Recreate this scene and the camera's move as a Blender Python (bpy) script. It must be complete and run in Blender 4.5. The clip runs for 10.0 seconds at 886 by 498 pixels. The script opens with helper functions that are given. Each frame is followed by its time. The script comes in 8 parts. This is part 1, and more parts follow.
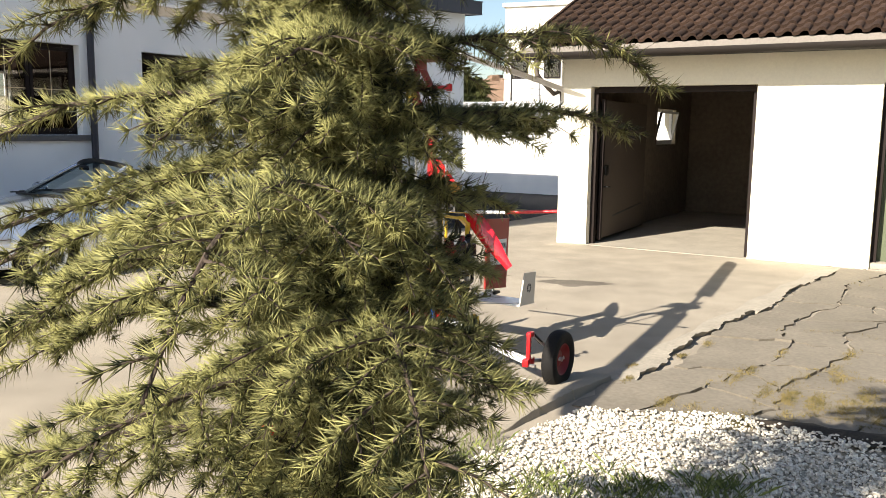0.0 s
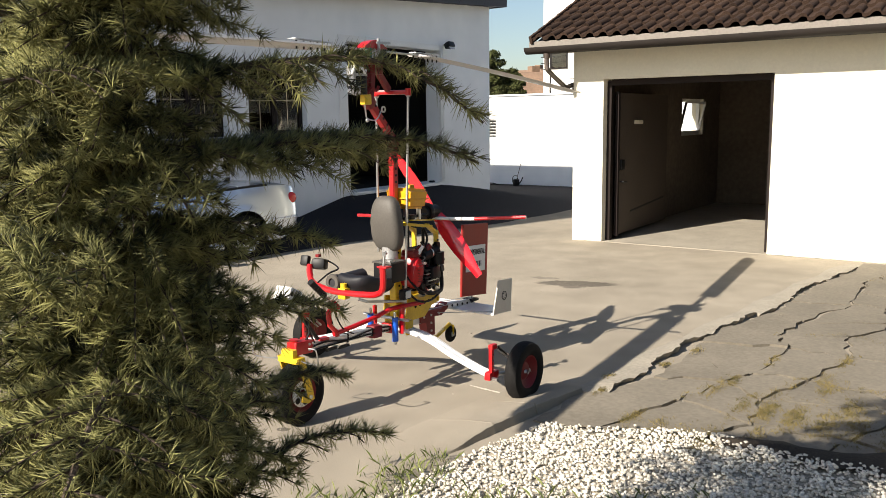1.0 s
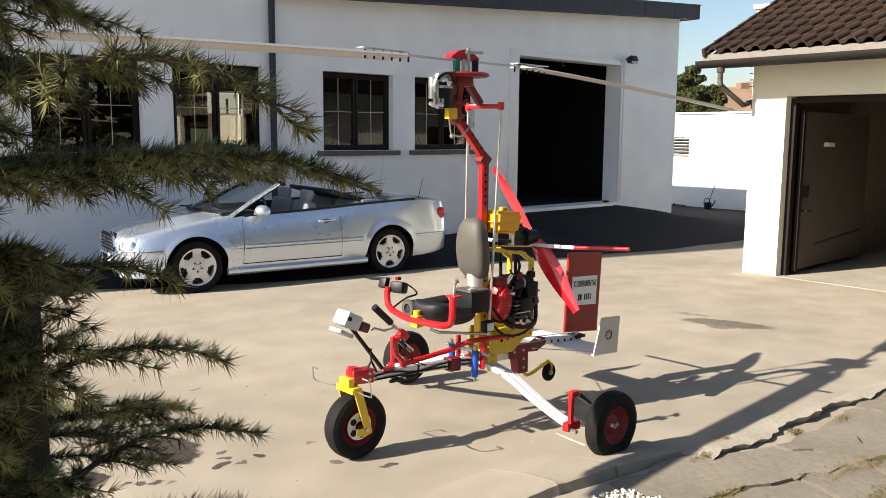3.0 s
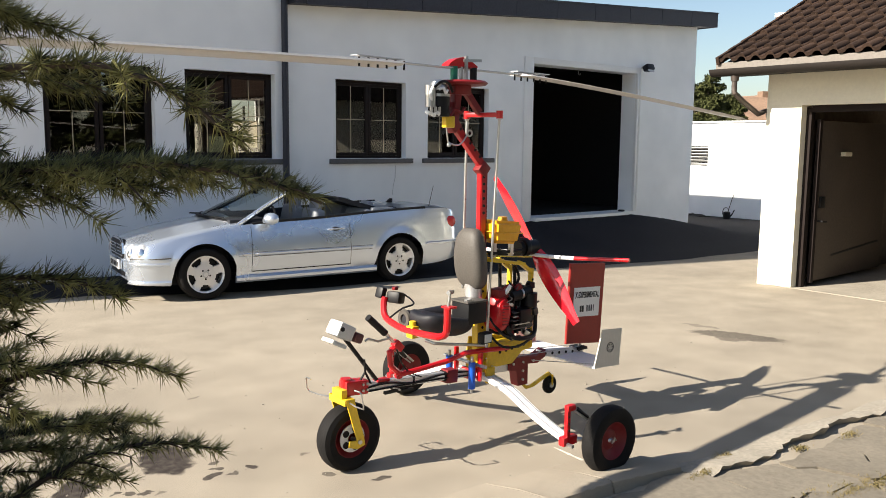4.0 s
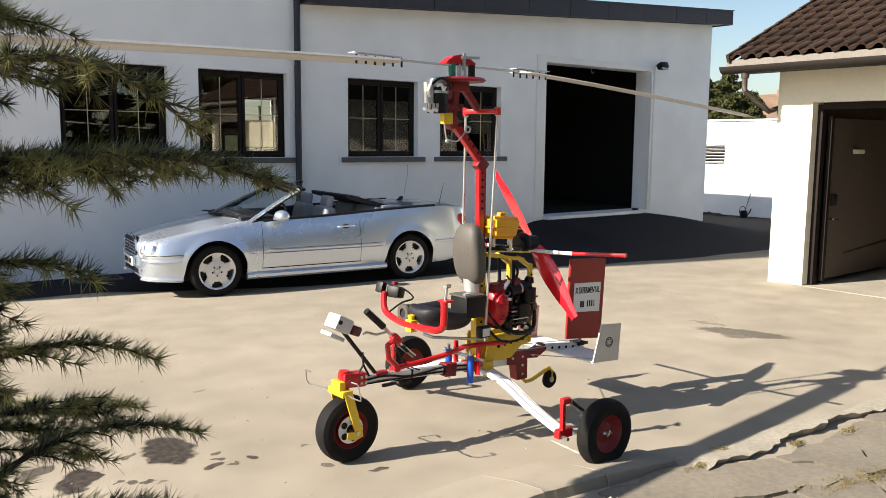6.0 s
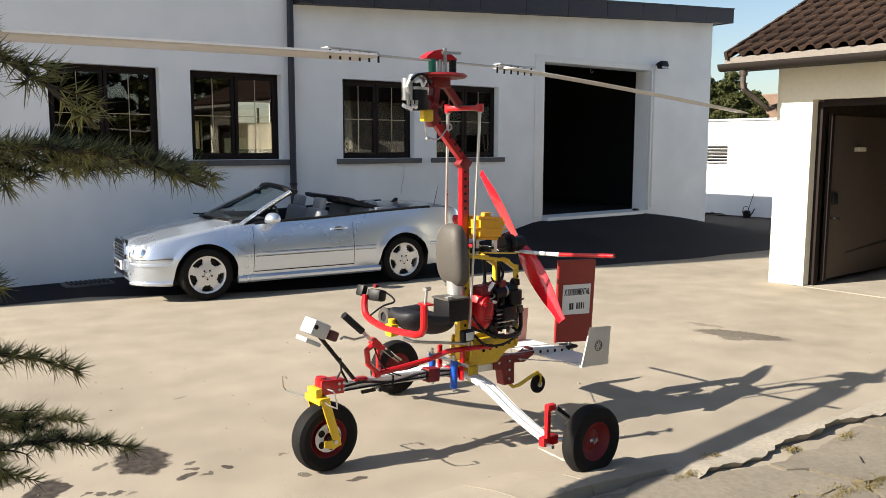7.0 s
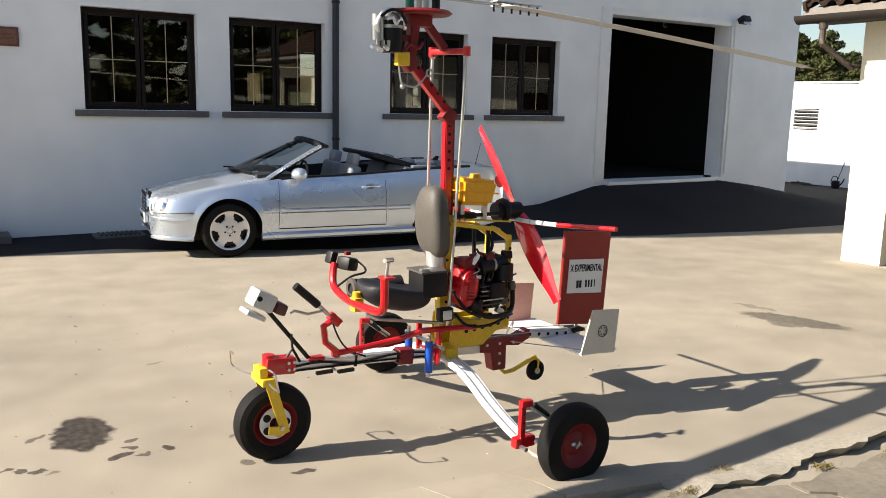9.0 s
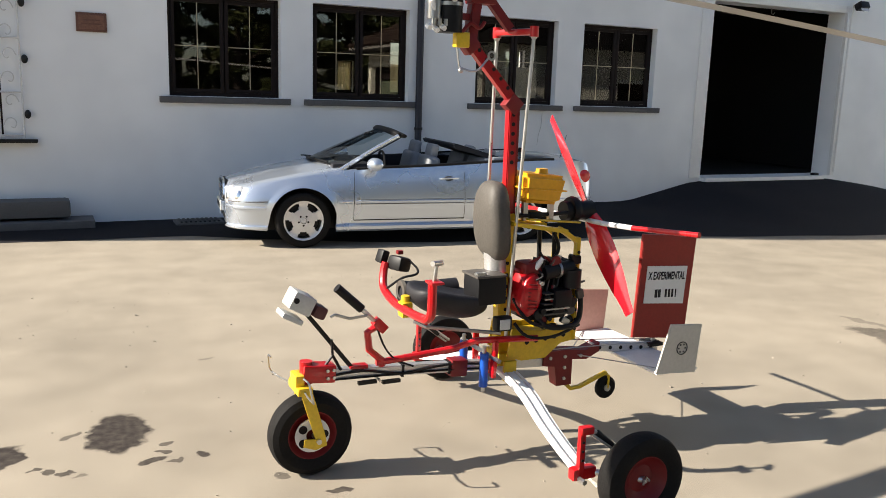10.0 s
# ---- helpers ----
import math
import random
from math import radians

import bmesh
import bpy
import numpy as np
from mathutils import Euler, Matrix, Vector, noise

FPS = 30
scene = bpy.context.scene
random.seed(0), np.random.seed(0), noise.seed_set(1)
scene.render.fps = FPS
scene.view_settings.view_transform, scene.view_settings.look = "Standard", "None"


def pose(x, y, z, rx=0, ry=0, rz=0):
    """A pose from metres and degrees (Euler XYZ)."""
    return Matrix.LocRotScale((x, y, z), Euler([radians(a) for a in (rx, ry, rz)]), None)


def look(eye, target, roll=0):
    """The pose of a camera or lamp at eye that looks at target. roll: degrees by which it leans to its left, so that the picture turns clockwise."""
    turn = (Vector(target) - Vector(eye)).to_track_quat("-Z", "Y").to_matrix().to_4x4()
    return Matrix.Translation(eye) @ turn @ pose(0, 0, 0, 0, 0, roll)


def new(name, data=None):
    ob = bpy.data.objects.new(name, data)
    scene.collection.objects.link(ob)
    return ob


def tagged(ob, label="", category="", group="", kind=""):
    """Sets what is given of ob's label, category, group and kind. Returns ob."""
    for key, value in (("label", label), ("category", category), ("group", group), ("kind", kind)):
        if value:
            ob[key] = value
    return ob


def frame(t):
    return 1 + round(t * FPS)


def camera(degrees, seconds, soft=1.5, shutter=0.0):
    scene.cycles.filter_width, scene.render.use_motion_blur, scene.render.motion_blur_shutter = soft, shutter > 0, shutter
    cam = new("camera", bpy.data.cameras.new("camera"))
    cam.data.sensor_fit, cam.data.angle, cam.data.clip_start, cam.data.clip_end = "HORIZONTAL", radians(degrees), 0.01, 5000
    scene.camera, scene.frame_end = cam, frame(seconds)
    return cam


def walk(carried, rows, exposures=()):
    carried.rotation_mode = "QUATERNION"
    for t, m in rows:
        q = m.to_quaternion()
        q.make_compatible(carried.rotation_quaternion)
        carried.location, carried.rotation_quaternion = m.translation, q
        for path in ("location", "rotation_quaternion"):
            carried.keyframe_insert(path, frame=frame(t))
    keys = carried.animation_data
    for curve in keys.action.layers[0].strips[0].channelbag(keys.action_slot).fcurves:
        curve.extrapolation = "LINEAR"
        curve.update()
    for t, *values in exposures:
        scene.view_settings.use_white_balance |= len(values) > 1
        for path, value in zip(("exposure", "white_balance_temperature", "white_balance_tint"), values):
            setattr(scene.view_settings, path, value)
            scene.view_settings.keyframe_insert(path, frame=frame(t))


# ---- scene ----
cam = camera(56.3, 10.0, 0.75)
PATH = [
    (0, (-13.794, -11.338, 1.779), (-12.107, -10.303, 1.488), 0.7),
    (0.5, (-13.546, -11.562, 1.854), (-11.857, -10.541, 1.532), -0.7),
    (1, (-13.29, -11.748, 1.87), (-11.674, -10.611, 1.56), -0.8),
    (1.5, (-13.043, -11.845, 1.867), (-11.555, -10.531, 1.626), 0.3),
    (2, (-12.794, -11.962, 1.874), (-11.417, -10.535, 1.612), -1.1),
    (3.5, (-12.333, -11.991, 1.873), (-11.055, -10.475, 1.608), 0.9),
    (4, (-12.281, -12.024, 1.879), (-11.016, -10.496, 1.625), 0.6),
    (4.5, (-12.259, -12.086, 1.877), (-11.001, -10.552, 1.623), 0.6),
    (5, (-12.256, -12.123, 1.877), (-11.017, -10.575, 1.621), 0.3),
    (5.5, (-12.254, -12.157, 1.871), (-11.023, -10.602, 1.612), 0.5),
    (7, (-12.013, -12.118, 1.835), (-10.793, -10.553, 1.585), 0.1),
    (7.5, (-11.831, -12.047, 1.826), (-10.622, -10.482, 1.527), -0.0),
    (8, (-11.632, -11.993, 1.83), (-10.479, -10.391, 1.512), 0.5),
    (8.5, (-11.376, -12.013, 1.817), (-10.331, -10.346, 1.457), 1.5),
    (9, (-11.162, -11.93, 1.791), (-10.11, -10.265, 1.443), 1.3),
    (9.5, (-10.965, -11.786, 1.788), (-9.946, -10.106, 1.418), 0.6),
    (10, (-10.802, -11.658, 1.773), (-9.947, -9.889, 1.398), 1.8),
]
walk(cam, [(t, look(eye, target, roll)) for t, eye, target, roll in PATH],
     [(0.0, 1.2), (0.5, 1.02), (1.0, 0.83), (2.0, 0.98), (3.5, 1.06), (5.5, 1.08), (7.5, 1.04), (10.0, 1.03)])

# world, sun and exposure
SUN = Vector((-1.57, 0.43, 1.0)).normalized()
world = bpy.data.worlds.new("sky")
scene.world = world
world.use_nodes = True
wn = world.node_tree
sky = wn.nodes.new("ShaderNodeTexSky")
sky.sky_type = "NISHITA"
sky.sun_disc = False
sky.sun_elevation = math.asin(SUN.z)
sky.sun_rotation = math.atan2(SUN.x, SUN.y)
sky.air_density, sky.dust_density, sky.ozone_density = 1.0, 1.0, 1.0
wn.nodes["Background"].inputs["Strength"].default_value = 0.071
wn.links.new(sky.outputs[0], wn.nodes["Background"].inputs["Color"])
sun = new("sun", bpy.data.lights.new("sun", "SUN"))
sun.data.energy, sun.data.angle, sun.data.color = 5.75, radians(0.53), (1.0, 0.91, 0.78)
sun.matrix_world = look(SUN * 60, (0, 0, 0))


# ---- small mesh tools ----
def merge(bm, other):
    me = bpy.data.meshes.new("tmp")
    other.to_mesh(me)
    other.free()
    bm.from_mesh(me)
    bpy.data.meshes.remove(me)


def turn(rx=0, ry=0, rz=0):
    return Euler([radians(a) for a in (rx, ry, rz)]).to_matrix().to_4x4()


def box(bm, c, s, rot=(0, 0, 0), bevel=0.0, seg=2):
    b = bmesh.new()
    bmesh.ops.create_cube(b, size=1.0)
    bmesh.ops.scale(b, vec=s, verts=b.verts)
    if bevel:
        bmesh.ops.bevel(b, geom=list(b.edges), offset=min(bevel, min(s) * 0.45), segments=seg, affect="EDGES", profile=0.6)
    bmesh.ops.transform(b, matrix=Matrix.Translation(c) @ turn(*rot), verts=b.verts)
    merge(bm, b)
    return bm


def cyl(bm, p, q, r, r2=None, seg=14):
    p, q = Vector(p), Vector(q)
    d = q - p
    b = bmesh.new()
    bmesh.ops.create_cone(b, cap_ends=True, segments=seg, radius1=r, radius2=r if r2 is None else r2, depth=d.length)
    bmesh.ops.transform(b, matrix=Matrix.Translation((p + q) / 2) @ d.to_track_quat("Z", "Y").to_matrix().to_4x4(), verts=b.verts)
    merge(bm, b)
    return bm


def ball(bm, c, r, s=(1, 1, 1), seg=16):
    b = bmesh.new()
    bmesh.ops.create_uvsphere(b, u_segments=seg, v_segments=max(6, seg // 2), radius=r)
    bmesh.ops.transform(b, matrix=Matrix.Translation(c) @ Matrix.Diagonal((*s, 1)), verts=b.verts)
    merge(bm, b)
    return bm


def smooth_line(pts, n=4):
    """Catmull-Rom through the points."""
    P = [Vector(p) for p in pts]
    out = []
    for i in range(len(P) - 1):
        a, b, c, d = P[max(i - 1, 0)], P[i], P[i + 1], P[min(i + 2, len(P) - 1)]
        for k in range(n):
            t = k / n
            out.append(0.5 * (2 * b + (c - a) * t + (2 * a - 5 * b + 4 * c - d) * t * t + (3 * b - a - 3 * c + d) * t ** 3))
    return out + [P[-1]]


def tube(bm, pts, r, seg=8, flat=1.0, curve=0):
    """A round (or flattened) bar along the points; r may be a list."""
    P = smooth_line(pts, curve) if curve else [Vector(p) for p in pts]
    rr = list(r) if isinstance(r, (list, tuple)) else [r] * len(P)
    if len(rr) != len(P):
        rr = [rr[0] + (rr[-1] - rr[0]) * i / (len(P) - 1) for i in range(len(P))]
    rings, up = [], None
    for i, p in enumerate(P):
        d = (P[min(i + 1, len(P) - 1)] - P[max(i - 1, 0)]).normalized()
        if up is None:
            up = Vector((0, 0, 1)) if abs(d.z) < 0.9 else Vector((0, 1, 0))
        side = d.cross(up).normalized()
        up = side.cross(d).normalized()
        rings.append([bm.verts.new(p + rr[i] * (math.cos(a) * side + math.sin(a) * up * flat))
                      for a in (2 * math.pi * k / seg + math.pi / seg for k in range(seg))])
    for A, B in zip(rings, rings[1:]):
        for k in range(seg):
            bm.faces.new((A[k], A[(k + 1) % seg], B[(k + 1) % seg], B[k]))
    bm.faces.new(rings[0][::-1])
    bm.faces.new(rings[-1])
    return bm


def bar(bm, p, q, w, h=None, bevel=0.0):
    """A square bar from p to q, w across and h deep."""
    p, q = Vector(p), Vector(q)
    d = q - p
    b = bmesh.new()
    bmesh.ops.create_cube(b, size=1.0)
    bmesh.ops.scale(b, vec=(w, w if h is None else h, d.length), verts=b.verts)
    if bevel:
        bmesh.ops.bevel(b, geom=list(b.edges), offset=bevel, segments=2, affect="EDGES")
    bmesh.ops.transform(b, matrix=Matrix.Translation((p + q) / 2) @ d.to_track_quat("Z", "Y").to_matrix().to_4x4(), verts=b.verts)
    merge(bm, b)
    return bm


def prism(bm, poly, axis, a, b):
    """A flat plate with the outline poly, from a to b along axis (0 x, 1 y, 2 z)."""
    def put(u, v, w):
        return {0: (w, u, v), 1: (u, w, v), 2: (u, v, w)}[axis]
    A = [bm.verts.new(put(u, v, a)) for u, v in poly]
    B = [bm.verts.new(put(u, v, b)) for u, v in poly]
    n = len(poly)
    fs = [bm.faces.new(A[::-1]), bm.faces.new(B)]
    for k in range(n):
        fs.append(bm.faces.new((A[k], A[(k + 1) % n], B[(k + 1) % n], B[k])))
    bmesh.ops.recalc_face_normals(bm, faces=fs)
    return bm


def lathe(bm, prof, c, axis, seg=32):
    """Turns (radius, along) points round the axis through c."""
    c = Vector(c)
    ax = {"x": Vector((1, 0, 0)), "y": Vector((0, 1, 0)), "z": Vector((0, 0, 1))}[axis]
    u = Vector((0, 0, 1)) if axis != "z" else Vector((1, 0, 0))
    v = ax.cross(u)
    rings = [[bm.verts.new(c + ax * h + r * (math.cos(2 * math.pi * k / seg) * u + math.sin(2 * math.pi * k / seg) * v)) for k in range(seg)] for r, h in prof]
    fs = []
    for A, B in zip(rings, rings[1:]):
        for k in range(seg):
            fs.append(bm.faces.new((A[k], A[(k + 1) % seg], B[(k + 1) % seg], B[k])))
    bmesh.ops.recalc_face_normals(bm, faces=fs)
    return bm


def mesh_of(bm, name, material, sharp=35):
    me = bpy.data.meshes.new(name)
    bm.to_mesh(me)
    bm.free()
    me.materials.append(material)
    if sharp:
        me.polygons.foreach_set("use_smooth", [True] * len(me.polygons))
        me.set_sharp_from_angle(angle=radians(sharp))
    return me


def part(name, bm, material, parent=None, label="", sharp=35):
    ob = new(name, mesh_of(bm, name, material, sharp))
    ob.parent = parent
    return tagged(ob, label) if label else ob


def thing(name, loc, label, category, rz=0.0, group="", kind=""):
    ob = new(name)
    ob.empty_display_size = 0.1
    ob.location = loc
    ob.rotation_euler = (0, 0, radians(rz))
    return tagged(ob, label, category, group, kind)


def structure(name, bm, material, label, category, sharp=35):
    return tagged(part(name, bm, material, None, "", sharp), label, category, "", "structure")


# ---- materials ----
def mat(name, col, rough=0.6, metal=0.0, var=0.12, scale=3.0, fine=60.0, bump=0.0, coat=0.0, spec=0.4, tint=None, per=0.0):
    """A painted, worn surface: col varied by a broad and a fine noise, with bump; per: change from piece to piece."""
    m = bpy.data.materials.new(name)
    m.use_nodes = True
    n, l = m.node_tree.nodes, m.node_tree.links
    b = n["Principled BSDF"]
    b.inputs["Roughness"].default_value = rough
    b.inputs["Metallic"].default_value = metal
    b.inputs["Specular IOR Level"].default_value = spec
    b.inputs["Coat Weight"].default_value = coat
    b.inputs["Coat Roughness"].default_value = 0.05
    tc = n.new("ShaderNodeTexCoord")
    def nz(s, detail=4.0):
        t = n.new("ShaderNodeTexNoise")
        t.inputs["Scale"].default_value = s
        t.inputs["Detail"].default_value = detail
        l.new(tc.outputs["Object"], t.inputs["Vector"])
        return t.outputs["Fac"]
    big, small = nz(scale), nz(fine, 2.0)
    add = n.new("ShaderNodeMath")
    add.operation = "ADD"
    l.new(big, add.inputs[0])
    l.new(small, add.inputs[1])
    last = add.outputs[0]
    if per:
        oi = n.new("ShaderNodeObjectInfo")
        ma = n.new("ShaderNodeMath")
        ma.operation = "MULTIPLY_ADD"
        ma.inputs[1].default_value = per
        l.new(oi.outputs["Random"], ma.inputs[0])
        l.new(last, ma.inputs[2])
        last = ma.outputs[0]
    mr = n.new("ShaderNodeMapRange")
    mr.inputs["From Min"].default_value = 0.65
    mr.inputs["From Max"].default_value = 1.35 + per
    l.new(last, mr.inputs["Value"])
    mix = n.new("ShaderNodeMix")
    mix.data_type = "RGBA"
    t = tint or col
    mix.inputs["A"].default_value = (*[max(0.0, c * (1 - var)) for c in t], 1)
    mix.inputs["B"].default_value = (*[min(1.0, c * (1 + var)) for c in col], 1)
    l.new(mr.outputs[0], mix.inputs["Factor"])
    l.new(mix.outputs["Result"], b.inputs["Base Color"])
    rr = n.new("ShaderNodeMapRange")
    rr.inputs["To Min"].default_value = max(0.02, rough - 0.08)
    rr.inputs["To Max"].default_value = min(1.0, rough + 0.1)
    l.new(big, rr.inputs["Value"])
    l.new(rr.outputs[0], b.inputs["Roughness"])
    if bump:
        bp = n.new("ShaderNodeBump")
        bp.inputs["Strength"].default_value = bump
        bp.inputs["Distance"].default_value = 0.01
        l.new(add.outputs[0], bp.inputs["Height"])
        l.new(bp.outputs[0], b.inputs["Normal"])
    return m


def glass(name, tint, gloss=0.02, ior=1.75):
    m = bpy.data.materials.new(name)
    m.use_nodes = True
    n, l = m.node_tree.nodes, m.node_tree.links
    n.remove(n["Principled BSDF"])
    tr, gl, fr, mx = (n.new(k) for k in ("ShaderNodeBsdfTransparent", "ShaderNodeBsdfGlossy", "ShaderNodeFresnel", "ShaderNodeMixShader"))
    tr.inputs["Color"].default_value = (*tint, 1)
    gl.inputs["Roughness"].default_value = gloss
    fr.inputs["IOR"].default_value = ior
    l.new(fr.outputs[0], mx.inputs[0])
    l.new(tr.outputs[0], mx.inputs[1])
    l.new(gl.outputs[0], mx.inputs[2])
    l.new(mx.outputs[0], n["Material Output"].inputs["Surface"])
    return m


def stained_ground(name, col, stains, dark):
    """Worn concrete with oil stains (x, y, length, width, turn, strength), hairline cracks and a grain."""
    m = mat(name, col, 0.88, 0, 0.19, 0.45, 2.3, 0.02, spec=0.3)
    n, l = m.node_tree.nodes, m.node_tree.links
    b = n["Principled BSDF"]
    base = b.inputs["Base Color"].links[0].from_socket
    geo = n.new("ShaderNodeNewGeometry")
    warp = n.new("ShaderNodeTexNoise")
    warp.inputs["Scale"].default_value = 9.0
    warp.inputs["Detail"].default_value = 5.0
    l.new(geo.outputs["Position"], warp.inputs["Vector"])
    sub = n.new("ShaderNodeVectorMath")
    sub.operation = "SUBTRACT"
    sub.inputs[1].default_value = (0.5, 0.5, 0.5)
    l.new(warp.outputs["Color"], sub.inputs[0])
    sc = n.new("ShaderNodeVectorMath")
    sc.operation = "MULTIPLY_ADD"
    sc.inputs[1].default_value = (0.17, 0.17, 0)
    l.new(sub.outputs[0], sc.inputs[0])
    l.new(geo.outputs["Position"], sc.inputs[2])
    total = None
    for x, y, a, c, rot, k in stains:
        mp = n.new("ShaderNodeMapping")
        mp.vector_type = "TEXTURE"
        mp.inputs["Location"].default_value = (x, y, 0)
        mp.inputs["Rotation"].default_value = (0, 0, radians(rot))
        mp.inputs["Scale"].default_value = (a, c, 100)
        l.new(sc.outputs[0], mp.inputs["Vector"])
        ln = n.new("ShaderNodeVectorMath")
        ln.operation = "LENGTH"
        l.new(mp.outputs[0], ln.inputs[0])
        mr = n.new("ShaderNodeMapRange")
        mr.inputs["From Min"].default_value = 0.85
        mr.inputs["From Max"].default_value = 1.04
        mr.inputs["To Min"].default_value = k
        mr.inputs["To Max"].default_value = 0.0
        l.new(ln.outputs["Value"], mr.inputs["Value"])
        if total is None:
            total = mr.outputs[0]
        else:
            mx = n.new("ShaderNodeMath")
            mx.operation = "MAXIMUM"
            l.new(total, mx.inputs[0])
            l.new(mr.outputs[0], mx.inputs[1])
            total = mx.outputs[0]
    grain = n.new("ShaderNodeTexNoise")
    grain.inputs["Scale"].default_value = 170.0
    grain.inputs["Detail"].default_value = 2.0
    l.new(geo.outputs["Position"], grain.inputs["Vector"])
    gm = n.new("ShaderNodeMapRange")
    gm.inputs["From Min"].default_value, gm.inputs["From Max"].default_value = 0.3, 0.7
    gm.inputs["To Min"].default_value, gm.inputs["To Max"].default_value = 0.72, 1.18
    l.new(grain.outputs["Fac"], gm.inputs["Value"])
    mul = n.new("ShaderNodeVectorMath")
    mul.operation = "SCALE"
    l.new(base, mul.inputs[0])
    l.new(gm.outputs[0], mul.inputs["Scale"])
    mix = n.new("ShaderNodeMix")
    mix.data_type = "RGBA"
    mix.inputs["B"].default_value = (*dark, 1)
    l.new(mul.outputs[0], mix.inputs["A"])
    blot = n.new("ShaderNodeTexNoise")
    blot.inputs["Scale"].default_value = 22.0
    blot.inputs["Detail"].default_value = 6.0
    l.new(geo.outputs["Position"], blot.inputs["Vector"])
    bl = n.new("ShaderNodeMapRange")
    bl.inputs["From Min"].default_value, bl.inputs["From Max"].default_value = 0.3, 0.62
    bl.inputs["To Min"].default_value, bl.inputs["To Max"].default_value = 0.93, 1.1
    l.new(blot.outputs["Fac"], bl.inputs["Value"])
    tm = n.new("ShaderNodeMath")
    tm.operation = "MULTIPLY"
    l.new(total, tm.inputs[0])
    l.new(bl.outputs[0], tm.inputs[1])
    l.new(tm.outputs[0], mix.inputs["Factor"])
    l.new(mix.outputs["Result"], b.inputs["Base Color"])
    return m


STAINS = [(-10.54, -7.36, 0.27, 0.15, 80, 0.9), (-11.1, -7.52, 0.2, 0.11, 60, 0.9), (-11.25, -7.26, 0.13, 0.06, 40, 0.75), (-10.77, -7.32, 0.07, 0.03, 40, 0.6),
          (-10.43, -7.76, 0.075, 0.04, 20, 0.85), (-10.36, -7.67, 0.035, 0.02, 0, 0.75), (-10.31, -7.78, 0.05, 0.022, 30, 0.7), (-10.2, -7.76, 0.035, 0.02, 60, 0.85),
          (-10.32, -7.58, 0.035, 0.018, 0, 0.7), (-10.92, -7.68, 0.03, 0.022, 0, 0.75), (-10.86, -7.72, 0.03, 0.022, 0, 0.75), (-10.8, -7.75, 0.034, 0.024, 0, 0.8),
          (-10.74, -7.8, 0.03, 0.02, 0, 0.5), (-9.9, -8.14, 0.05, 0.03, 20, 0.6), (-9.69, -8.36, 0.07, 0.035, 10, 0.8), (-9.85, -7.79, 0.03, 0.015, 0, 0.5),
          (-4.84, -7.66, 0.47, 0.17, -68, 0.62), (-4.95, -7.68, 0.2, 0.16, 0, 0.55), (-4.72, -7.16, 0.22, 0.06, -80, 0.35), (-11.5, -7.84, 0.06, 0.04, 0, 0.6),
          (-9.92, -6.32, 0.05, 0.02, 0, 0.4)]
M_YARD = stained_ground("yard_concrete", (0.308, 0.270, 0.214), STAINS, (0.024, 0.018, 0.016))
# asphalt, with the shade along the building put into its colour
M_ASPHALT_SHADE = mat("asphalt_shade", (0.022, 0.021, 0.024), 0.95, 0, 0.3, 0.8, 120.0, 0.4, spec=0.1)
M_RENDER = mat("white_render", (0.875, 0.885, 0.89), 0.9, 0, 0.04, 0.3, 1.3, 0.0, tint=(0.805, 0.82, 0.835))
M_WHITE = mat("white_wall_paint", (0.78, 0.74, 0.61), 0.85, 0, 0.05, 0.8, 30.0, 0.1)
M_TRIM = mat("white_trim", (0.8, 0.8, 0.79), 0.5, 0, 0.05, 2.0, 40.0)
M_REVEAL = mat("grey_reveal", (0.55, 0.56, 0.57), 0.7, 0, 0.06, 2.0, 40.0)
M_FRAME = mat("dark_brown_frame", (0.016, 0.011, 0.01), 0.6, 0, 0.2, 4.0, 80.0, spec=0.15)
M_SILL = mat("grey_stone_sill", (0.12, 0.115, 0.115), 0.8, 0, 0.2, 5.0, 60.0, 0.2)
M_GLASS = glass("window_glass", (0.8, 0.8, 0.78), 0.01, 1.9)
M_MUNTIN = mat("brass_muntin", (0.5, 0.44, 0.33), 0.35, 0.6, 0.1)
M_FASCIA = mat("slate_grey_fascia", (0.04, 0.04, 0.052), 0.6, 0.2, 0.2, 2.0, 30.0)
M_PIPE = mat("dark_downpipe", (0.03, 0.032, 0.045), 0.5, 0.2, 0.2, 3.0, 50.0)
# near-black colour carries the gloom of the unlit hall
M_ROOM_SHADE = mat("room_shade", (0.009, 0.008, 0.008), 0.9, 0, 0.2, 1.0, 20.0)
M_CURTAIN = mat("beige_curtain", (0.62, 0.56, 0.44), 0.9, 0, 0.12, 3.0, 60.0)
M_VOILE = mat("cream_voile", (0.80, 0.74, 0.55), 0.9, 0, 0.06, 3.0, 60.0)
_n, _l = M_VOILE.node_tree.nodes, M_VOILE.node_tree.links
_tl, _mx = _n.new("ShaderNodeBsdfTranslucent"), _n.new("ShaderNodeMixShader")
_tl.inputs["Color"].default_value = (0.85, 0.78, 0.58, 1)
_mx.inputs[0].default_value = 0.6
_l.new(_n["Principled BSDF"].outputs[0], _mx.inputs[1])
_l.new(_tl.outputs[0], _mx.inputs[2])
_l.new(_mx.outputs[0], _n["Material Output"].inputs["Surface"])
M_TILE = mat("brown_roof_tile", (0.052, 0.032, 0.023), 0.85, 0, 0.4, 5.0, 50.0, 0.4, per=0.5, tint=(0.026, 0.017, 0.013), spec=0.15)
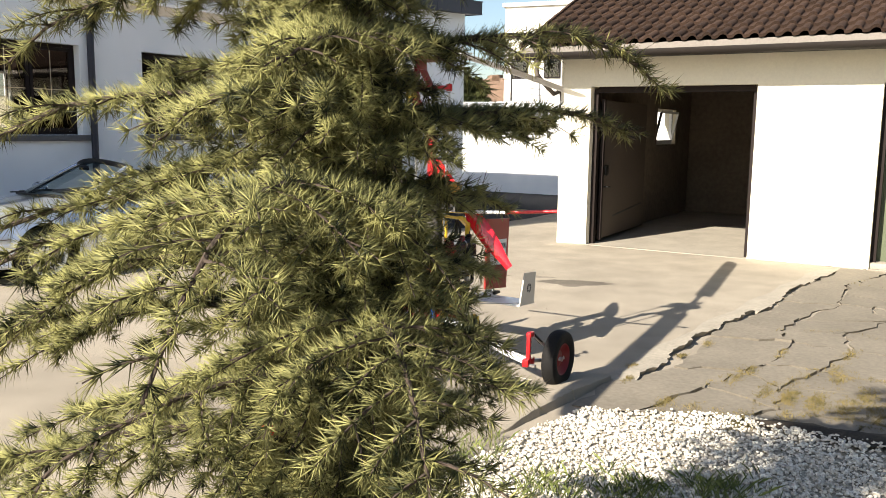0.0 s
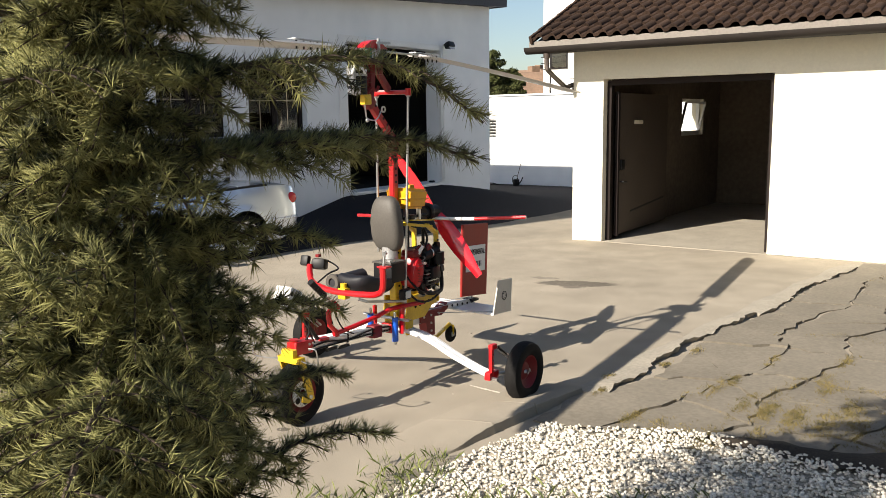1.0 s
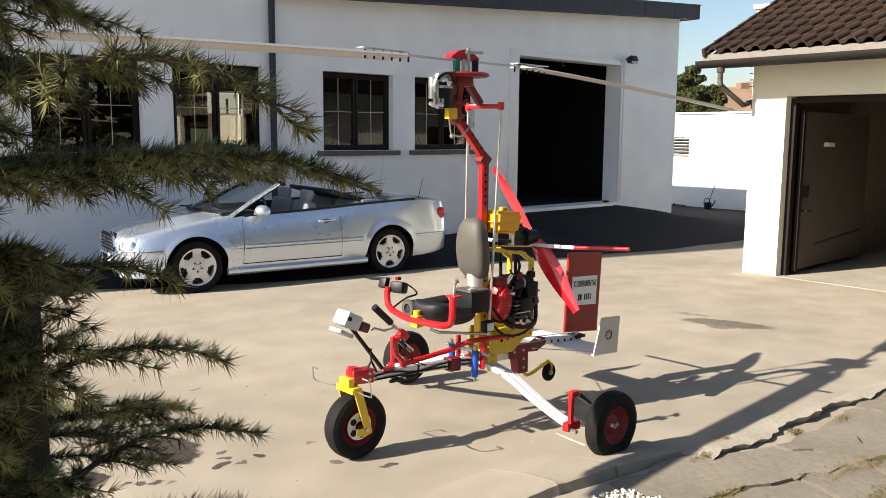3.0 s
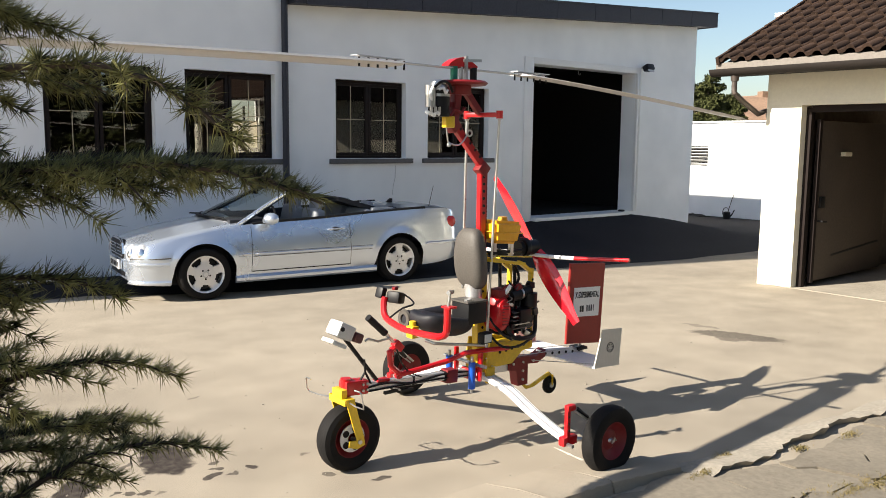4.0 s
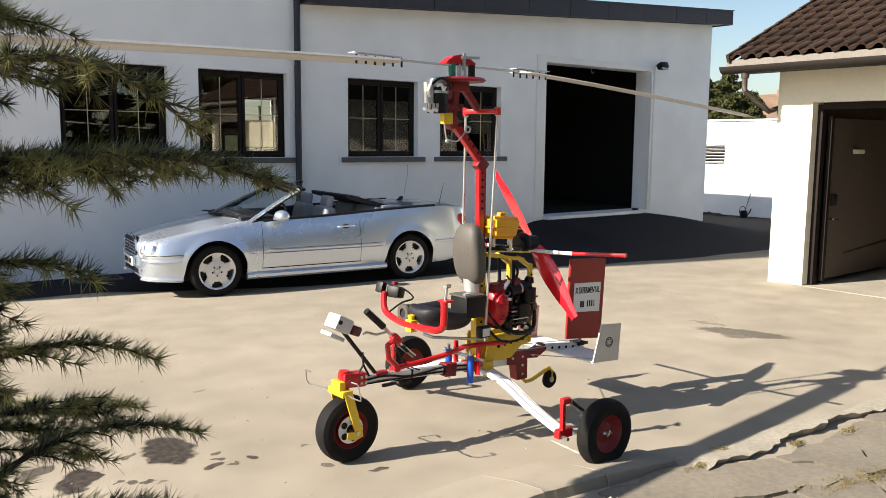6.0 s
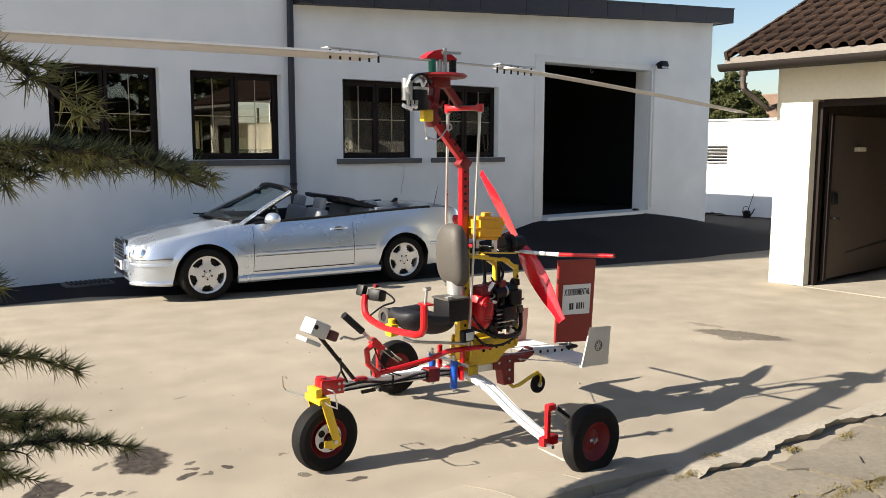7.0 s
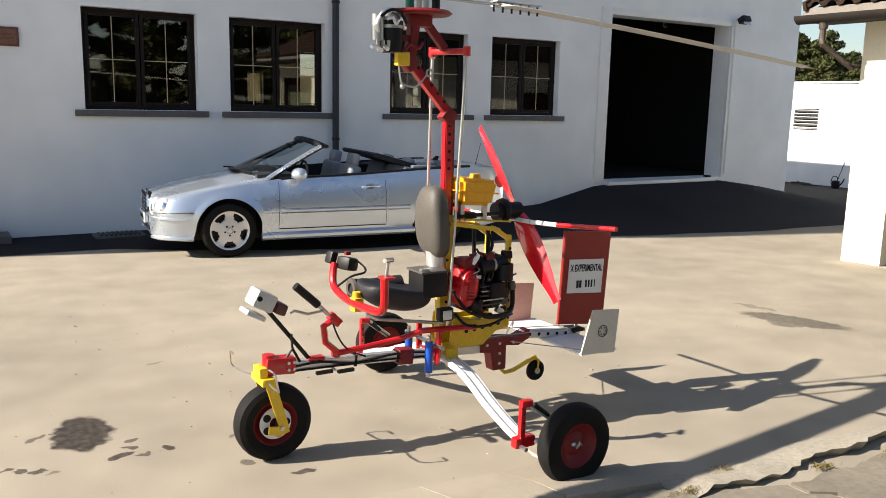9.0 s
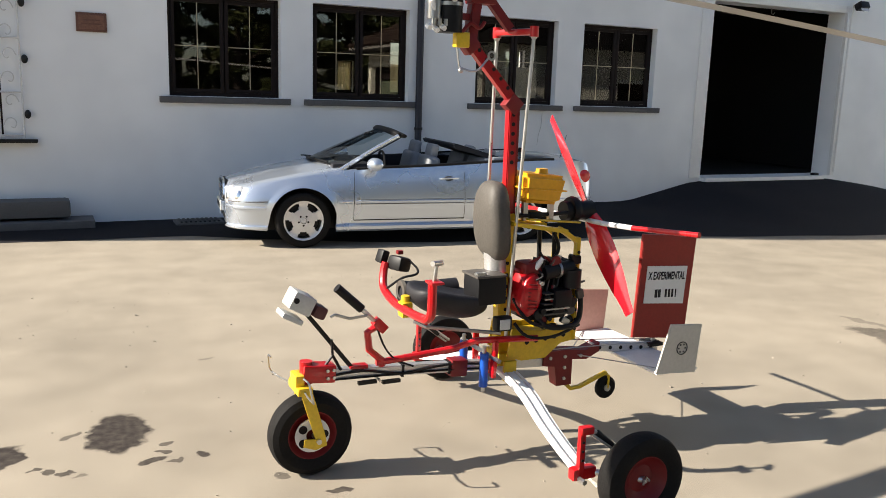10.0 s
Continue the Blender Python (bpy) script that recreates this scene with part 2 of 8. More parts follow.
M_GUTTER = mat("brown_zinc_gutter", (0.085, 0.068, 0.058), 0.45, 0.3, 0.2, 4.0, 40.0)
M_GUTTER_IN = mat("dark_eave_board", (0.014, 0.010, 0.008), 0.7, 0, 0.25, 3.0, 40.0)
M_BOARD = mat("pale_eave_board", (0.19, 0.17, 0.15), 0.7, 0, 0.15, 3.0, 40.0)
M_GARAGE_IN = mat("bare_garage_wall", (0.15, 0.122, 0.096), 0.95, 0, 0.25, 1.2, 12.0, 0.2)
M_DOORLEAF = mat("brown_door_leaf", (0.075, 0.058, 0.045), 0.7, 0, 0.2, 2.0, 40.0, 0.1)
M_GREEN = mat("green_door", (0.10, 0.115, 0.07), 0.6, 0, 0.15, 2.0, 40.0)
M_IRON = mat("black_iron", (0.02, 0.02, 0.02), 0.5, 0.5, 0.2)
M_WIRON = mat("white_iron", (0.62, 0.62, 0.62), 0.5, 0.1, 0.15)
M_PLAQUE = mat("brown_plaque", (0.14, 0.065, 0.045), 0.6, 0, 0.25, 8.0, 60.0)
M_SLAB = mat("old_concrete_slab", (0.178, 0.156, 0.122), 0.92, 0, 0.3, 2.2, 30.0, 0.25, per=0.3)
M_KERB = mat("pale_concrete_margin", (0.30, 0.27, 0.22), 0.9, 0, 0.22, 2.2, 40.0, 0.35)
M_SOIL = mat("joint_soil", (0.035, 0.027, 0.019), 1.0, 0, 0.4, 8.0, 80.0, 0.6)
M_GRASS = mat("dry_grass", (0.19, 0.145, 0.055), 0.9, 0, 0.35, 7.0, 60.0, tint=(0.08, 0.075, 0.022))
M_PEBBLE = mat("white_pebble", (0.66, 0.62, 0.54), 0.8, 0, 0.3, 9.0, 50.0, tint=(0.52, 0.47, 0.38))
M_BED = mat("gravel_dust", (0.40, 0.36, 0.29), 0.95, 0, 0.45, 30.0, 90.0, 0.6, tint=(0.20, 0.175, 0.135))
M_BARK = mat("grey_bark", (0.055, 0.04, 0.03), 0.95, 0, 0.4, 20.0, 90.0, 0.7)
M_NEEDLE = mat("cedar_needles", (0.25, 0.243, 0.092), 0.55, 0, 0.25, 9.0, 34.0, tint=(0.014, 0.020, 0.007), spec=0.15)
for _nd in M_NEEDLE.node_tree.nodes:
    # wider contrast: sunlit tufts and shaded gaps put into the needle colour
    if _nd.type == "MAP_RANGE" and abs(_nd.inputs["From Min"].default_value - 0.65) < 1e-4:
        _nd.inputs["From Min"].default_value, _nd.inputs["From Max"].default_value = 0.80, 1.18
M_POST = mat("dark_post", (0.05, 0.04, 0.032), 0.9, 0, 0.3, 6.0, 60.0, 0.4)
M_RED = mat("red_paint", (0.46, 0.006, 0.010), 0.3, 0, 0.12, 6.0, 60.0, coat=0.4)
# the red paint again, darkened for the mast's shaded faces
M_MAST_SHADED = mat("shaded_mast_red", (0.34, 0.006, 0.010), 0.3, 0, 0.12, 6.0, 60.0, coat=0.3)
M_RUDDER = mat("brown_red_rudder", (0.27, 0.018, 0.014), 0.5, 0, 0.1, 5.0, 60.0)
M_DRED = mat("dark_red_paint", (0.17, 0.008, 0.010), 0.45, 0, 0.1, 5.0, 60.0)
M_PROP = mat("glossy_red_blade", (0.62, 0.01, 0.02), 0.18, 0, 0.08, 4.0, 60.0, coat=0.8)
M_YEL = mat("yellow_paint", (0.68, 0.45, 0.02), 0.38, 0, 0.12, 6.0, 60.0, coat=0.2)
M_TANK = mat("amber_tank", (0.72, 0.36, 0.015), 0.35, 0, 0.1, 5.0, 50.0, coat=0.2)
M_ALU = mat("brushed_aluminium", (0.62, 0.62, 0.63), 0.38, 0.75, 0.12, 8.0, 120.0)
M_STEEL = mat("steel", (0.5, 0.5, 0.5), 0.3, 0.9, 0.1, 8.0, 120.0)
M_SPAR = mat("white_leaf_spring", (0.8, 0.8, 0.8), 0.35, 0, 0.06, 5.0, 50.0, coat=0.2)
M_BLADE = mat("grey_white_blade", (0.47, 0.46, 0.45), 0.4, 0, 0.08, 3.0, 50.0, coat=0.1)
M_RUBBER = mat("black_rubber", (0.008, 0.0075, 0.0075), 0.75, 0, 0.3, 14.0, 90.0, 0.15, spec=0.2)
M_BLACK = mat("black_plastic", (0.008, 0.008, 0.009), 0.45, 0, 0.2, 8.0, 80.0, spec=0.25)
M_SEAT = mat("grey_vinyl", (0.075, 0.068, 0.06), 0.55, 0, 0.15, 6.0, 90.0, 0.15)
M_NAVY = mat("black_seat_cushion", (0.012, 0.012, 0.016), 0.6, 0, 0.2, 6.0, 90.0, 0.15)
M_BLUE = mat("blue_damper", (0.01, 0.09, 0.5), 0.35, 0, 0.1, 8.0, 80.0)
M_GREY = mat("light_grey_plastic", (0.55, 0.55, 0.53), 0.5, 0, 0.08, 8.0, 80.0)
M_FIN = mat("white_fin", (0.55, 0.52, 0.46), 0.5, 0, 0.08, 5.0, 60.0)
M_PINKFIN = mat("pale_pink_fin", (0.55, 0.33, 0.28), 0.5, 0, 0.08, 5.0, 60.0)
M_GREENP = mat("green_plastic", (0.01, 0.16, 0.1), 0.5, 0, 0.1, 8.0, 80.0)
M_SIGN = mat("white_sign", (0.8, 0.8, 0.78), 0.5, 0, 0.04, 6.0, 60.0)
M_INK = mat("black_ink", (0.012, 0.012, 0.016), 0.6, 0, 0.1)
M_SILVER = mat("silver_car_paint", (0.63, 0.70, 0.81), 0.27, 0.78, 0.015, 0.6, 2.0, coat=1.0)
M_CARGLASS = glass("windscreen_glass", (0.6, 0.68, 0.66), 0.01, 1.6)
M_LEATHER = mat("grey_leather", (0.26, 0.275, 0.30), 0.55, 0, 0.1, 6.0, 90.0, 0.1)
M_CABIN = mat("dark_blue_cabin", (0.010, 0.012, 0.018), 0.7, 0, 0.2, 5.0, 60.0)
M_CHROME = mat("chrome", (0.75, 0.75, 0.76), 0.1, 1.0, 0.03)
M_RIM = mat("silver_alloy", (0.72, 0.72, 0.72), 0.3, 0.35, 0.05, 6.0, 60.0)
M_LENS = mat("clear_lens", (0.62, 0.63, 0.65), 0.08, 0.3, 0.25, 25.0, 60.0, coat=1.0)
M_REDLAMP = mat("red_tail_lens", (0.5, 0.02, 0.02), 0.15, 0, 0.1, 20.0, 60.0, coat=1.0)
M_LEAF = mat("pine_foliage", (0.06, 0.065, 0.022), 0.7, 0, 0.45, 1.5, 10.0, tint=(0.022, 0.03, 0.012), spec=0.1)
M_REDROOF = mat("far_red_roof", (0.22, 0.145, 0.10), 0.9, 0, 0.25, 0.8, 8.0)
M_FARWALL = mat("far_pale_wall", (0.7, 0.68, 0.63), 0.9, 0, 0.06, 0.5, 8.0)
# near-black paint for the shade inside holes, recesses and gaps
M_RECESS_SHADE = mat("recess_shade", (0.012, 0.01, 0.01), 0.9, 0, 0.1)


# ---- ground ----
def lerp_table(x, table):
    for (x0, v0), (x1, v1) in zip(table, table[1:]):
        if x <= x1:
            t = min(1.0, max(0.0, (x - x0) / (x1 - x0)))
            return v0 + (v1 - v0) * t
    return table[-1][1]


RAMP = [(-3.2, 0.0), (-1.6, 0.02), (-0.15, 0.335), (3.3, 0.335), (5.7, 0.02), (6.6, 0.0)]


def ground_z(x, y):
    z = -0.55 * min(1.0, max(0.0, (x - 4.0) / 9.0))
    z -= 0.05 * min(1.0, max(0.0, (x + 6.0) / 4.0)) * min(1.0, max(0.0, (x + 6.0) / 4.0))
    t = min(1.0, max(0.0, (y + 3.2) / 3.2))
    z += lerp_table(x, RAMP) * t * t * (3 - 2 * t)
    if x < -4.0:
        z -= 0.035 * min(1.0, (-4.0 - x) / 1.5) * min(1.0, max(0.0, (y + 6.0) / 3.5))
        z -= 0.03 * min(1.0, (-4.0 - x) / 3.0) * min(1.0, max(0.0, (y + 2.5) / 2.5))
    return z


def axis_steps(lo, hi, step, far):
    n = int((hi - lo) / step)
    return [-far, -far / 3, lo - 12, lo - 3] + [lo + step * i for i in range(n + 1)] + [hi + 3, hi + 12, far / 3, far]


def build_ground():
    xs, ys = axis_steps(-18, 15, 0.25, 600.0), axis_steps(-15, 4, 0.25, 600.0)
    verts = [(x, y, ground_z(x, y)) for y in ys for x in xs]
    w = len(xs)
    faces = [(j * w + i, j * w + i + 1, (j + 1) * w + i + 1, (j + 1) * w + i) for j in range(len(ys) - 1) for i in range(w - 1)]
    me = bpy.data.meshes.new("ground")
    me.from_pydata(verts, [], faces)
    me.materials.append(M_YARD)
    me.polygons.foreach_set("use_smooth", [True] * len(me.polygons))
    tagged(new("ground", me), "sunlit tan concrete yard with oil stains", "ground", "", "structure")


build_ground()


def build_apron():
    """Asphalt along the workshop, up to the large door and on to the boundary wall, with the building's shade put into
    its colour.
    """
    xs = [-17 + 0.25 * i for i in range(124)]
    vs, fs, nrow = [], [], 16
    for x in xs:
        # this edge traces the shade that falls along the building
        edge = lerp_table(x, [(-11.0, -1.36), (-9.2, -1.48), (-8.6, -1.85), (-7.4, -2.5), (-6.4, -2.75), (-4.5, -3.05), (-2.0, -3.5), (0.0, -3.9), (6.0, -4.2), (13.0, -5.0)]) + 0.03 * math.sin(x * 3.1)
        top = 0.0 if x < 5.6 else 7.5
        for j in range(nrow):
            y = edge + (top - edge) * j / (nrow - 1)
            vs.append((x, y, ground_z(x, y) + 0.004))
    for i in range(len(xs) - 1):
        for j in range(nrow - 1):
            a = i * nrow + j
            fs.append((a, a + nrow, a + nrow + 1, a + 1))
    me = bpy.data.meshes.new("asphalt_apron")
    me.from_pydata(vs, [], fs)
    me.materials.append(M_ASPHALT_SHADE)
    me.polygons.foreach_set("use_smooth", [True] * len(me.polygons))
    tagged(new("asphalt_apron", me), "asphalt apron rising to the workshop door, darkened with painted shade", "pavement", "", "structure")


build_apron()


# ---- walls with openings ----
def holed_wall(bm, u0, u1, z0, z1, holes, front, depth, axis, top=None):
    """A wall in the plane of u and z with real openings (ua, ub, za, zb); axis 'x': it runs along x and its faces look along y."""
    us = sorted({u0, u1, *[h[k] for h in holes for k in (0, 1)]})
    zs = sorted({z0, z1, *[h[k] for h in holes for k in (2, 3)]})
    def pos(u, z, d):
        zz = top(u) if top and z == z1 else z
        return (u, front + d, zz) if axis == "x" else (front + d, u, zz)
    def solid(i, j):
        if not (0 <= i < len(us) - 1 and 0 <= j < len(zs) - 1):
            return False
        u, z = (us[i] + us[i + 1]) / 2, (zs[j] + zs[j + 1]) / 2
        return not any(a < u < b and c < z < d for a, b, c, d in holes)
    V = {}
    def v(i, j, k):
        if (i, j, k) not in V:
            V[i, j, k] = bm.verts.new(pos(us[i], zs[j], depth * k))
        return V[i, j, k]
    fs = []
    for i in range(len(us) - 1):
        for j in range(len(zs) - 1):
            if not solid(i, j):
                continue
            for k in (0, 1):
                fs.append(bm.faces.new((v(i, j, k), v(i + 1, j, k), v(i + 1, j + 1, k), v(i, j + 1, k))))
            for (a, b), (p, q) in (((i - 1, j), ((i, j), (i, j + 1))), ((i + 1, j), ((i + 1, j), (i + 1, j + 1))), ((i, j - 1), ((i, j), (i + 1, j))), ((i, j + 1), ((i, j + 1), (i + 1, j + 1)))):
                if not solid(a, b):
                    fs.append(bm.faces.new((v(*p, 0), v(*q, 0), v(*q, 1), v(*p, 1))))
    bmesh.ops.recalc_face_normals(bm, faces=bm.faces)
    return bm


WINDOWS = [(-9.27, -7.77), (-7.31, -5.83), (-4.70, -3.22), (-2.72, -1.21)]
WZ0, WZ1 = 1.60, 2.93
DOOR = (0.0, 3.32, 0.36, 3.49)
# rear windows: x from, x to, z from, z to, top of the half curtain
BACK_WINDOWS = [(-3.96, -3.52, 1.68, 2.46, 2.44), (-2.52, -1.45, 1.66, 3.02, 2.42), (0.93, 1.58, 1.66, 2.96, 1.95)]


def roof_line(x):
    return 4.74 + 0.0625 * (x - 5.7)


def build_workshop():
    house = [(a, b, WZ0, WZ1) for a, b in WINDOWS[:2]] + [(-12.75, -11.25, 1.05, 2.93)]
    bm = holed_wall(bmesh.new(), -15.75, -5.65, -0.6, 10.8, house, 0.0, 0.38, "x")
    structure("wall_house", bm, M_RENDER, "tall white rendered house wall in shade with dark windows", "wall")
    shop = [(a, b, WZ0, WZ1) for a, b in WINDOWS[2:]] + [DOOR]
    bm = holed_wall(bmesh.new(), -5.65, 5.64, -0.9, 4.6, shop, 0.0, 0.38, "x", roof_line)
    structure("wall_workshop", bm, M_RENDER, "white rendered workshop wall with windows and a large open doorway", "wall")
    for name, c, size in (("wall_east", (5.49, 4.7, 1.9), (0.3, 8.64, 5.4)), ("wall_back", (-10.7, 9.2, 5.1), (10.1, 0.3, 11.4)),
                          ("wall_west", (-15.6, 4.7, 5.1), (0.3, 8.64, 11.4)), ("wall_between", (-5.8, 4.7, 7.3), (0.3, 8.64, 6.8))):
        structure(name, box(bmesh.new(), c, size), M_RENDER, "plain white rendered outer wall", "wall")
    back = [(a, b, c, d) for a, b, c, d, _ in BACK_WINDOWS]
    structure("wall_back_low", holed_wall(bmesh.new(), -5.65, 5.69, -0.8, 4.6, back, 9.05, 0.3, "x"), M_RENDER, "white rendered rear wall with small windows", "wall")
    # near-black lining, so the room's darkness sits in the paint
    structure("wall_inside", holed_wall(bmesh.new(), -15.4, 4.1, 0.34, 3.8, back, 9.0, 0.046, "x"), M_ROOM_SHADE, "inner face of the rear wall, painted as dark as the unlit room", "wall")
    bm = bmesh.new()
    prism(bm, [(-5.6, roof_line(-5.6)), (5.98, roof_line(5.98)), (5.98, roof_line(5.98) + 0.27), (-5.6, roof_line(-5.6) + 0.27)], 1, -0.26, 9.5)
    structure("roof_workshop", bm, M_FASCIA, "flat sheet roof of the workshop", "roof")
    structure("roof_house", box(bmesh.new(), (-10.7, 4.6, 10.93), (10.3, 9.6, 0.24)), M_FASCIA, "flat dark roof of the tall house", "roof")
    structure("floor_inside", box(bmesh.new(), (-5.0, 4.8, 0.28), (20.8, 8.8, 0.12)), M_ROOM_SHADE, "workshop floor, painted as dark as the unlit room", "floor")
    structure("ceiling_inside", box(bmesh.new(), (-5.0, 4.8, 3.85), (20.8, 8.8, 0.06)), M_ROOM_SHADE, "workshop ceiling, painted as dark as the unlit room", "ceiling")
    # added screen that hides the bright east wall from the doorway
    structure("wall_lining", box(bmesh.new(), (4.2, 4.7, 2.06), (0.1, 8.5, 3.4)), M_ROOM_SHADE, "near-black side wall added to keep the doorway dark", "wall")


build_workshop()


def build_fascia():
    """Slate-grey roof edge in overlapping lengths."""
    ob = tagged(new("roof_edge"), "slate-grey sheet roof edge in overlapping lengths", "roof edge", "", "structure")
    x = -5.4
    while x < 5.98:
        x2 = min(x + 1.15, 6.02)
        bm = prism(bmesh.new(), [(x, roof_line(x) - 0.02), (x2 - 0.012, roof_line(x2) - 0.02), (x2 - 0.012, roof_line(x2) + 0.30), (x, roof_line(x) + 0.30)], 1, -0.31, -0.266)
        part("panel", bm, M_FASCIA, ob)
        x = x2
    bm = prism(bmesh.new(), [(-0.31, roof_line(5.98) - 0.02), (9.6, roof_line(5.98) - 0.02), (9.6, roof_line(5.98) + 0.30), (-0.31, roof_line(5.98) + 0.30)], 0, 5.984, 6.025)
    part("end_panel", bm, M_FASCIA, ob)
    bm = prism(bmesh.new(), [(-5.4, roof_line(-5.4) + 0.302), (6.04, roof_line(6.04) + 0.302), (6.04, roof_line(6.04) + 0.325), (-5.4, roof_line(-5.4) + 0.325)], 1, -0.33, -0.1)
    part("drip_edge", bm, M_PIPE, ob)


build_fascia()


def build_window(k, a, b, z0, z1, sill=True):
    ob = tagged(new("window_%d" % k), "dark brown two-leaf window with brass glazing bars", "window", "", "structure")
    ob.location = (a, 0.13, z0)
    w, h = b - a, z1 - z0
    def rim(x0, x1, y0, y1, t, d0, d1):
        bm = bmesh.new()
        for c, s in (((x0 + t / 2, (d0 + d1) / 2, (y0 + y1) / 2), (t, d1 - d0, y1 - y0)), ((x1 - t / 2, (d0 + d1) / 2, (y0 + y1) / 2), (t, d1 - d0, y1 - y0)),
                     (((x0 + x1) / 2, (d0 + d1) / 2, y0 + t / 2), (x1 - x0 - 2 * t, d1 - d0, t)), (((x0 + x1) / 2, (d0 + d1) / 2, y1 - t / 2), (x1 - x0 - 2 * t, d1 - d0, t))):
            box(bm, c, s, bevel=0.006)
        return bm
    part("window_frame", rim(0, w, 0, h, 0.05, 0.0, 0.07), M_FRAME, ob)
    for s in (0, 1):
        x0 = 0.052 + s * (w / 2 - 0.045)
        x1 = x0 + w / 2 - 0.059
        sash = part("sash", rim(x0, x1, 0.052, h - 0.052, 0.048, -0.012, 0.045), M_FRAME, ob)
        pane = part("pane", box(bmesh.new(), ((x0 + x1) / 2, 0.02, h / 2), (x1 - x0 - 0.096, 0.008, h - 0.2)), M_GLASS, sash, "reflecting window pane", 0)
        pane.visible_shadow = False
        xm = (x0 + x1) / 2
        part("glazing_bar", box(bmesh.new(), (xm, 0.012, h / 2), (0.010, 0.007, h - 0.201)), M_MUNTIN, sash)
        part("glazing_bar", box(bmesh.new(), (xm, 0.0123, h * 0.5), (x1 - x0 - 0.098, 0.006, 0.010)), M_MUNTIN, sash)
    if sill:
        part("window_sill", box(bmesh.new(), (w / 2 + 0.0, -0.07, -0.048), (w + 0.26, 0.24, 0.085), bevel=0.01), M_SILL, ob, "grey stone sill")


for k, (a, b) in enumerate(WINDOWS):
    build_window(k + 1, a, b, WZ0, WZ1)


def build_back_window(k, a, b, z0, z1, top):
    """A small rear window of the hall with a light half curtain, through which the day shines."""
    ob = tagged(new("window_%d" % k), "small rear window with a cream half curtain", "window", "", "structure")
    bm = bmesh.new()
    for c, size in (((a + 0.02, 9.2, (z0 + z1) / 2), (0.04, 0.06, z1 - z0)), ((b - 0.02, 9.2, (z0 + z1) / 2), (0.04, 0.06, z1 - z0)),
                    (((a + b) / 2, 9.2, z0 + 0.02), (b - a - 0.08, 0.06, 0.04)), (((a + b) / 2, 9.2, z1 - 0.02), (b - a - 0.08, 0.06, 0.04))):
        box(bm, c, size)
    part("window_frame", bm, M_FRAME, ob)
    if b - a > 0.8:
        part("mullion", box(bmesh.new(), (a + 0.62 * (b - a), 9.2, (z0 + top) / 2 + 0.35), (0.05, 0.05, top - z0 + 0.1)), M_FRAME, ob)
    bm = bmesh.new()
    n = 20
    rows_ = [[bm.verts.new((a + 0.04 + (b - a - 0.08) * i / n, 9.15 + 0.012 * math.sin(i * 1.7) + d, z)) for i in range(n + 1)] for d, z in ((0.0, z0 + 0.04), (0.0, top), (0.006, top), (0.006, z0 + 0.04))]
    for A, B in zip(rows_, rows_[1:]):
        for i in range(n):
            bm.faces.new((A[i], A[i + 1], B[i + 1], B[i]))
    part("half_curtain", bm, M_VOILE, ob, "cream half curtain")


for k, w in enumerate(BACK_WINDOWS):
    build_back_window(7 + k, *w)


def build_curtains():
    for (a, b), z0, z1, y in (((-4.02, -3.30), 1.68, 2.16, 0.26), ((-1.98, -1.30), 1.68, 2.86, 0.26), ((-2.63, -2.06), 2.12, 2.86, 0.34)):
        bm = bmesh.new()
        n = 24
        P = [(a + (b - a) * i / n, y + 0.015 * math.sin(i * 1.9)) for i in range(n + 1)]
        for d in (0.0, 0.012):
            A = [bm.verts.new((x, yy + d, z0)) for x, yy in P]
            B = [bm.verts.new((x, yy + d, z1)) for x, yy in P]
            for i in range(n):
                bm.faces.new((A[i], A[i + 1], B[i + 1], B[i]))
        box(bm, ((a + b) / 2, y, z1 + 0.012), (b - a + 0.1, 0.06, 0.03))
        tagged(part("curtain", bm, M_CURTAIN), "beige curtain hanging behind the window pane", "curtain", "curtains")
    ob = thing("vase", (-2.45, 0.255, 1.665), "white vase with pale twigs behind the window pane", "vase")
    part("body", lathe(bmesh.new(), [(0.0, 0.0), (0.05, 0.0), (0.075, 0.1), (0.07, 0.24), (0.035, 0.33), (0.04, 0.37), (0.0, 0.37)], (0, 0, 0), "z", 18), M_TRIM, ob)
    for k in range(5):
        part("twig", tube(bmesh.new(), [(0, 0, 0.36), (0.03 * math.cos(k * 1.3), 0.01, 0.46), (0.09 * math.cos(k * 1.3), 0.02 * math.sin(k * 1.3), 0.62)], 0.006, 5, curve=3), M_CURTAIN, ob)


build_curtains()


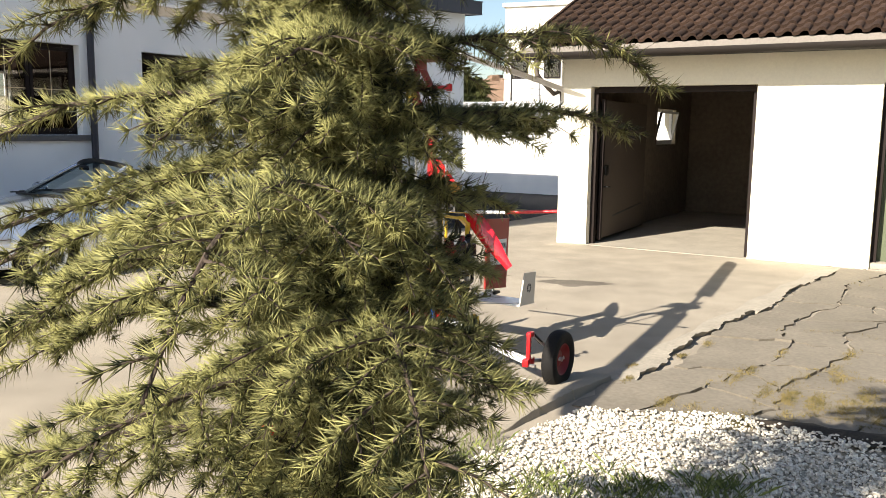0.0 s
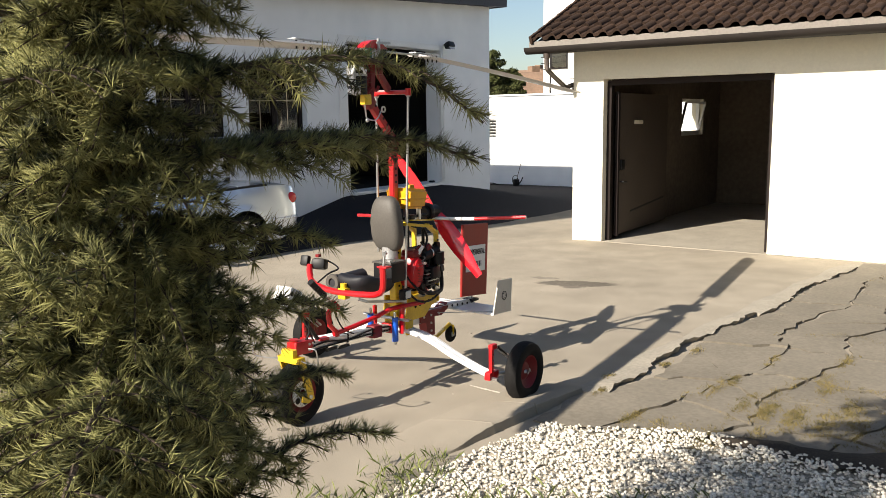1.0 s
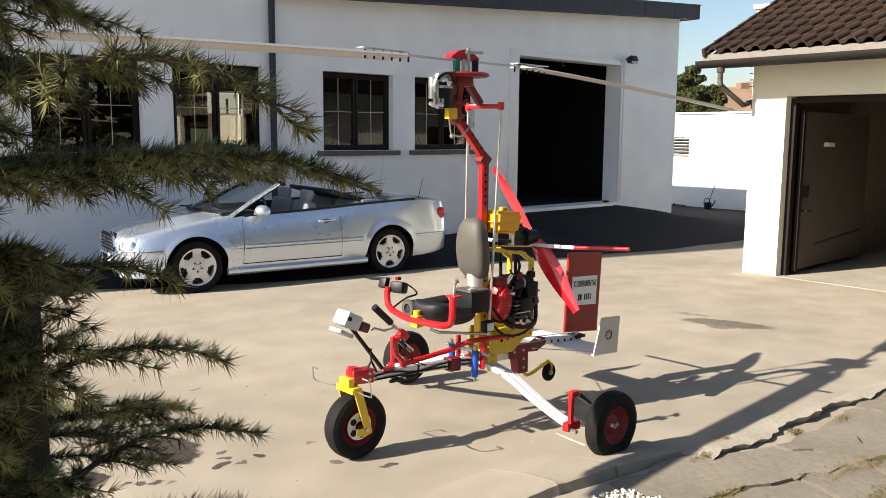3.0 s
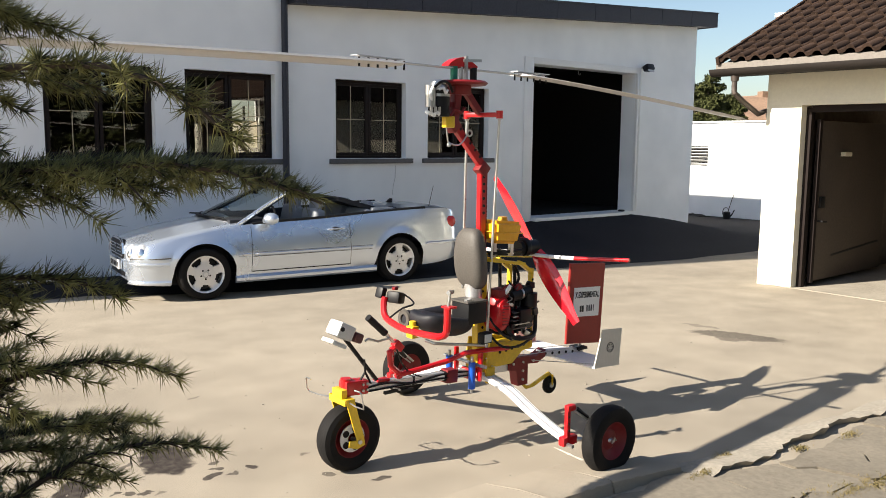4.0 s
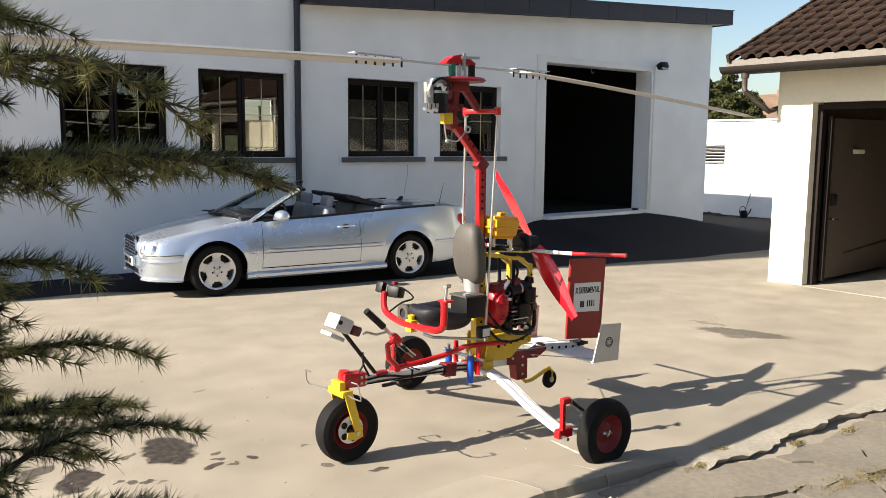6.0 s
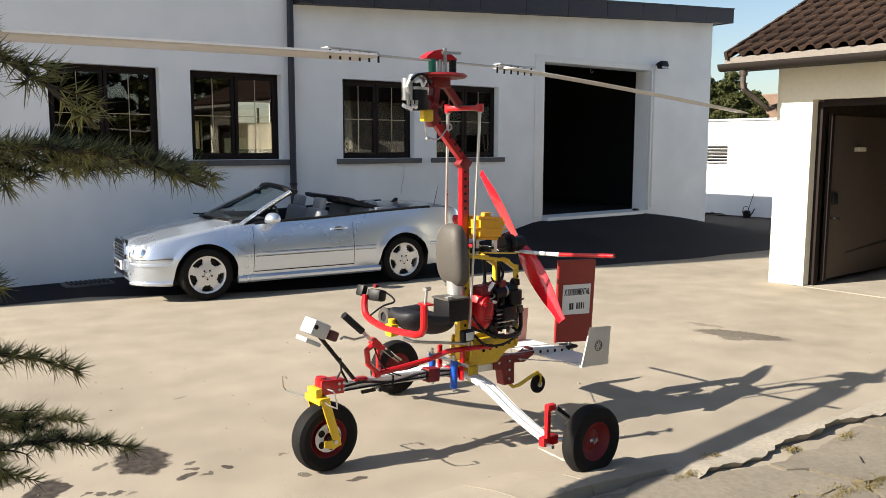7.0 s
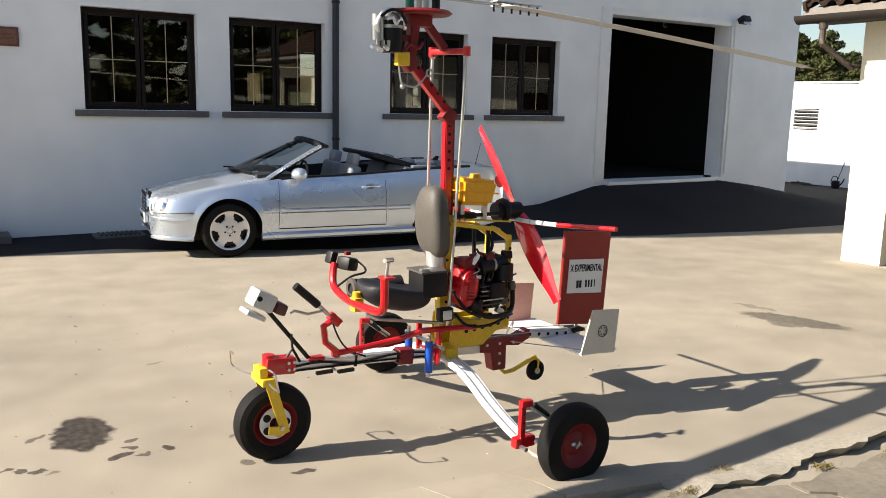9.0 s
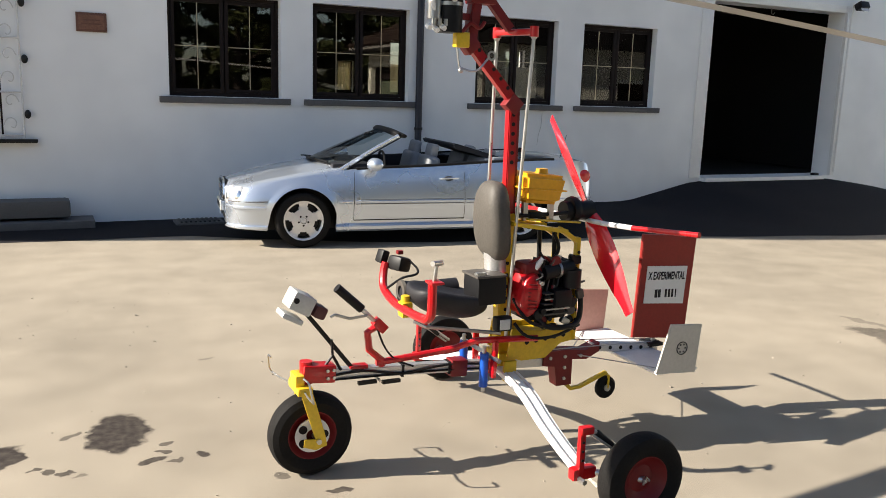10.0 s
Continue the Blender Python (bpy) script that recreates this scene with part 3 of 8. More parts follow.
def build_grille_window():
    """The far window with a white wrought-iron grille on black wall brackets."""
    build_window(5, -12.75, -11.25, 1.05, 2.93, sill=False)
    ob = thing("window_grille", (-12.0, -0.06, 1.05), "white wrought-iron window grille with scrolls", "window grille")
    bm = bmesh.new()
    for x in (-0.72, -0.36, 0.0, 0.36, 0.72):
        cyl(bm, (x, 0, -0.02), (x, 0, 2.1), 0.011, seg=8)
    for z in (0.02, 0.55, 1.2, 1.9):
        cyl(bm, (-0.98, 0, z), (0.98, 0, z), 0.012, seg=8)
    for x in (-0.98, 0.98):
        cyl(bm, (x, 0, -0.02), (x, 0, 2.1), 0.012, seg=8)
    part("bar_frame", bm, M_WIRON, ob)
    for x in (-0.85, 0.85):
        for i in range(7):
            z = 0.15 + i * 0.28
            sgn = 1 if i % 2 else -1
            pts = [(x + sgn * 0.09 * (1 - a / 9) * math.cos(a * 0.75), 0, z + 0.11 * (1 - a / 9) * math.sin(a * 0.75)) for a in range(8)]
            part("scroll", tube(bmesh.new(), pts, 0.008, 6, curve=2), M_WIRON, ob)
    for z in (0.28, 0.95, 1.62):
        part("rosette", ball(bmesh.new(), (1.03, 0.0, z), 0.05, (0.8, 0.7, 1.1), 10), M_IRON, ob, "black iron rosette")
    tagged(part("ledge", box(bmesh.new(), (-11.95, -0.06, 1.0), (2.15, 0.14, 0.045), bevel=0.01), M_IRON), "thin black window ledge", "ledge")


build_grille_window()


def build_door_trim():
    a, b, z0, z1 = DOOR
    ob = tagged(new("door_1"), "wide open workshop doorway with white surround", "door", "", "structure")
    part("jamb", box(bmesh.new(), (a - 0.13, -0.012, (z0 + z1) / 2 + 0.06), (0.26, 0.024, z1 - z0 + 0.14), bevel=0.005), M_TRIM, ob)
    part("jamb", box(bmesh.new(), (b + 0.085, -0.012, (z0 + z1) / 2 + 0.06), (0.16, 0.03, z1 - z0 + 0.14), bevel=0.005), M_TRIM, ob)
    part("head", box(bmesh.new(), ((a + b) / 2, -0.0125, z1 + 0.065), (b - a, 0.025, 0.13), bevel=0.005), M_TRIM, ob)
    part("threshold", box(bmesh.new(), ((a + b) / 2 - 0.12, -0.02, z0 - 0.035), (b - a - 0.25, 0.3, 0.07), bevel=0.012), M_TRIM, ob, "worn white door threshold")
    part("guide_rail", box(bmesh.new(), (b + 0.02, -0.05, (z0 + z1) / 2), (0.05, 0.05, z1 - z0), bevel=0.008), M_TRIM, ob)
    part("stop_block", box(bmesh.new(), (b - 0.34, 0.0, z0 + 0.02), (0.12, 0.12, 0.05), bevel=0.02), M_BLACK, ob)
    part("hook", tube(bmesh.new(), [(1.7, 0.3, z1), (1.7, 0.3, z1 - 0.09), (1.75, 0.3, z1 - 0.11), (1.78, 0.3, z1 - 0.07)], 0.009, 6), M_STEEL, ob)


build_door_trim()


def build_small_wall_things():
    ob = thing("flood_lamp", (3.5, -0.02, 3.62), "small dark outdoor floodlight on a white conduit", "lamp")
    part("bracket", box(bmesh.new(), (0, -0.05, 0), (0.05, 0.1, 0.05), bevel=0.008), M_GREY, ob)
    part("housing", box(bmesh.new(), (0.03, -0.17, 0.0), (0.24, 0.16, 0.13), (-25, 0, 0), bevel=0.02), M_BLACK, ob)
    part("lens", box(bmesh.new(), (0.03, -0.235, -0.045), (0.2, 0.012, 0.1), (-25, 0, 0)), M_LENS, ob)
    part("conduit", tube(bmesh.new(), [(-0.02, -0.02, -0.02), (-0.05, -0.02, -0.25), (-0.05, -0.02, -3.2)], 0.022, 8), M_TRIM, ob)
    ob = thing("downpipe", (-5.685, -0.075, 0.0), "black rainwater downpipe on the white wall", "downpipe")
    part("pipe", cyl(bmesh.new(), (0, 0, -0.1), (0, 0, 10.5), 0.052, seg=16), M_PIPE, ob)
    for z in (1.2, 3.25, 5.5):
        part("clamp", lathe(bmesh.new(), [(0.052, -0.02), (0.062, -0.02), (0.062, 0.02), (0.052, 0.02)], (0, 0, z), "z", 16), M_IRON, ob)
    ob = tagged(part("wall_plaque", box(bmesh.new(), (-10.19, -0.014, 2.485), (0.36, 0.028, 0.235), bevel=0.006), M_PLAQUE), "brown plaque on the white wall", "plaque")
    part("border", box(bmesh.new(), (-10.19, -0.03, 2.485), (0.30, 0.006, 0.175)), mat("plaque_face", (0.19, 0.09, 0.06), 0.6, 0, 0.3, 10.0, 50.0), ob)
    part("bar", box(bmesh.new(), (-10.19, -0.034, 2.51), (0.2, 0.004, 0.02)), M_PLAQUE, ob)
    part("bar", box(bmesh.new(), (-10.19, -0.034, 2.465), (0.24, 0.004, 0.02)), M_PLAQUE, ob)
    zg = ground_z(-11.2, -0.3)
    ob = thing("planter", (-11.6, -0.26, zg), "long dark grey trough at the foot of the wall", "planter")
    part("trough", box(bmesh.new(), (0, 0.02, 0.24), (2.1, 0.34, 0.22), bevel=0.05), mat("trough_grey", (0.12, 0.115, 0.11), 0.8, 0, 0.2), ob)
    part("plinth", box(bmesh.new(), (0.12, -0.02, 0.05), (2.4, 0.46, 0.1), bevel=0.012), M_SILL, ob)
    ob = thing("drain_grate", (-9.0, -0.42, ground_z(-9.0, -0.42)), "dark iron drain grate set in the asphalt", "drain grate")
    part("frame", box(bmesh.new(), (0, 0, 0.02), (0.62, 0.36, 0.03), bevel=0.006), M_SILL, ob)
    for i in range(9):
        part("slat", box(bmesh.new(), (-0.24 + 0.06 * i, 0, 0.043), (0.026, 0.28, 0.018)), M_IRON, ob)
    tagged(part("wall_crack", tube(bmesh.new(), [(-3.52, -0.001, 0.95), (-3.5, -0.001, 1.12), (-3.46, -0.001, 1.25), (-3.45, -0.001, 1.47)], 0.006, 5), M_REVEAL), "thin cable running up the white wall", "cable")


build_small_wall_things()


# ---- garage ----
GX, GY0, GY1, GDEPTH = -1.45, -5.93, -13.2, 6.6
GDOORS = [(-8.90, -6.43), (-12.95, -10.47)]
GH = 2.43


def build_garage():
    bm = holed_wall(bmesh.new(), GY1, GY0, -0.4, 2.95, [(a, b, -0.4, GH) for a, b in GDOORS], GX, 0.3, "y")
    structure("wall_garage_front", bm, M_WHITE, "sunlit white garage front with two door openings", "wall")
    bm = holed_wall(bmesh.new(), GX + 0.302, GX + GDEPTH, -0.4, 2.95, [(2.75, 4.1, 1.48, 2.2)], GY0 - 0.24, 0.24, "x")
    structure("wall_garage_side", bm, M_WHITE, "white garage side wall with a small window", "wall")
    structure("wall_garage_back", box(bmesh.new(), (GX + GDEPTH + 0.12, (GY0 + GY1) / 2, 1.3), (0.24, GY0 - GY1, 3.4)), M_GARAGE_IN, "bare garage back wall", "wall")
    structure("wall_garage_far", box(bmesh.new(), (GX + 3.4, GY1 - 0.12, 1.3), (6.3, 0.24, 3.4)), M_WHITE, "plain white garage end wall", "wall")
    structure("wall_garage_mid", box(bmesh.new(), (GX + 3.6, -9.7, 1.25), (5.9, 0.2, 3.3)), M_GARAGE_IN, "bare wall between the two garages", "wall")
    structure("wall_garage_lining", holed_wall(bmesh.new(), GX + 0.302, GX + GDEPTH, -0.3, 2.9, [(2.75, 4.1, 1.48, 2.2)], GY0 - 0.262, 0.02, "x"), M_GARAGE_IN, "bare brown inner face of the garage wall", "wall")
    structure("floor_garage", box(bmesh.new(), (GX + 3.35, (GY0 + GY1) / 2, -0.10), (6.7, 7.0, 0.12)), M_KERB, "worn pale garage floor", "floor")
    structure("ceiling_garage", box(bmesh.new(), (GX + 3.35, (GY0 + GY1) / 2, 2.83), (6.3, 6.7, 0.08)), M_GARAGE_IN, "dark garage ceiling", "ceiling")
    ob = tagged(new("window_6"), "small white garage window standing ajar", "window", "", "structure")
    ob.location = (2.75, GY0 - 0.14, 1.48)
    bm = bmesh.new()
    for c, s in (((0.03, 0, 0.36), (0.06, 0.06, 0.72)), ((1.32, 0, 0.36), (0.06, 0.06, 0.72)), ((0.675, 0, 0.03), (1.23, 0.06, 0.06)), ((0.675, 0, 0.69), (1.23, 0.06, 0.06))):
        box(bm, c, s)
    part("window_frame", bm, M_TRIM, ob)
    for u in (0.10, 1.25):
        part("sash_side", bar(bmesh.new(), (u, -0.045, 0.07), (u, -0.17, 0.65), 0.04), M_FRAME if u < 1 else M_TRIM, ob)
    part("sash_top", bar(bmesh.new(), (0.10, -0.17, 0.65), (1.25, -0.17, 0.65), 0.04), M_TRIM, ob)
    part("sash_bottom", bar(bmesh.new(), (0.12, -0.045, 0.07), (1.23, -0.045, 0.07), 0.04), M_TRIM, ob)
    # door frames and the open leaf of the first door
    for k, (a, b) in enumerate(GDOORS):
        ob = tagged(new("door_%d" % (k + 2)), "brown garage door frame" if k else "open brown garage door with leaf folded inwards", "door", "", "structure")
        part("frame_side", box(bmesh.new(), (GX + 0.19, b - 0.035, GH / 2 - 0.05), (0.1, 0.07, GH + 0.05)), M_FRAME, ob)
        part("frame_side", box(bmesh.new(), (GX + 0.19, a + 0.035, GH / 2 - 0.05), (0.1, 0.07, GH + 0.05)), M_FRAME, ob)
        part("frame_head", box(bmesh.new(), (GX + 0.19, (a + b) / 2, GH - 0.045), (0.1, b - a - 0.14, 0.09)), M_FRAME, ob)
        if k == 0:
            part("leaf", box(bmesh.new(), (GX + 1.48, b - 0.06, 1.13), (2.3, 0.045, 2.2), (0, 0, 1.5), bevel=0.006), M_DOORLEAF, ob)
            part("leaf_edge", box(bmesh.new(), (GX + 0.33, b - 0.10, 1.13), (0.07, 0.05, 2.24)), M_FRAME, ob)
            part("lock_box", box(bmesh.new(), (GX + 0.48, b - 0.115, 1.12), (0.13, 0.05, 0.16), bevel=0.01), M_IRON, ob)
            part("handle", tube(bmesh.new(), [(GX + 0.42, b - 0.10, 0.86), (GX + 0.42, b - 0.17, 0.86), (GX + 0.55, b - 0.17, 0.85)], 0.014, 8), M_IRON, ob)
            part("brace", bar(bmesh.new(), (GX + 0.9, b - 0.09, 0.35), (GX + 2.5, b - 0.05, 0.45), 0.02, 0.03), M_IRON, ob)
            part("bracket", box(bmesh.new(), (GX + 1.1, b - 0.12, 1.78), (0.2, 0.1, 0.06), bevel=0.015), M_CURTAIN, ob)
        else:
            part("leaf", box(bmesh.new(), (GX + 0.33, (a + b) / 2, 1.0), (0.05, b - a, 2.05), bevel=0.006), M_GREEN, ob, "closed olive green door leaf")
            part("rail", box(bmesh.new(), (GX + 0.31, (a + b) / 2, 2.22), (0.07, b - a, 0.3)), M_FRAME, ob)
            part("sill", box(bmesh.new(), (GX + 0.2, (a + b) / 2, 0.0), (0.3, b - a, 0.08), bevel=0.01), M_KERB, ob)


build_garage()

PITCH = math.atan(0.45)
EAVE_X, EAVE_Z, VERGE_Y = -2.0, 3.01, -5.51


def build_eave():
    ob = thing("gutter", (EAVE_X, 0, EAVE_Z - 0.125), "brown half-round rain gutter with angled downpipe", "gutter")
    bm = bmesh.new()
    n, y0, y1 = 10, VERGE_Y + 0.06, GY1 - 0.4
    rings = []
    for y in (y0, y1):
        out = [(-0.07 + 0.095 * math.cos(math.pi + math.pi * k / n), 0.02 + 0.095 * math.sin(math.pi + math.pi * k / n)) for k in range(n + 1)]
        inn = [(-0.07 + 0.088 * math.cos(math.pi + math.pi * k / n), 0.022 + 0.088 * math.sin(math.pi + math.pi * k / n)) for k in range(n, -1, -1)]
        rings.append([bm.verts.new((x, y, z)) for x, z in out + inn])
    m = len(rings[0])
    for k in range(m):
        bm.faces.new((rings[0][k], rings[0][(k + 1) % m], rings[1][(k + 1) % m], rings[1][k]))
    bm.faces.new(rings[0])
    bm.faces.new(rings[1][::-1])
    bmesh.ops.recalc_face_normals(bm, faces=bm.faces)
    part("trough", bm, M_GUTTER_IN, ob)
    part("outlet", cyl(bmesh.new(), (-0.05, VERGE_Y - 0.27, -0.14), (-0.05, VERGE_Y - 0.27, -0.035), 0.05, 0.06), M_GUTTER, ob)
    part("pipe", tube(bmesh.new(), [(-0.05, VERGE_Y - 0.27, -0.13), (-0.05, VERGE_Y - 0.27, -0.25), (0.0, VERGE_Y - 0.28, -0.33), (0.55, GY0 + 0.13, -0.56), (0.75, GY0 + 0.06, -0.68), (0.78, GY0 + 0.06, -2.9)], 0.036, 10, curve=3), M_GUTTER, ob)
    tagged(part("eave_board", box(bmesh.new(), (EAVE_X + 0.005, (VERGE_Y + GY1) / 2 - 0.1, EAVE_Z - 0.065), (0.035, VERGE_Y - GY1 + 0.3, 0.12)), M_BOARD), "pale board under the roof tiles", "board", "", "structure")
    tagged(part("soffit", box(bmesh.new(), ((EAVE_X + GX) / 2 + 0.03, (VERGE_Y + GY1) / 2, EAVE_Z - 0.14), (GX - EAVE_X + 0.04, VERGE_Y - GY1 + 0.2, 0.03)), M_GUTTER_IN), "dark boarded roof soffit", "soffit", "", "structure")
    bm = bmesh.new()
    L = 5.2
    x1, z1 = EAVE_X + L * math.cos(PITCH), EAVE_Z + L * math.sin(PITCH)
    prism(bm, [(EAVE_X + 0.03, EAVE_Z - 0.06), (x1, z1 - 0.06), (x1 + 4.0, EAVE_Z + 0.4), (x1 + 4.0, EAVE_Z - 0.1)], 1, GY1 - 0.4, VERGE_Y + 0.02)
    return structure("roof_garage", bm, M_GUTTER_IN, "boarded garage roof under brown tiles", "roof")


ROOF = build_eave()


def build_boundary():
    x = 13.75
    bm = holed_wall(bmesh.new(), -14.0, 14.0, -1.2, 2.68, [(4.75, 5.65, 1.17, 1.86)], x, 0.25, "y")
    wall = structure("wall_boundary", bm, M_RENDER, "sunlit white boundary wall with a louvred vent", "wall")
    part("coping", box(bmesh.new(), (x + 0.12, 0, 2.71), (0.36, 28, 0.06), bevel=0.01), M_RENDER, wall)
    ob = thing("wall_vent", (x, 5.20, 1.515), "dark louvred vent in the white wall", "vent")
    part("backing", box(bmesh.new(), (0.16, 0, 0), (0.03, 0.9, 0.68)), M_RECESS_SHADE, ob)
    for i in range(6):
        part("slat", box(bmesh.new(), (0.04, 0, -0.28 + 0.112 * i), (0.09, 0.9, 0.022), (0, 35, 0)), M_GREY, ob)
    zg = ground_z(13.2, 3.56)
    ob = thing("watering_can", (13.2, 3.56, zg), "dark green watering can on the ground", "watering can")
    part("body", lathe(bmesh.new(), [(0.0, 0.0), (0.12, 0.0), (0.125, 0.02), (0.115, 0.24), (0.05, 0.255), (0.0, 0.255)], (0, 0, 0), "z", 18), M_BLACK, ob)
    part("spout", tube(bmesh.new(), [(0, -0.1, 0.06), (0, -0.22, 0.2), (0, -0.28, 0.33)], [0.028, 0.02, 0.015], 8), M_BLACK, ob)
    part("handle", tube(bmesh.new(), [(0, 0.11, 0.08), (0, 0.16, 0.2), (0, 0.11, 0.36), (0, -0.03, 0.37), (0, -0.06, 0.24)], 0.012, 8, curve=3), M_BLACK, ob)
    ob = tagged(part("garden_hose", tube(bmesh.new(), [(13.2 + 0.18 * math.cos(k * 0.8) + 0.02 * k, 4.3 + 0.07 * k + 0.22 * math.sin(k * 0.8), ground_z(13.2, 4.5) + 0.02 + 0.003 * k) for k in range(16)], 0.018, 6, curve=3), M_BLACK), "dark garden hose lying in loose coils", "hose")
    ob = tagged(part("cane", cyl(bmesh.new(), (13.6, 3.83, ground_z(13.6, 3.83)), (13.735, 3.65, 0.24), 0.011, seg=6), M_BARK), "thin cane leaning on the white wall", "cane")


build_boundary()


# ---- the small autogyro: local x runs to the tail, y to its far side ----
GYRO = thing("autogyro", (-8.76, -8.145, 0.0), "red and yellow home-built single-seat autogyro on three wheels", "autogyro")


def wheel(parent, c, r, w, label, rim_r, hub_mat, spin="y", open_hub=False):
    """A tyre with a bulged tread and a painted steel rim."""
    wh = part("tyre", lathe(bmesh.new(), [(rim_r, -w * 0.34), (rim_r + 0.012, -w * 0.42), (r * 0.82, -w * 0.5), (r * 0.95, -w * 0.40), (r * 0.995, -w * 0.2), (r, 0),
              (r * 0.995, w * 0.2), (r * 0.95, w * 0.40), (r * 0.82, w * 0.5), (rim_r + 0.012, w * 0.42), (rim_r, w * 0.34), (rim_r, -w * 0.34)], c, spin, 48), M_RUBBER, parent, label)
    part("rim", lathe(bmesh.new(), [(0.0, -w * 0.10), (0.035, -w * 0.12), (rim_r * 0.55, -w * 0.02), (rim_r * 0.92, -w * 0.2), (rim_r * 1.01, -w * 0.36), (rim_r * 1.06, -w * 0.36), (rim_r * 1.0, 0),
              (rim_r * 1.06, w * 0.36), (rim_r * 1.01, w * 0.36), (rim_r * 0.92, w * 0.2), (rim_r * 0.55, w * 0.02), (0.035, w * 0.12), (0, w * 0.10)], c, spin, 36), hub_mat, wh)
    return wh


def build_gear(ob):
    # nose wheel, fork and steering head
    c = (-1.0, 0, 0.197)
    wh = wheel(ob, c, 0.197, 0.115, "black pneumatic nose tyre", 0.112, mat("dark_red_rim", (0.16, 0.008, 0.01), 0.5, 0, 0.2))
    part("brake_disc", lathe(bmesh.new(), [(0.03, -0.004), (0.082, -0.004), (0.082, 0.004), (0.03, 0.004), (0.03, -0.004)], (-1.0, -0.036, 0.197), "y", 28), M_SPAR, wh, "pale pierced brake disc")
    for k in range(5):
        a = 2 * math.pi * k / 5
        part("disc_hole", cyl(bmesh.new(), (-1.0 + 0.056 * math.cos(a), -0.044, 0.197 + 0.056 * math.sin(a)), (-1.0 + 0.056 * math.cos(a), -0.03, 0.197 + 0.056 * math.sin(a)), 0.020, seg=12), M_RECESS_SHADE, wh)
    part("axle", cyl(bmesh.new(), (-0.985, -0.1, 0.185), (-0.985, 0.1, 0.185), 0.012), M_STEEL, wh)
    fork = part("fork", box(bmesh.new(), (-1.045, 0, 0.425), (0.07, 0.17, 0.035), bevel=0.006), M_YEL, ob)
    for s in (-1, 1):
        bm = prism(bmesh.new(), [(-1.075, 0.445), (-1.02, 0.445), (-0.955, 0.215), (-0.945, 0.16), (-1.0, 0.145), (-1.055, 0.165), (-1.05, 0.20), (-1.0, 0.195)], 1, s * 0.078, s * 0.088)
        part("fork_plate", bm, M_YEL, fork)
    part("crown", box(bmesh.new(), (-1.06, 0, 0.462), (0.04, 0.1, 0.06), bevel=0.005), M_YEL, fork)
    head = part("steering_head", box(bmesh.new(), (-0.965, 0, 0.485), (0.155, 0.085, 0.085), (0, 5, 0), bevel=0.012), M_RED, ob)
    for x in (-0.93, -0.9):
        for z in (0.465, 0.5):
            part("bolt", cyl(bmesh.new(), (x, -0.05, z), (x, 0.05, z), 0.008, seg=8), M_STEEL, head)
    part("pivot", cyl(bmesh.new(), (-1.02, 0, 0.44), (-1.02, 0, 0.545), 0.03), M_RED, head)
    part("foot_peg", tube(bmesh.new(), [(-1.05, -0.06, 0.43), (-1.05, -0.15, 0.42), (-1.05, -0.225, 0.425), (-1.06, -0.24, 0.45), (-1.075, -0.242, 0.52), (-1.08, -0.235, 0.53), (-1.085, -0.19, 0.53)], 0.0045, 6), M_STEEL, ob)
    part("foot_peg", tube(bmesh.new(), [(-1.07, 0.06, 0.43), (-1.10, 0.15, 0.425), (-1.12, 0.235, 0.43), (-1.13, 0.245, 0.45), (-1.135, 0.245, 0.51), (-1.135, 0.235, 0.515), (-1.135, 0.19, 0.515)], 0.0045, 6), M_STEEL, ob)
    # keel
    keel = part("keel", bar(bmesh.new(), (-0.89, 0, 0.472), (0.36, 0, 0.392), 0.05, 0.05, 0.005), M_ALU, ob)
    part("cable", tube(bmesh.new(), [(-0.9, -0.03, 0.47), (-0.75, -0.032, 0.475), (-0.55, -0.032, 0.44), (-0.3, -0.032, 0.455), (0.0, -0.03, 0.42)], 0.006, 6, curve=4), M_BLACK, keel)
    part("cable", tube(bmesh.new(), [(-0.9, -0.033, 0.45), (-0.6, -0.034, 0.44), (-0.35, -0.034, 0.43), (-0.1, -0.03, 0.41)], 0.005, 6, curve=4), M_BLACK, keel)
    for x in (-0.55, -0.3):
        part("strap", box(bmesh.new(), (x, 0, 0.45 - 0.063 * (x + 0.55)), (0.012, 0.058, 0.06), (0, 4, 0)), M_BLACK, keel)
    part("clamp_plate", box(bmesh.new(), (-0.25, 0, 0.428), (0.09, 0.075, 0.085), (0, 4, 0), bevel=0.008), M_DRED, keel)
    part("clamp_plate", box(bmesh.new(), (-0.05, 0, 0.415), (0.13, 0.085, 0.07), (0, 4, 0), bevel=0.008), M_RED, keel)
    part("step_rail", box(bmesh.new(), (-0.74, -0.05, 0.425), (0.09, 0.02, 0.016)), M_IRON, keel)
    part("step_rail", box(bmesh.new(), (-0.62, -0.05, 0.415), (0.09, 0.02, 0.016)), M_IRON, keel)
    part("step_cross", cyl(bmesh.new(), (-0.68, -0.06, 0.428), (-0.68, 0.06, 0.428), 0.007, seg=8), M_STEEL, keel)
    # leaf-spring legs, wheel carriers and main wheels
    for s in (-1, 1):
        pts = smooth_line([(-0.02, s * 0.05, 0.415), (-0.03, s * 0.3, 0.375), (-0.042, s * 0.52, 0.292), (-0.05, s * 0.70, 0.235), (-0.055, s * 0.84, 0.2)], 4)
        bm = bmesh.new()
        rings = []
        for i, p in enumerate(pts):
            w = 0.045 - 0.012 * i / len(pts)
            d = (pts[min(i + 1, len(pts) - 1)] - pts[max(i - 1, 0)]).normalized()
            nrm = Vector((1, 0, 0)).cross(d).normalized() * 0.012
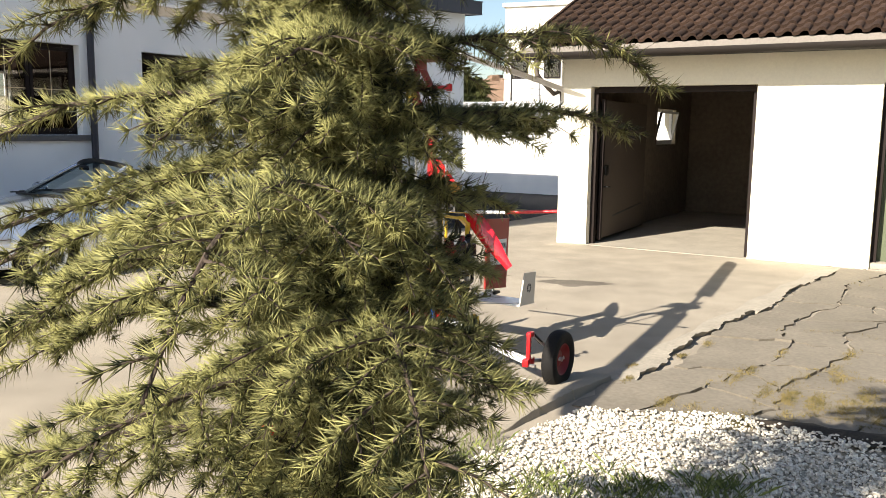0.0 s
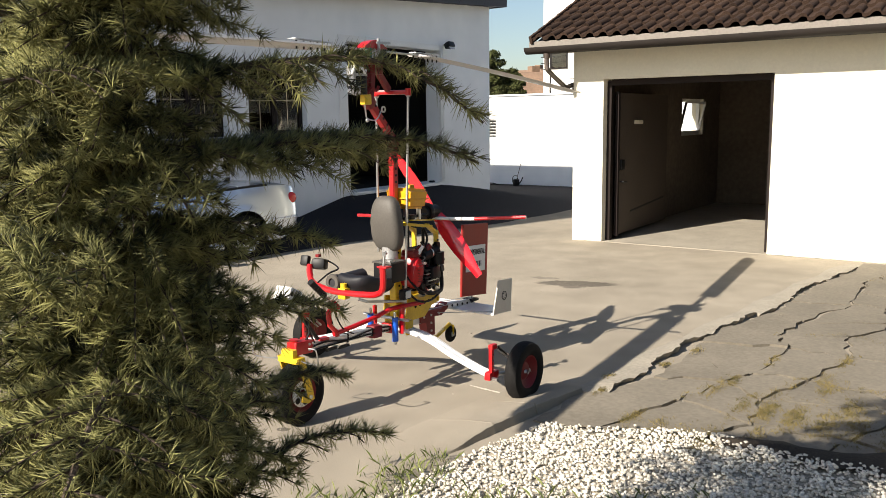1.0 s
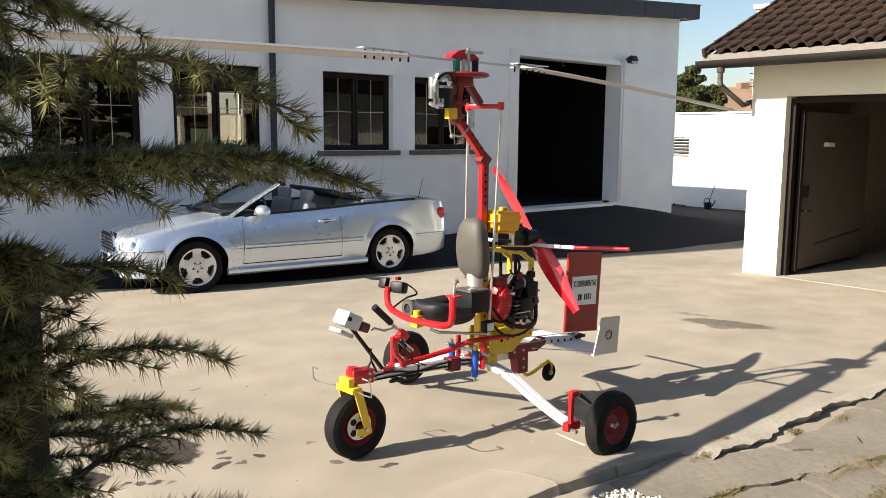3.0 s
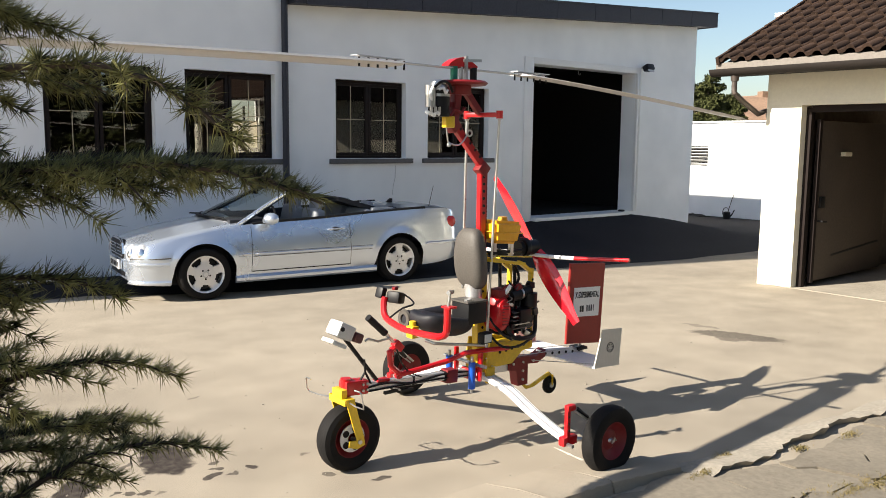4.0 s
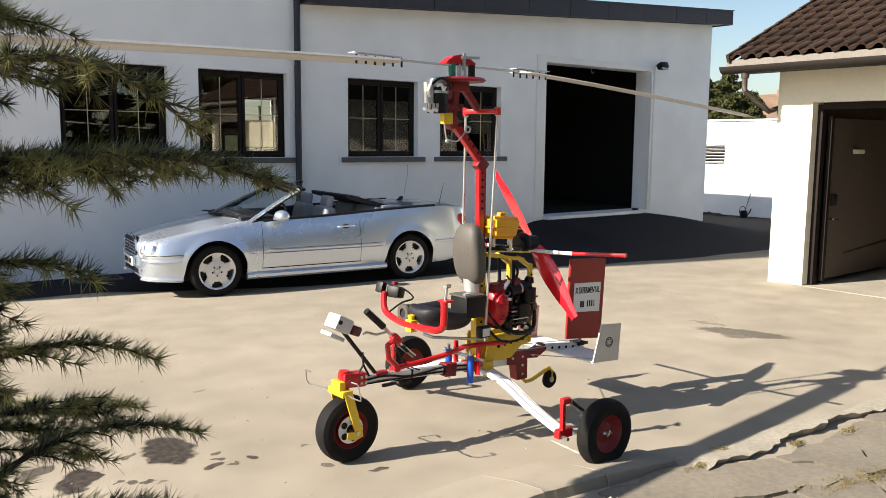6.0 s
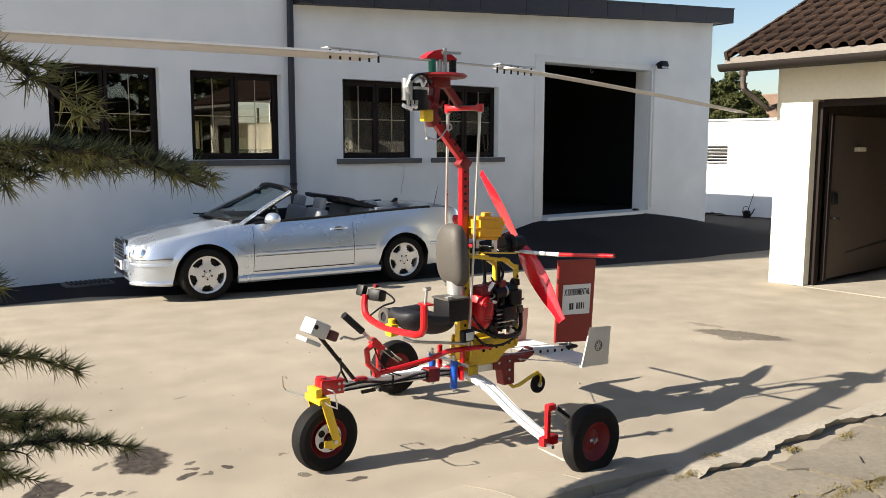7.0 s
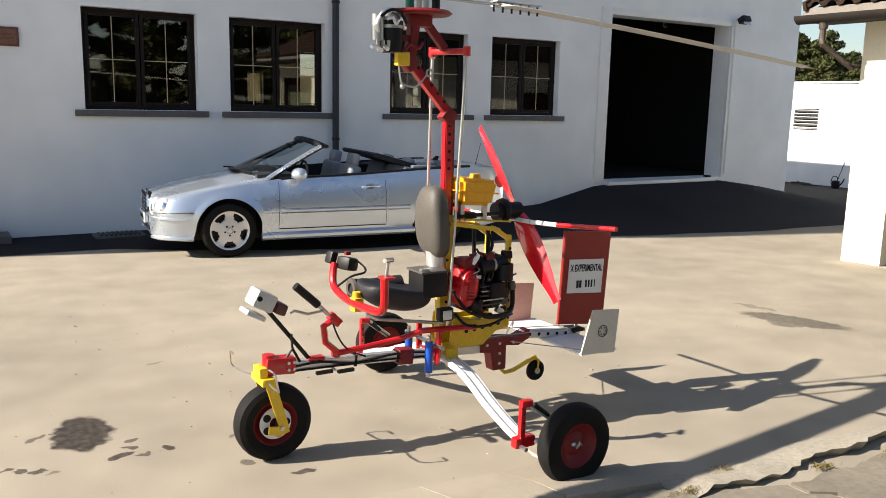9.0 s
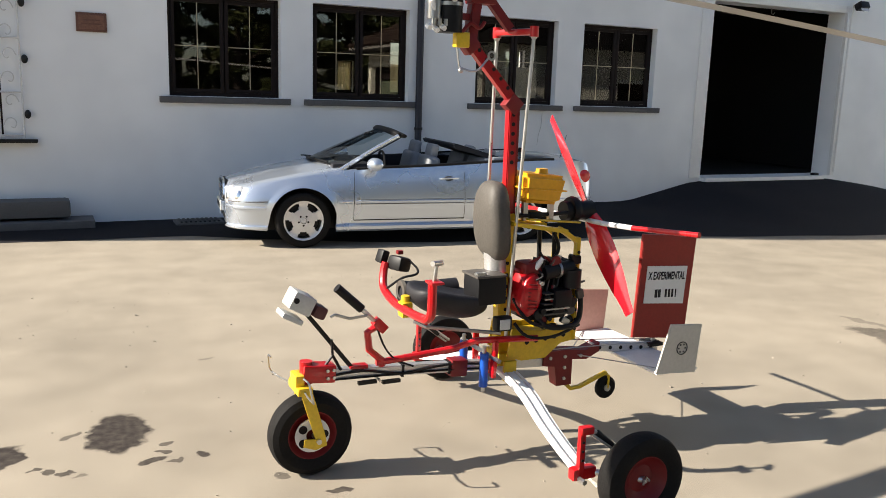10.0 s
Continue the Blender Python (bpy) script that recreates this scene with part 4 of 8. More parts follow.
            rings.append([bm.verts.new(p + v) for v in (Vector((-w, 0, 0)) + nrm, Vector((w, 0, 0)) + nrm, Vector((w, 0, 0)) - nrm, Vector((-w, 0, 0)) - nrm)])
        for A, B in zip(rings, rings[1:]):
            for k in range(4):
                bm.faces.new((A[k], A[(k + 1) % 4], B[(k + 1) % 4], B[k]))
        bm.faces.new(rings[0])
        bm.faces.new(rings[-1][::-1])
        bmesh.ops.recalc_face_normals(bm, faces=bm.faces)
        leg = part("leg_spring", bm, M_SPAR, ob, "white curved leaf-spring leg")
        for e in (-0.6, 0.6):
            rib = [Vector((p.x + e * 0.038, p.y, p.z + 0.0135)) for p in pts]
            part("rib", tube(bmesh.new(), rib, 0.004, 5), M_ALU, leg)
        carrier = part("wheel_carrier", box(bmesh.new(), (-0.06, s * 0.835, 0.205), (0.115, 0.045, 0.052), bevel=0.008), M_RED, ob)
        part("upright", box(bmesh.new(), (-0.08, s * 0.845, 0.3), (0.027, 0.026, 0.21), bevel=0.005), M_RED, carrier)
        for z in (0.27, 0.31, 0.35):
            part("upright_bolt", cyl(bmesh.new(), (-0.08, s * 0.828, z), (-0.08, s * 0.862, z), 0.006, seg=8), M_BLACK, carrier)
        part("upright_head", box(bmesh.new(), (-0.06, s * 0.845, 0.398), (0.065, 0.036, 0.036), bevel=0.01), M_RED, carrier)
        part("rod_boot", cyl(bmesh.new(), (-0.01, s * 0.85, 0.38), (0.06, s * 0.868, 0.32), 0.016, seg=10), M_BLACK, carrier)
        part("tie_rod", cyl(bmesh.new(), (-0.03, s * 0.84, 0.395), (0.14, s * 0.88, 0.27), 0.009), M_STEEL, carrier)
        part("tie_rod", cyl(bmesh.new(), (-0.04, s * 0.86, 0.38), (0.13, s * 0.90, 0.255), 0.006), M_STEEL, carrier)
        part("stub_axle", cyl(bmesh.new(), (-0.02, s * 0.83, 0.2), (0.15, s * 0.985, 0.2), 0.014), M_STEEL, carrier)
        part("nut", cyl(bmesh.new(), (-0.09, s * 0.857, 0.19), (-0.09, s * 0.90, 0.19), 0.012, seg=6), M_STEEL, carrier)
        wm = wheel(ob, (0.145, s * 0.965, 0.2), 0.2, 0.105, "black pneumatic main tyre", 0.108, M_DRED)
        part("hub_nut", cyl(bmesh.new(), (0.145, s * 0.96, 0.2), (0.145, s * 0.998, 0.2), 0.012, seg=8), M_STEEL, wm)
        part("axle_pin", tube(bmesh.new(), [(0.135, s * 0.996, 0.185), (0.147, s * 1.004, 0.222), (0.163, s * 1.0, 0.2)], 0.005, 6), M_STEEL, wm)
    # blue dampers
    for s in (-1, 1):
        d = part("damper", cyl(bmesh.new(), (-0.155, s * 0.11, 0.35), (-0.155, s * 0.11, 0.52), 0.022), M_BLUE, ob, "bright blue damper")
        part("rod_end", cyl(bmesh.new(), (-0.155, s * 0.11, 0.325), (-0.155, s * 0.11, 0.555), 0.010), M_STEEL, d)
    # tail: bracket plates, step, perforated channel
    tail = part("tail_bracket", prism(bmesh.new(), [(0.24, 0.455), (0.39, 0.455), (0.50, 0.44), (0.59, 0.475), (0.59, 0.425), (0.51, 0.39), (0.42, 0.40), (0.42, 0.26), (0.33, 0.26), (0.31, 0.37), (0.24, 0.38)], 1, -0.035, 0.035), M_DRED, ob)
    for x, z in ((0.28, 0.42), (0.37, 0.42), (0.37, 0.36), (0.37, 0.30), (0.47, 0.415)):
        part("bolt", cyl(bmesh.new(), (x, -0.043, z), (x, 0.043, z), 0.009, seg=8), M_STEEL, tail)
    chan = part("tail_channel", bar(bmesh.new(), (0.55, 0, 0.445), (1.0, 0, 0.402), 0.05, 0.045, 0.004), M_ALU, ob)
    for i in range(6):
        x = 0.60 + 0.07 * i
        z = 0.445 - 0.0955 * (x - 0.55)
        part("hole", cyl(bmesh.new(), (x, -0.027, z), (x, 0.027, z), 0.011, seg=10), M_RECESS_SHADE, chan)
    arm = part("tail_wheel_arm", tube(bmesh.new(), [(0.39, 0, 0.27), (0.44, 0, 0.222), (0.50, 0, 0.225), (0.67, 0, 0.285), (0.68, 0, 0.265)], 0.013, 4), M_YEL, ob, "yellow tail wheel arm")
    tw = part("tail_wheel", lathe(bmesh.new(), [(0.018, -0.016), (0.05, -0.02), (0.062, -0.01), (0.064, 0), (0.062, 0.01), (0.05, 0.02), (0.018, 0.016), (0.018, -0.016)], (0.665, -0.01, 0.205), "y", 24), M_RUBBER, ob)
    part("tail_wheel_hub", cyl(bmesh.new(), (0.665, -0.035, 0.205), (0.665, 0.02, 0.205), 0.019), M_STEEL, tw)
    part("tail_wheel_fork", bar(bmesh.new(), (0.67, -0.03, 0.28), (0.665, -0.03, 0.205), 0.02, 0.006), M_YEL, arm)


build_gear(GYRO)


# each hole is a near-black disc on the face, nothing is cut
def holes_on(parent, p, q, n, r=0.011, y=-0.001, off=0.0):
    for i in range(n):
        t = (i + 0.5) / n
        c = Vector(p).lerp(Vector(q), t)
        part("hole", cyl(bmesh.new(), (c.x, y - off - 0.0015, c.z), (c.x, y - off + 0.004, c.z), r, seg=8), M_RECESS_SHADE, parent)


def build_mast(ob):
    m = part("mast", bar(bmesh.new(), (0.0, 0, 0.50), (0.0, 0, 1.75), 0.047, 0.046, 0.005), M_MAST_SHADED, ob, "square red perforated mast tube")
    holes_on(m, (0.0, 0, 1.42), (0.0, 0, 1.74), 7, 0.010, -0.0242)
    part("mast_bend", bar(bmesh.new(), (0.004, 0, 1.735), (-0.245, 0, 2.0), 0.048, 0.046, 0.005), M_MAST_SHADED, m)
    holes_on(m, (-0.02, 0, 1.775), (-0.22, 0, 1.985), 5, 0.010, -0.0242)
    part("mast_head", bar(bmesh.new(), (-0.243, 0, 1.985), (-0.215, 0, 2.21), 0.058, 0.05, 0.005), M_DRED, m)
    for a, b in (((0.0, 0.0, 1.72), 40), ((-0.245, 0, 1.99), -40)):
        part("gusset", box(bmesh.new(), a, (0.075, 0.062, 0.075), (0, b, 0), bevel=0.006), M_DRED, m)
    part("side_rail", bar(bmesh.new(), (0.033, 0, 1.12), (0.033, 0, 1.70), 0.016, 0.02), M_DRED, m)
    # rotor head
    plate = part("head_plate", lathe(bmesh.new(), [(0.0, -0.012), (0.15, -0.012), (0.165, 0.0), (0.15, 0.012), (0.0, 0.012)], (-0.18, 0, 2.24), "z", 40), M_DRED, ob, "dark red pre-rotator ring gear")
    part("bearing_block", box(bmesh.new(), (-0.19, 0, 2.2), (0.13, 0.07, 0.06), bevel=0.008), M_DRED, plate)
    part("diagonal", bar(bmesh.new(), (-0.15, 0, 2.2), (-0.03, 0, 2.07), 0.03, 0.04), M_DRED, plate)
    part("control_arm", box(bmesh.new(), (-0.005, 0, 2.055), (0.05, 0.24, 0.03), (0, 0, 18), bevel=0.01), M_RED, plate)
    part("control_arm_end", cyl(bmesh.new(), (0.032, -0.12, 2.032), (0.032, -0.12, 2.08), 0.021), M_RED, plate)
    part("control_arm_end", cyl(bmesh.new(), (-0.042, 0.10, 2.03), (-0.042, 0.10, 2.08), 0.021), M_RED, plate)
    for x, g in ((-0.255, M_GREENP), (-0.20, M_STEEL), (-0.16, M_STEEL), (-0.10, M_BLACK)):
        part("head_post", cyl(bmesh.new(), (x, -0.02, 2.245), (x, -0.02, 2.335), 0.022 if g is not M_STEEL else 0.014, seg=12), g, plate)
    part("teeter_bar", box(bmesh.new(), (-0.18, 0, 2.335), (0.16, 0.06, 0.014), bevel=0.003), M_DRED, plate)
    bm = prism(bmesh.new(), [(-0.31, 2.335), (-0.30, 2.35), (-0.25, 2.38), (-0.2, 2.392), (-0.16, 2.388), (-0.08, 2.345), (-0.08, 2.335)], 1, -0.035, 0.035)
    part("hub_tower", bm, M_RED, plate)
    part("top_pin", box(bmesh.new(), (-0.13, -0.045, 2.375), (0.14, 0.012, 0.016), (0, -3, 0)), M_STEEL, plate)
    part("pin_post", box(bmesh.new(), (-0.18, -0.045, 2.35), (0.018, 0.014, 0.1)), M_STEEL, plate)
    # pre-rotator motor
    mo = part("pre_rotator_motor", cyl(bmesh.new(), (-0.35, 0.0, 2.035), (-0.35, 0.0, 2.19), 0.062, seg=20), M_BLACK, ob, "black starter motor beside the rotor head")
    part("solenoid", cyl(bmesh.new(), (-0.435, -0.02, 2.09), (-0.435, -0.02, 2.215), 0.032), M_STEEL, mo)
    part("motor_cap", lathe(bmesh.new(), [(0.0, 0.035), (0.04, 0.03), (0.055, 0.0), (0.055, -0.02), (0, -0.02)], (-0.36, 0, 2.21), "z", 18), M_STEEL, mo)
    for k in range(3):
        part("terminal", cyl(bmesh.new(), (-0.45 + 0.03 * k, -0.05, 2.06), (-0.45 + 0.03 * k, -0.05, 2.09), 0.009, seg=8), M_STEEL, mo)
    for pts, r, g in (([(-0.44, -0.04, 2.12), (-0.455, -0.05, 2.17), (-0.43, -0.055, 2.215), (-0.39, -0.05, 2.24), (-0.34, -0.04, 2.235)], 0.010, M_SPAR),
                      ([(-0.44, -0.06, 2.20), (-0.39, -0.07, 2.235), (-0.33, -0.06, 2.23), (-0.29, -0.05, 2.18)], 0.008, M_BLACK),
                      ([(-0.41, -0.07, 2.19), (-0.38, -0.075, 2.2), (-0.36, -0.07, 2.17), (-0.34, -0.065, 2.19)], 0.008, M_SPAR),
                      ([(-0.30, -0.04, 2.04), (-0.26, -0.045, 2.08), (-0.22, -0.05, 2.06), (-0.19, -0.045, 2.09)], 0.009, M_DRED)):
        part("hose", tube(bmesh.new(), pts, r, 8, curve=4), g, mo)
    for x, z in ((-0.47, 2.06), (-0.435, 2.05), (-0.40, 2.06)):
        part("bolt", cyl(bmesh.new(), (x, -0.03, z), (x, -0.06, z - 0.012), 0.012, seg=8), M_SPAR, mo)
    part("clamp_band", lathe(bmesh.new(), [(0.0625, -0.008), (0.065, -0.008), (0.065, 0.008), (0.0625, 0.008), (0.0625, -0.008)], (-0.35, 0, 2.16), "z", 20), M_STEEL, mo)
    part("motor_bracket", box(bmesh.new(), (-0.28, 0, 2.11), (0.14, 0.03, 0.03), bevel=0.004), M_DRED, mo)
    part("yellow_tag", box(bmesh.new(), (-0.295, -0.02, 2.005), (0.07, 0.045, 0.07), bevel=0.008), M_YEL, mo)
    part("chain", tube(bmesh.new(), [(-0.32, -0.03, 1.975), (-0.31, -0.03, 1.91), (-0.295, -0.03, 1.88), (-0.22, -0.04, 1.87), (-0.16, -0.04, 1.93)], 0.005, 5, curve=4), M_STEEL, mo)
    part("bell", ball(bmesh.new(), (-0.297, -0.03, 1.868), 0.013), M_STEEL, mo)
    part("eye_bolt", lathe(bmesh.new(), [(0.014, -0.004), (0.022, -0.004), (0.022, 0.004), (0.014, 0.004), (0.014, -0.004)], (-0.145, -0.045, 1.94), "y", 16), M_STEEL, m)
    # push rods
    for a, b in (((-0.042, 0.10, 2.03), (-0.06, 0.10, 0.95)), ((0.032, -0.12, 2.035), (-0.045, -0.12, 0.60))):
        rod = part("push_rod", cyl(bmesh.new(), a, b, 0.0085, seg=10), M_STEEL, ob, "thin steel control rod")
        part("rod_end", ball(bmesh.new(), a, 0.016, seg=10), M_STEEL, rod)
    return plate


build_mast(GYRO)


def build_rotor(ob):
    """Two long white rotor blades with a cambered section; they droop a little."""
    sec = [(-0.055, 0.0), (-0.045, 0.011), (-0.01, 0.014), (0.05, 0.009), (0.115, 0.0), (0.05, -0.003), (-0.03, -0.008), (-0.05, -0.005)]
    def turned(bm):
        bmesh.ops.rotate(bm, verts=bm.verts, cent=(-0.18, 0, 0), matrix=Matrix.Rotation(0.09, 3, "Z"))
        return bm
    for s, L, lab in ((1, 3.7, "white rotor blade pointing aft"), (-1, 3.7, "white rotor blade pointing forward")):
        bm = bmesh.new()
        rings, n = [], 14
        for i in range(n + 1):
            t = i / n
            x = -0.18 + s * (0.52 + (L - 0.52) * t)
            z = 2.322 - 0.195 * t ** 1.2 if s > 0 else 2.312 - 0.085 * t ** 1.2
            k = 1.15
            tip = 1.0 if t < 0.97 else 0.6
            rings.append([bm.verts.new((x, -s * c * k * tip, z + h * k + (-0.09 * c if s < 0 else -0.10 * c))) for c, h in sec])
        for A, B in zip(rings, rings[1:]):
            for k in range(len(sec)):
                bm.faces.new((A[k], A[(k + 1) % len(sec)], B[(k + 1) % len(sec)], B[k]))
        bm.faces.new(rings[0])
        bm.faces.new(rings[-1][::-1])
        bmesh.ops.recalc_face_normals(bm, faces=bm.faces)
        bl = part("rotor_blade", turned(bm), M_BLADE, ob, lab)
        part("blade_strap", turned(box(bmesh.new(), (-0.18 + s * 0.42, 0, 2.326), (0.72, 0.05, 0.008), bevel=0.002)), M_STEEL, bl)
        part("strap_plate", turned(box(bmesh.new(), (-0.18 + s * 0.66, 0, 2.343), (0.34, 0.06, 0.006), bevel=0.002)), M_ALU, bl)
        for k in range(6):
            x = -0.18 + s * (0.48 + 0.065 * k)
            part("blade_bolt", turned(cyl(bmesh.new(), (x, -0.015, 2.285), (x, -0.015, 2.335), 0.006, seg=6)), M_BLACK, bl)


build_rotor(GYRO)


def build_cockpit(ob):
    # seat back, cushion, battery box
    sb = bmesh.new()
    bmesh.ops.create_uvsphere(sb, u_segments=28, v_segments=18, radius=1.0)
    for v in sb.verts:
        c = [math.copysign(abs(q) ** p, q) for q, p in zip(v.co, (0.75, 0.55, 0.62))]
        top = max(0.0, c[2])
        v.co = Vector((c[0] * 0.062 + 0.016 * c[2] * c[2] - 0.012 * c[2], c[1] * 0.126 * (1 - 0.16 * top), c[2] * 0.195))
    bmesh.ops.transform(sb, matrix=Matrix.Translation((-0.085, 0, 1.157)), verts=sb.verts)
    part("seat_back", sb, M_SEAT, ob, "grey padded vinyl seat back")
    part("seat_post", cyl(bmesh.new(), (-0.05, 0, 0.90), (-0.06, 0, 1.0), 0.055, seg=18), M_ALU, ob)
    sc = bmesh.new()
    bmesh.ops.create_uvsphere(sc, u_segments=32, v_segments=18, radius=1.0)
    for v in sc.verts:
        c = [math.copysign(abs(q) ** p, q) for q, p in zip(v.co, (0.6, 0.6, 0.75))]
        v.co = Vector((c[0] * 0.195, c[1] * 0.145, c[2] * 0.058 + 0.045 * c[1] * c[1] + 0.03 * c[0] * c[0] - 0.02 * c[0]))
    bmesh.ops.transform(sc, matrix=Matrix.Translation((-0.32, 0, 0.752)) @ turn(0, 6, 0), verts=sc.verts)
    part("seat_cushion", sc, M_NAVY, ob, "black sagging seat cushion")
    bol = part("leg_bolster", tube(bmesh.new(), [(-0.49, 0.15, 0.795), (-0.40, 0.15, 0.785), (-0.2, 0.13, 0.80)], [0.055, 0.055, 0.05], 14), M_NAVY, ob)
    part("bolster_cap", lathe(bmesh.new(), [(0.03, -0.004), (0.055, -0.004), (0.06, 0.01), (0.05, 0.018), (0.03, 0.012), (0.03, -0.004)], (-0.495, 0.15, 0.795), "x", 20), M_SEAT, bol)
    bx = part("battery_box", box(bmesh.new(), (-0.14, -0.06, 0.835), (0.155, 0.16, 0.135), bevel=0.01), M_BLACK, ob)
    part("box_lid", box(bmesh.new(), (-0.145, -0.06, 0.907), (0.165, 0.168, 0.012), bevel=0.004), M_SEAT, bx)
    part("switch_plate", box(bmesh.new(), (-0.2, -0.12, 0.92), (0.05, 0.03, 0.016), bevel=0.004), M_STEEL, bx)
    part("side_lamp", box(bmesh.new(), (-0.085, -0.15, 0.675), (0.09, 0.05, 0.075), bevel=0.015), M_BLACK, ob)
    part("side_lamp_lens", box(bmesh.new(), (-0.085, -0.178, 0.675), (0.055, 0.008, 0.05), bevel=0.003), M_GREY, ob)
    part("seat_frame", tube(bmesh.new(), [(-0.1, -0.16, 0.63), (-0.5, -0.16, 0.70), (-0.54, -0.12, 0.72)], 0.009, 6), M_STEEL, ob)
    # steering yoke across the lap
    y = part("yoke", tube(bmesh.new(), [(-0.50, 0.345, 0.905), (-0.515, 0.335, 0.85), (-0.53, 0.29, 0.785), (-0.54, 0.15, 0.755), (-0.545, 0.0, 0.75), (-0.548, -0.2, 0.76), (-0.55, -0.29, 0.775), (-0.552, -0.335, 0.82), (-0.554, -0.34, 0.96)], 0.021, 10, curve=3), M_RED, ob, "red tubular control yoke")
    part("yoke_clamp", box(bmesh.new(), (-0.525, 0.02, 0.742), (0.055, 0.065, 0.075), bevel=0.01), M_YEL, y)
    part("yoke_clamp_cap", cyl(bmesh.new(), (-0.525, 0.02, 0.775), (-0.525, 0.02, 0.808), 0.022), M_YEL, y)
    part("yoke_plate", box(bmesh.new(), (-0.545, -0.345, 0.955), (0.06, 0.075, 0.012), bevel=0.004), M_RED, y)
    part("t_handle_stem", cyl(bmesh.new(), (-0.55, -0.34, 0.93), (-0.535, -0.34, 1.035), 0.009), M_STEEL, y)
    part("t_handle", cyl(bmesh.new(), (-0.565, -0.36, 1.042), (-0.505, -0.325, 1.036), 0.012), M_STEEL, y, "steel T-shaped handle")
    part("left_grip", box(bmesh.new(), (-0.44, 0.31, 0.90), (0.085, 0.10, 0.075), (0, 14, 20), bevel=0.02), M_BLACK, y, "black instrument grip")
    part("grip_knob", box(bmesh.new(), (-0.505, 0.38, 0.928), (0.045, 0.06, 0.07), (0, 18, 10), bevel=0.012), M_BLACK, y)
    part("grip_tab", box(bmesh.new(), (-0.43, 0.33, 0.955), (0.03, 0.03, 0.02), bevel=0.004), M_DRED, y)
    part("grip_cable", tube(bmesh.new(), [(-0.40, 0.27, 0.92), (-0.38, 0.22, 0.89), (-0.40, 0.18, 0.87), (-0.47, 0.2, 0.85), (-0.53, 0.25, 0.79)], 0.006, 6, curve=4), M_BLACK, y)
    # instrument post
    p = part("instrument_post", bar(bmesh.new(), (-0.79, 0, 0.475), (-1.025, 0, 0.777), 0.024, 0.02, 0.003), M_IRON, ob, "slim grey instrument post")
    part("post_foot", box(bmesh.new(), (-0.77, 0, 0.487), (0.09, 0.05, 0.025), bevel=0.005), M_RED, p)
    part("post_brace", tube(bmesh.new(), [(-0.95, -0.02, 0.50), (-0.90, -0.02, 0.565), (-0.905, -0.02, 0.64)], 0.007, 6), M_BLACK, p)
    part("post_brace", tube(bmesh.new(), [(-0.86, -0.02, 0.49), (-0.90, -0.02, 0.565)], 0.007, 6), M_BLACK, p)
    part("instrument_box", box(bmesh.new(), (-1.05, 0, 0.828), (0.108, 0.13, 0.086), (0, 28, 0), bevel=0.012), M_GREY, p, "pale grey instrument box")
    part("box_tray", box(bmesh.new(), (-1.095, 0, 0.762), (0.10, 0.12, 0.024), (0, 28, 0), bevel=0.006), M_GREY, p)
    part("box_dial", cyl(bmesh.new(), (-1.08, -0.062, 0.848), (-1.08, -0.069, 0.848), 0.013), M_BLACK, p)
    part("mirror_head", box(bmesh.new(), (-0.97, -0.02, 0.782), (0.06, 0.10, 0.058), (0, 25, 0), bevel=0.015), mat("maroon_plastic", (0.09, 0.03, 0.03), 0.4), p)
    # throttle lever and foot tube
    t = part("lever_tube", tube(bmesh.new(), [(-0.66, -0.03, 0.49), (-0.665, -0.03, 0.52), (-0.725, -0.03, 0.575), (-0.735, -0.03, 0.66), (-0.69, -0.03, 0.685)], 0.018, 8), M_RED, ob)
    part("lever_socket", box(bmesh.new(), (-0.675, -0.03, 0.69), (0.07, 0.045, 0.045), (0, 45, 0), bevel=0.006), M_RED, t)
    part("lever_rod", cyl(bmesh.new(), (-0.68, -0.03, 0.69), (-0.78, -0.03, 0.79), 0.011), M_STEEL, t)
    part("brake_lever", tube(bmesh.new(), [(-0.74, -0.04, 0.745), (-0.83, -0.05, 0.74), (-0.90, -0.05, 0.765), (-0.92, -0.05, 0.755)], 0.007, 6), M_STEEL, t)
    part("grip", cyl(bmesh.new(), (-0.765, -0.03, 0.775), (-0.885, -0.03, 0.885), 0.021), M_BLACK, t, "black rubber lever grip")
    part("lever_cable", tube(bmesh.new(), [(-0.70, -0.03, 0.72), (-0.66, -0.04, 0.60), (-0.6, -0.04, 0.52), (-0.5, -0.035, 0.47)], 0.005, 6, curve=4), M_BLACK, t)
    f = part("foot_tube", tube(bmesh.new(), [(-0.69, -0.03, 0.508), (-0.5, -0.04, 0.522), (-0.30, -0.06, 0.545), (-0.2, -0.1, 0.585), (-0.14, -0.13, 0.592), (0.12, -0.15, 0.58)], 0.016, 8), M_RED, ob)
    part("linkage", bar(bmesh.new(), (-0.12, -0.14, 0.40), (-0.11, -0.14, 0.585), 0.035, 0.02, 0.003), M_RED, f)
    part("linkage", bar(bmesh.new(), (-0.07, 0.14, 0.40), (-0.07, 0.14, 0.56), 0.03, 0.02, 0.003), M_RED, f)
    part("linkage_rod", cyl(bmesh.new(), (-0.12, -0.2, 0.50), (-0.12, 0.2, 0.50), 0.011), M_STEEL, f)
    part("swing_plate", box(bmesh.new(), (-0.02, -0.13, 0.42), (0.07, 0.02, 0.1), bevel=0.004), M_YEL, f)


build_cockpit(GYRO)


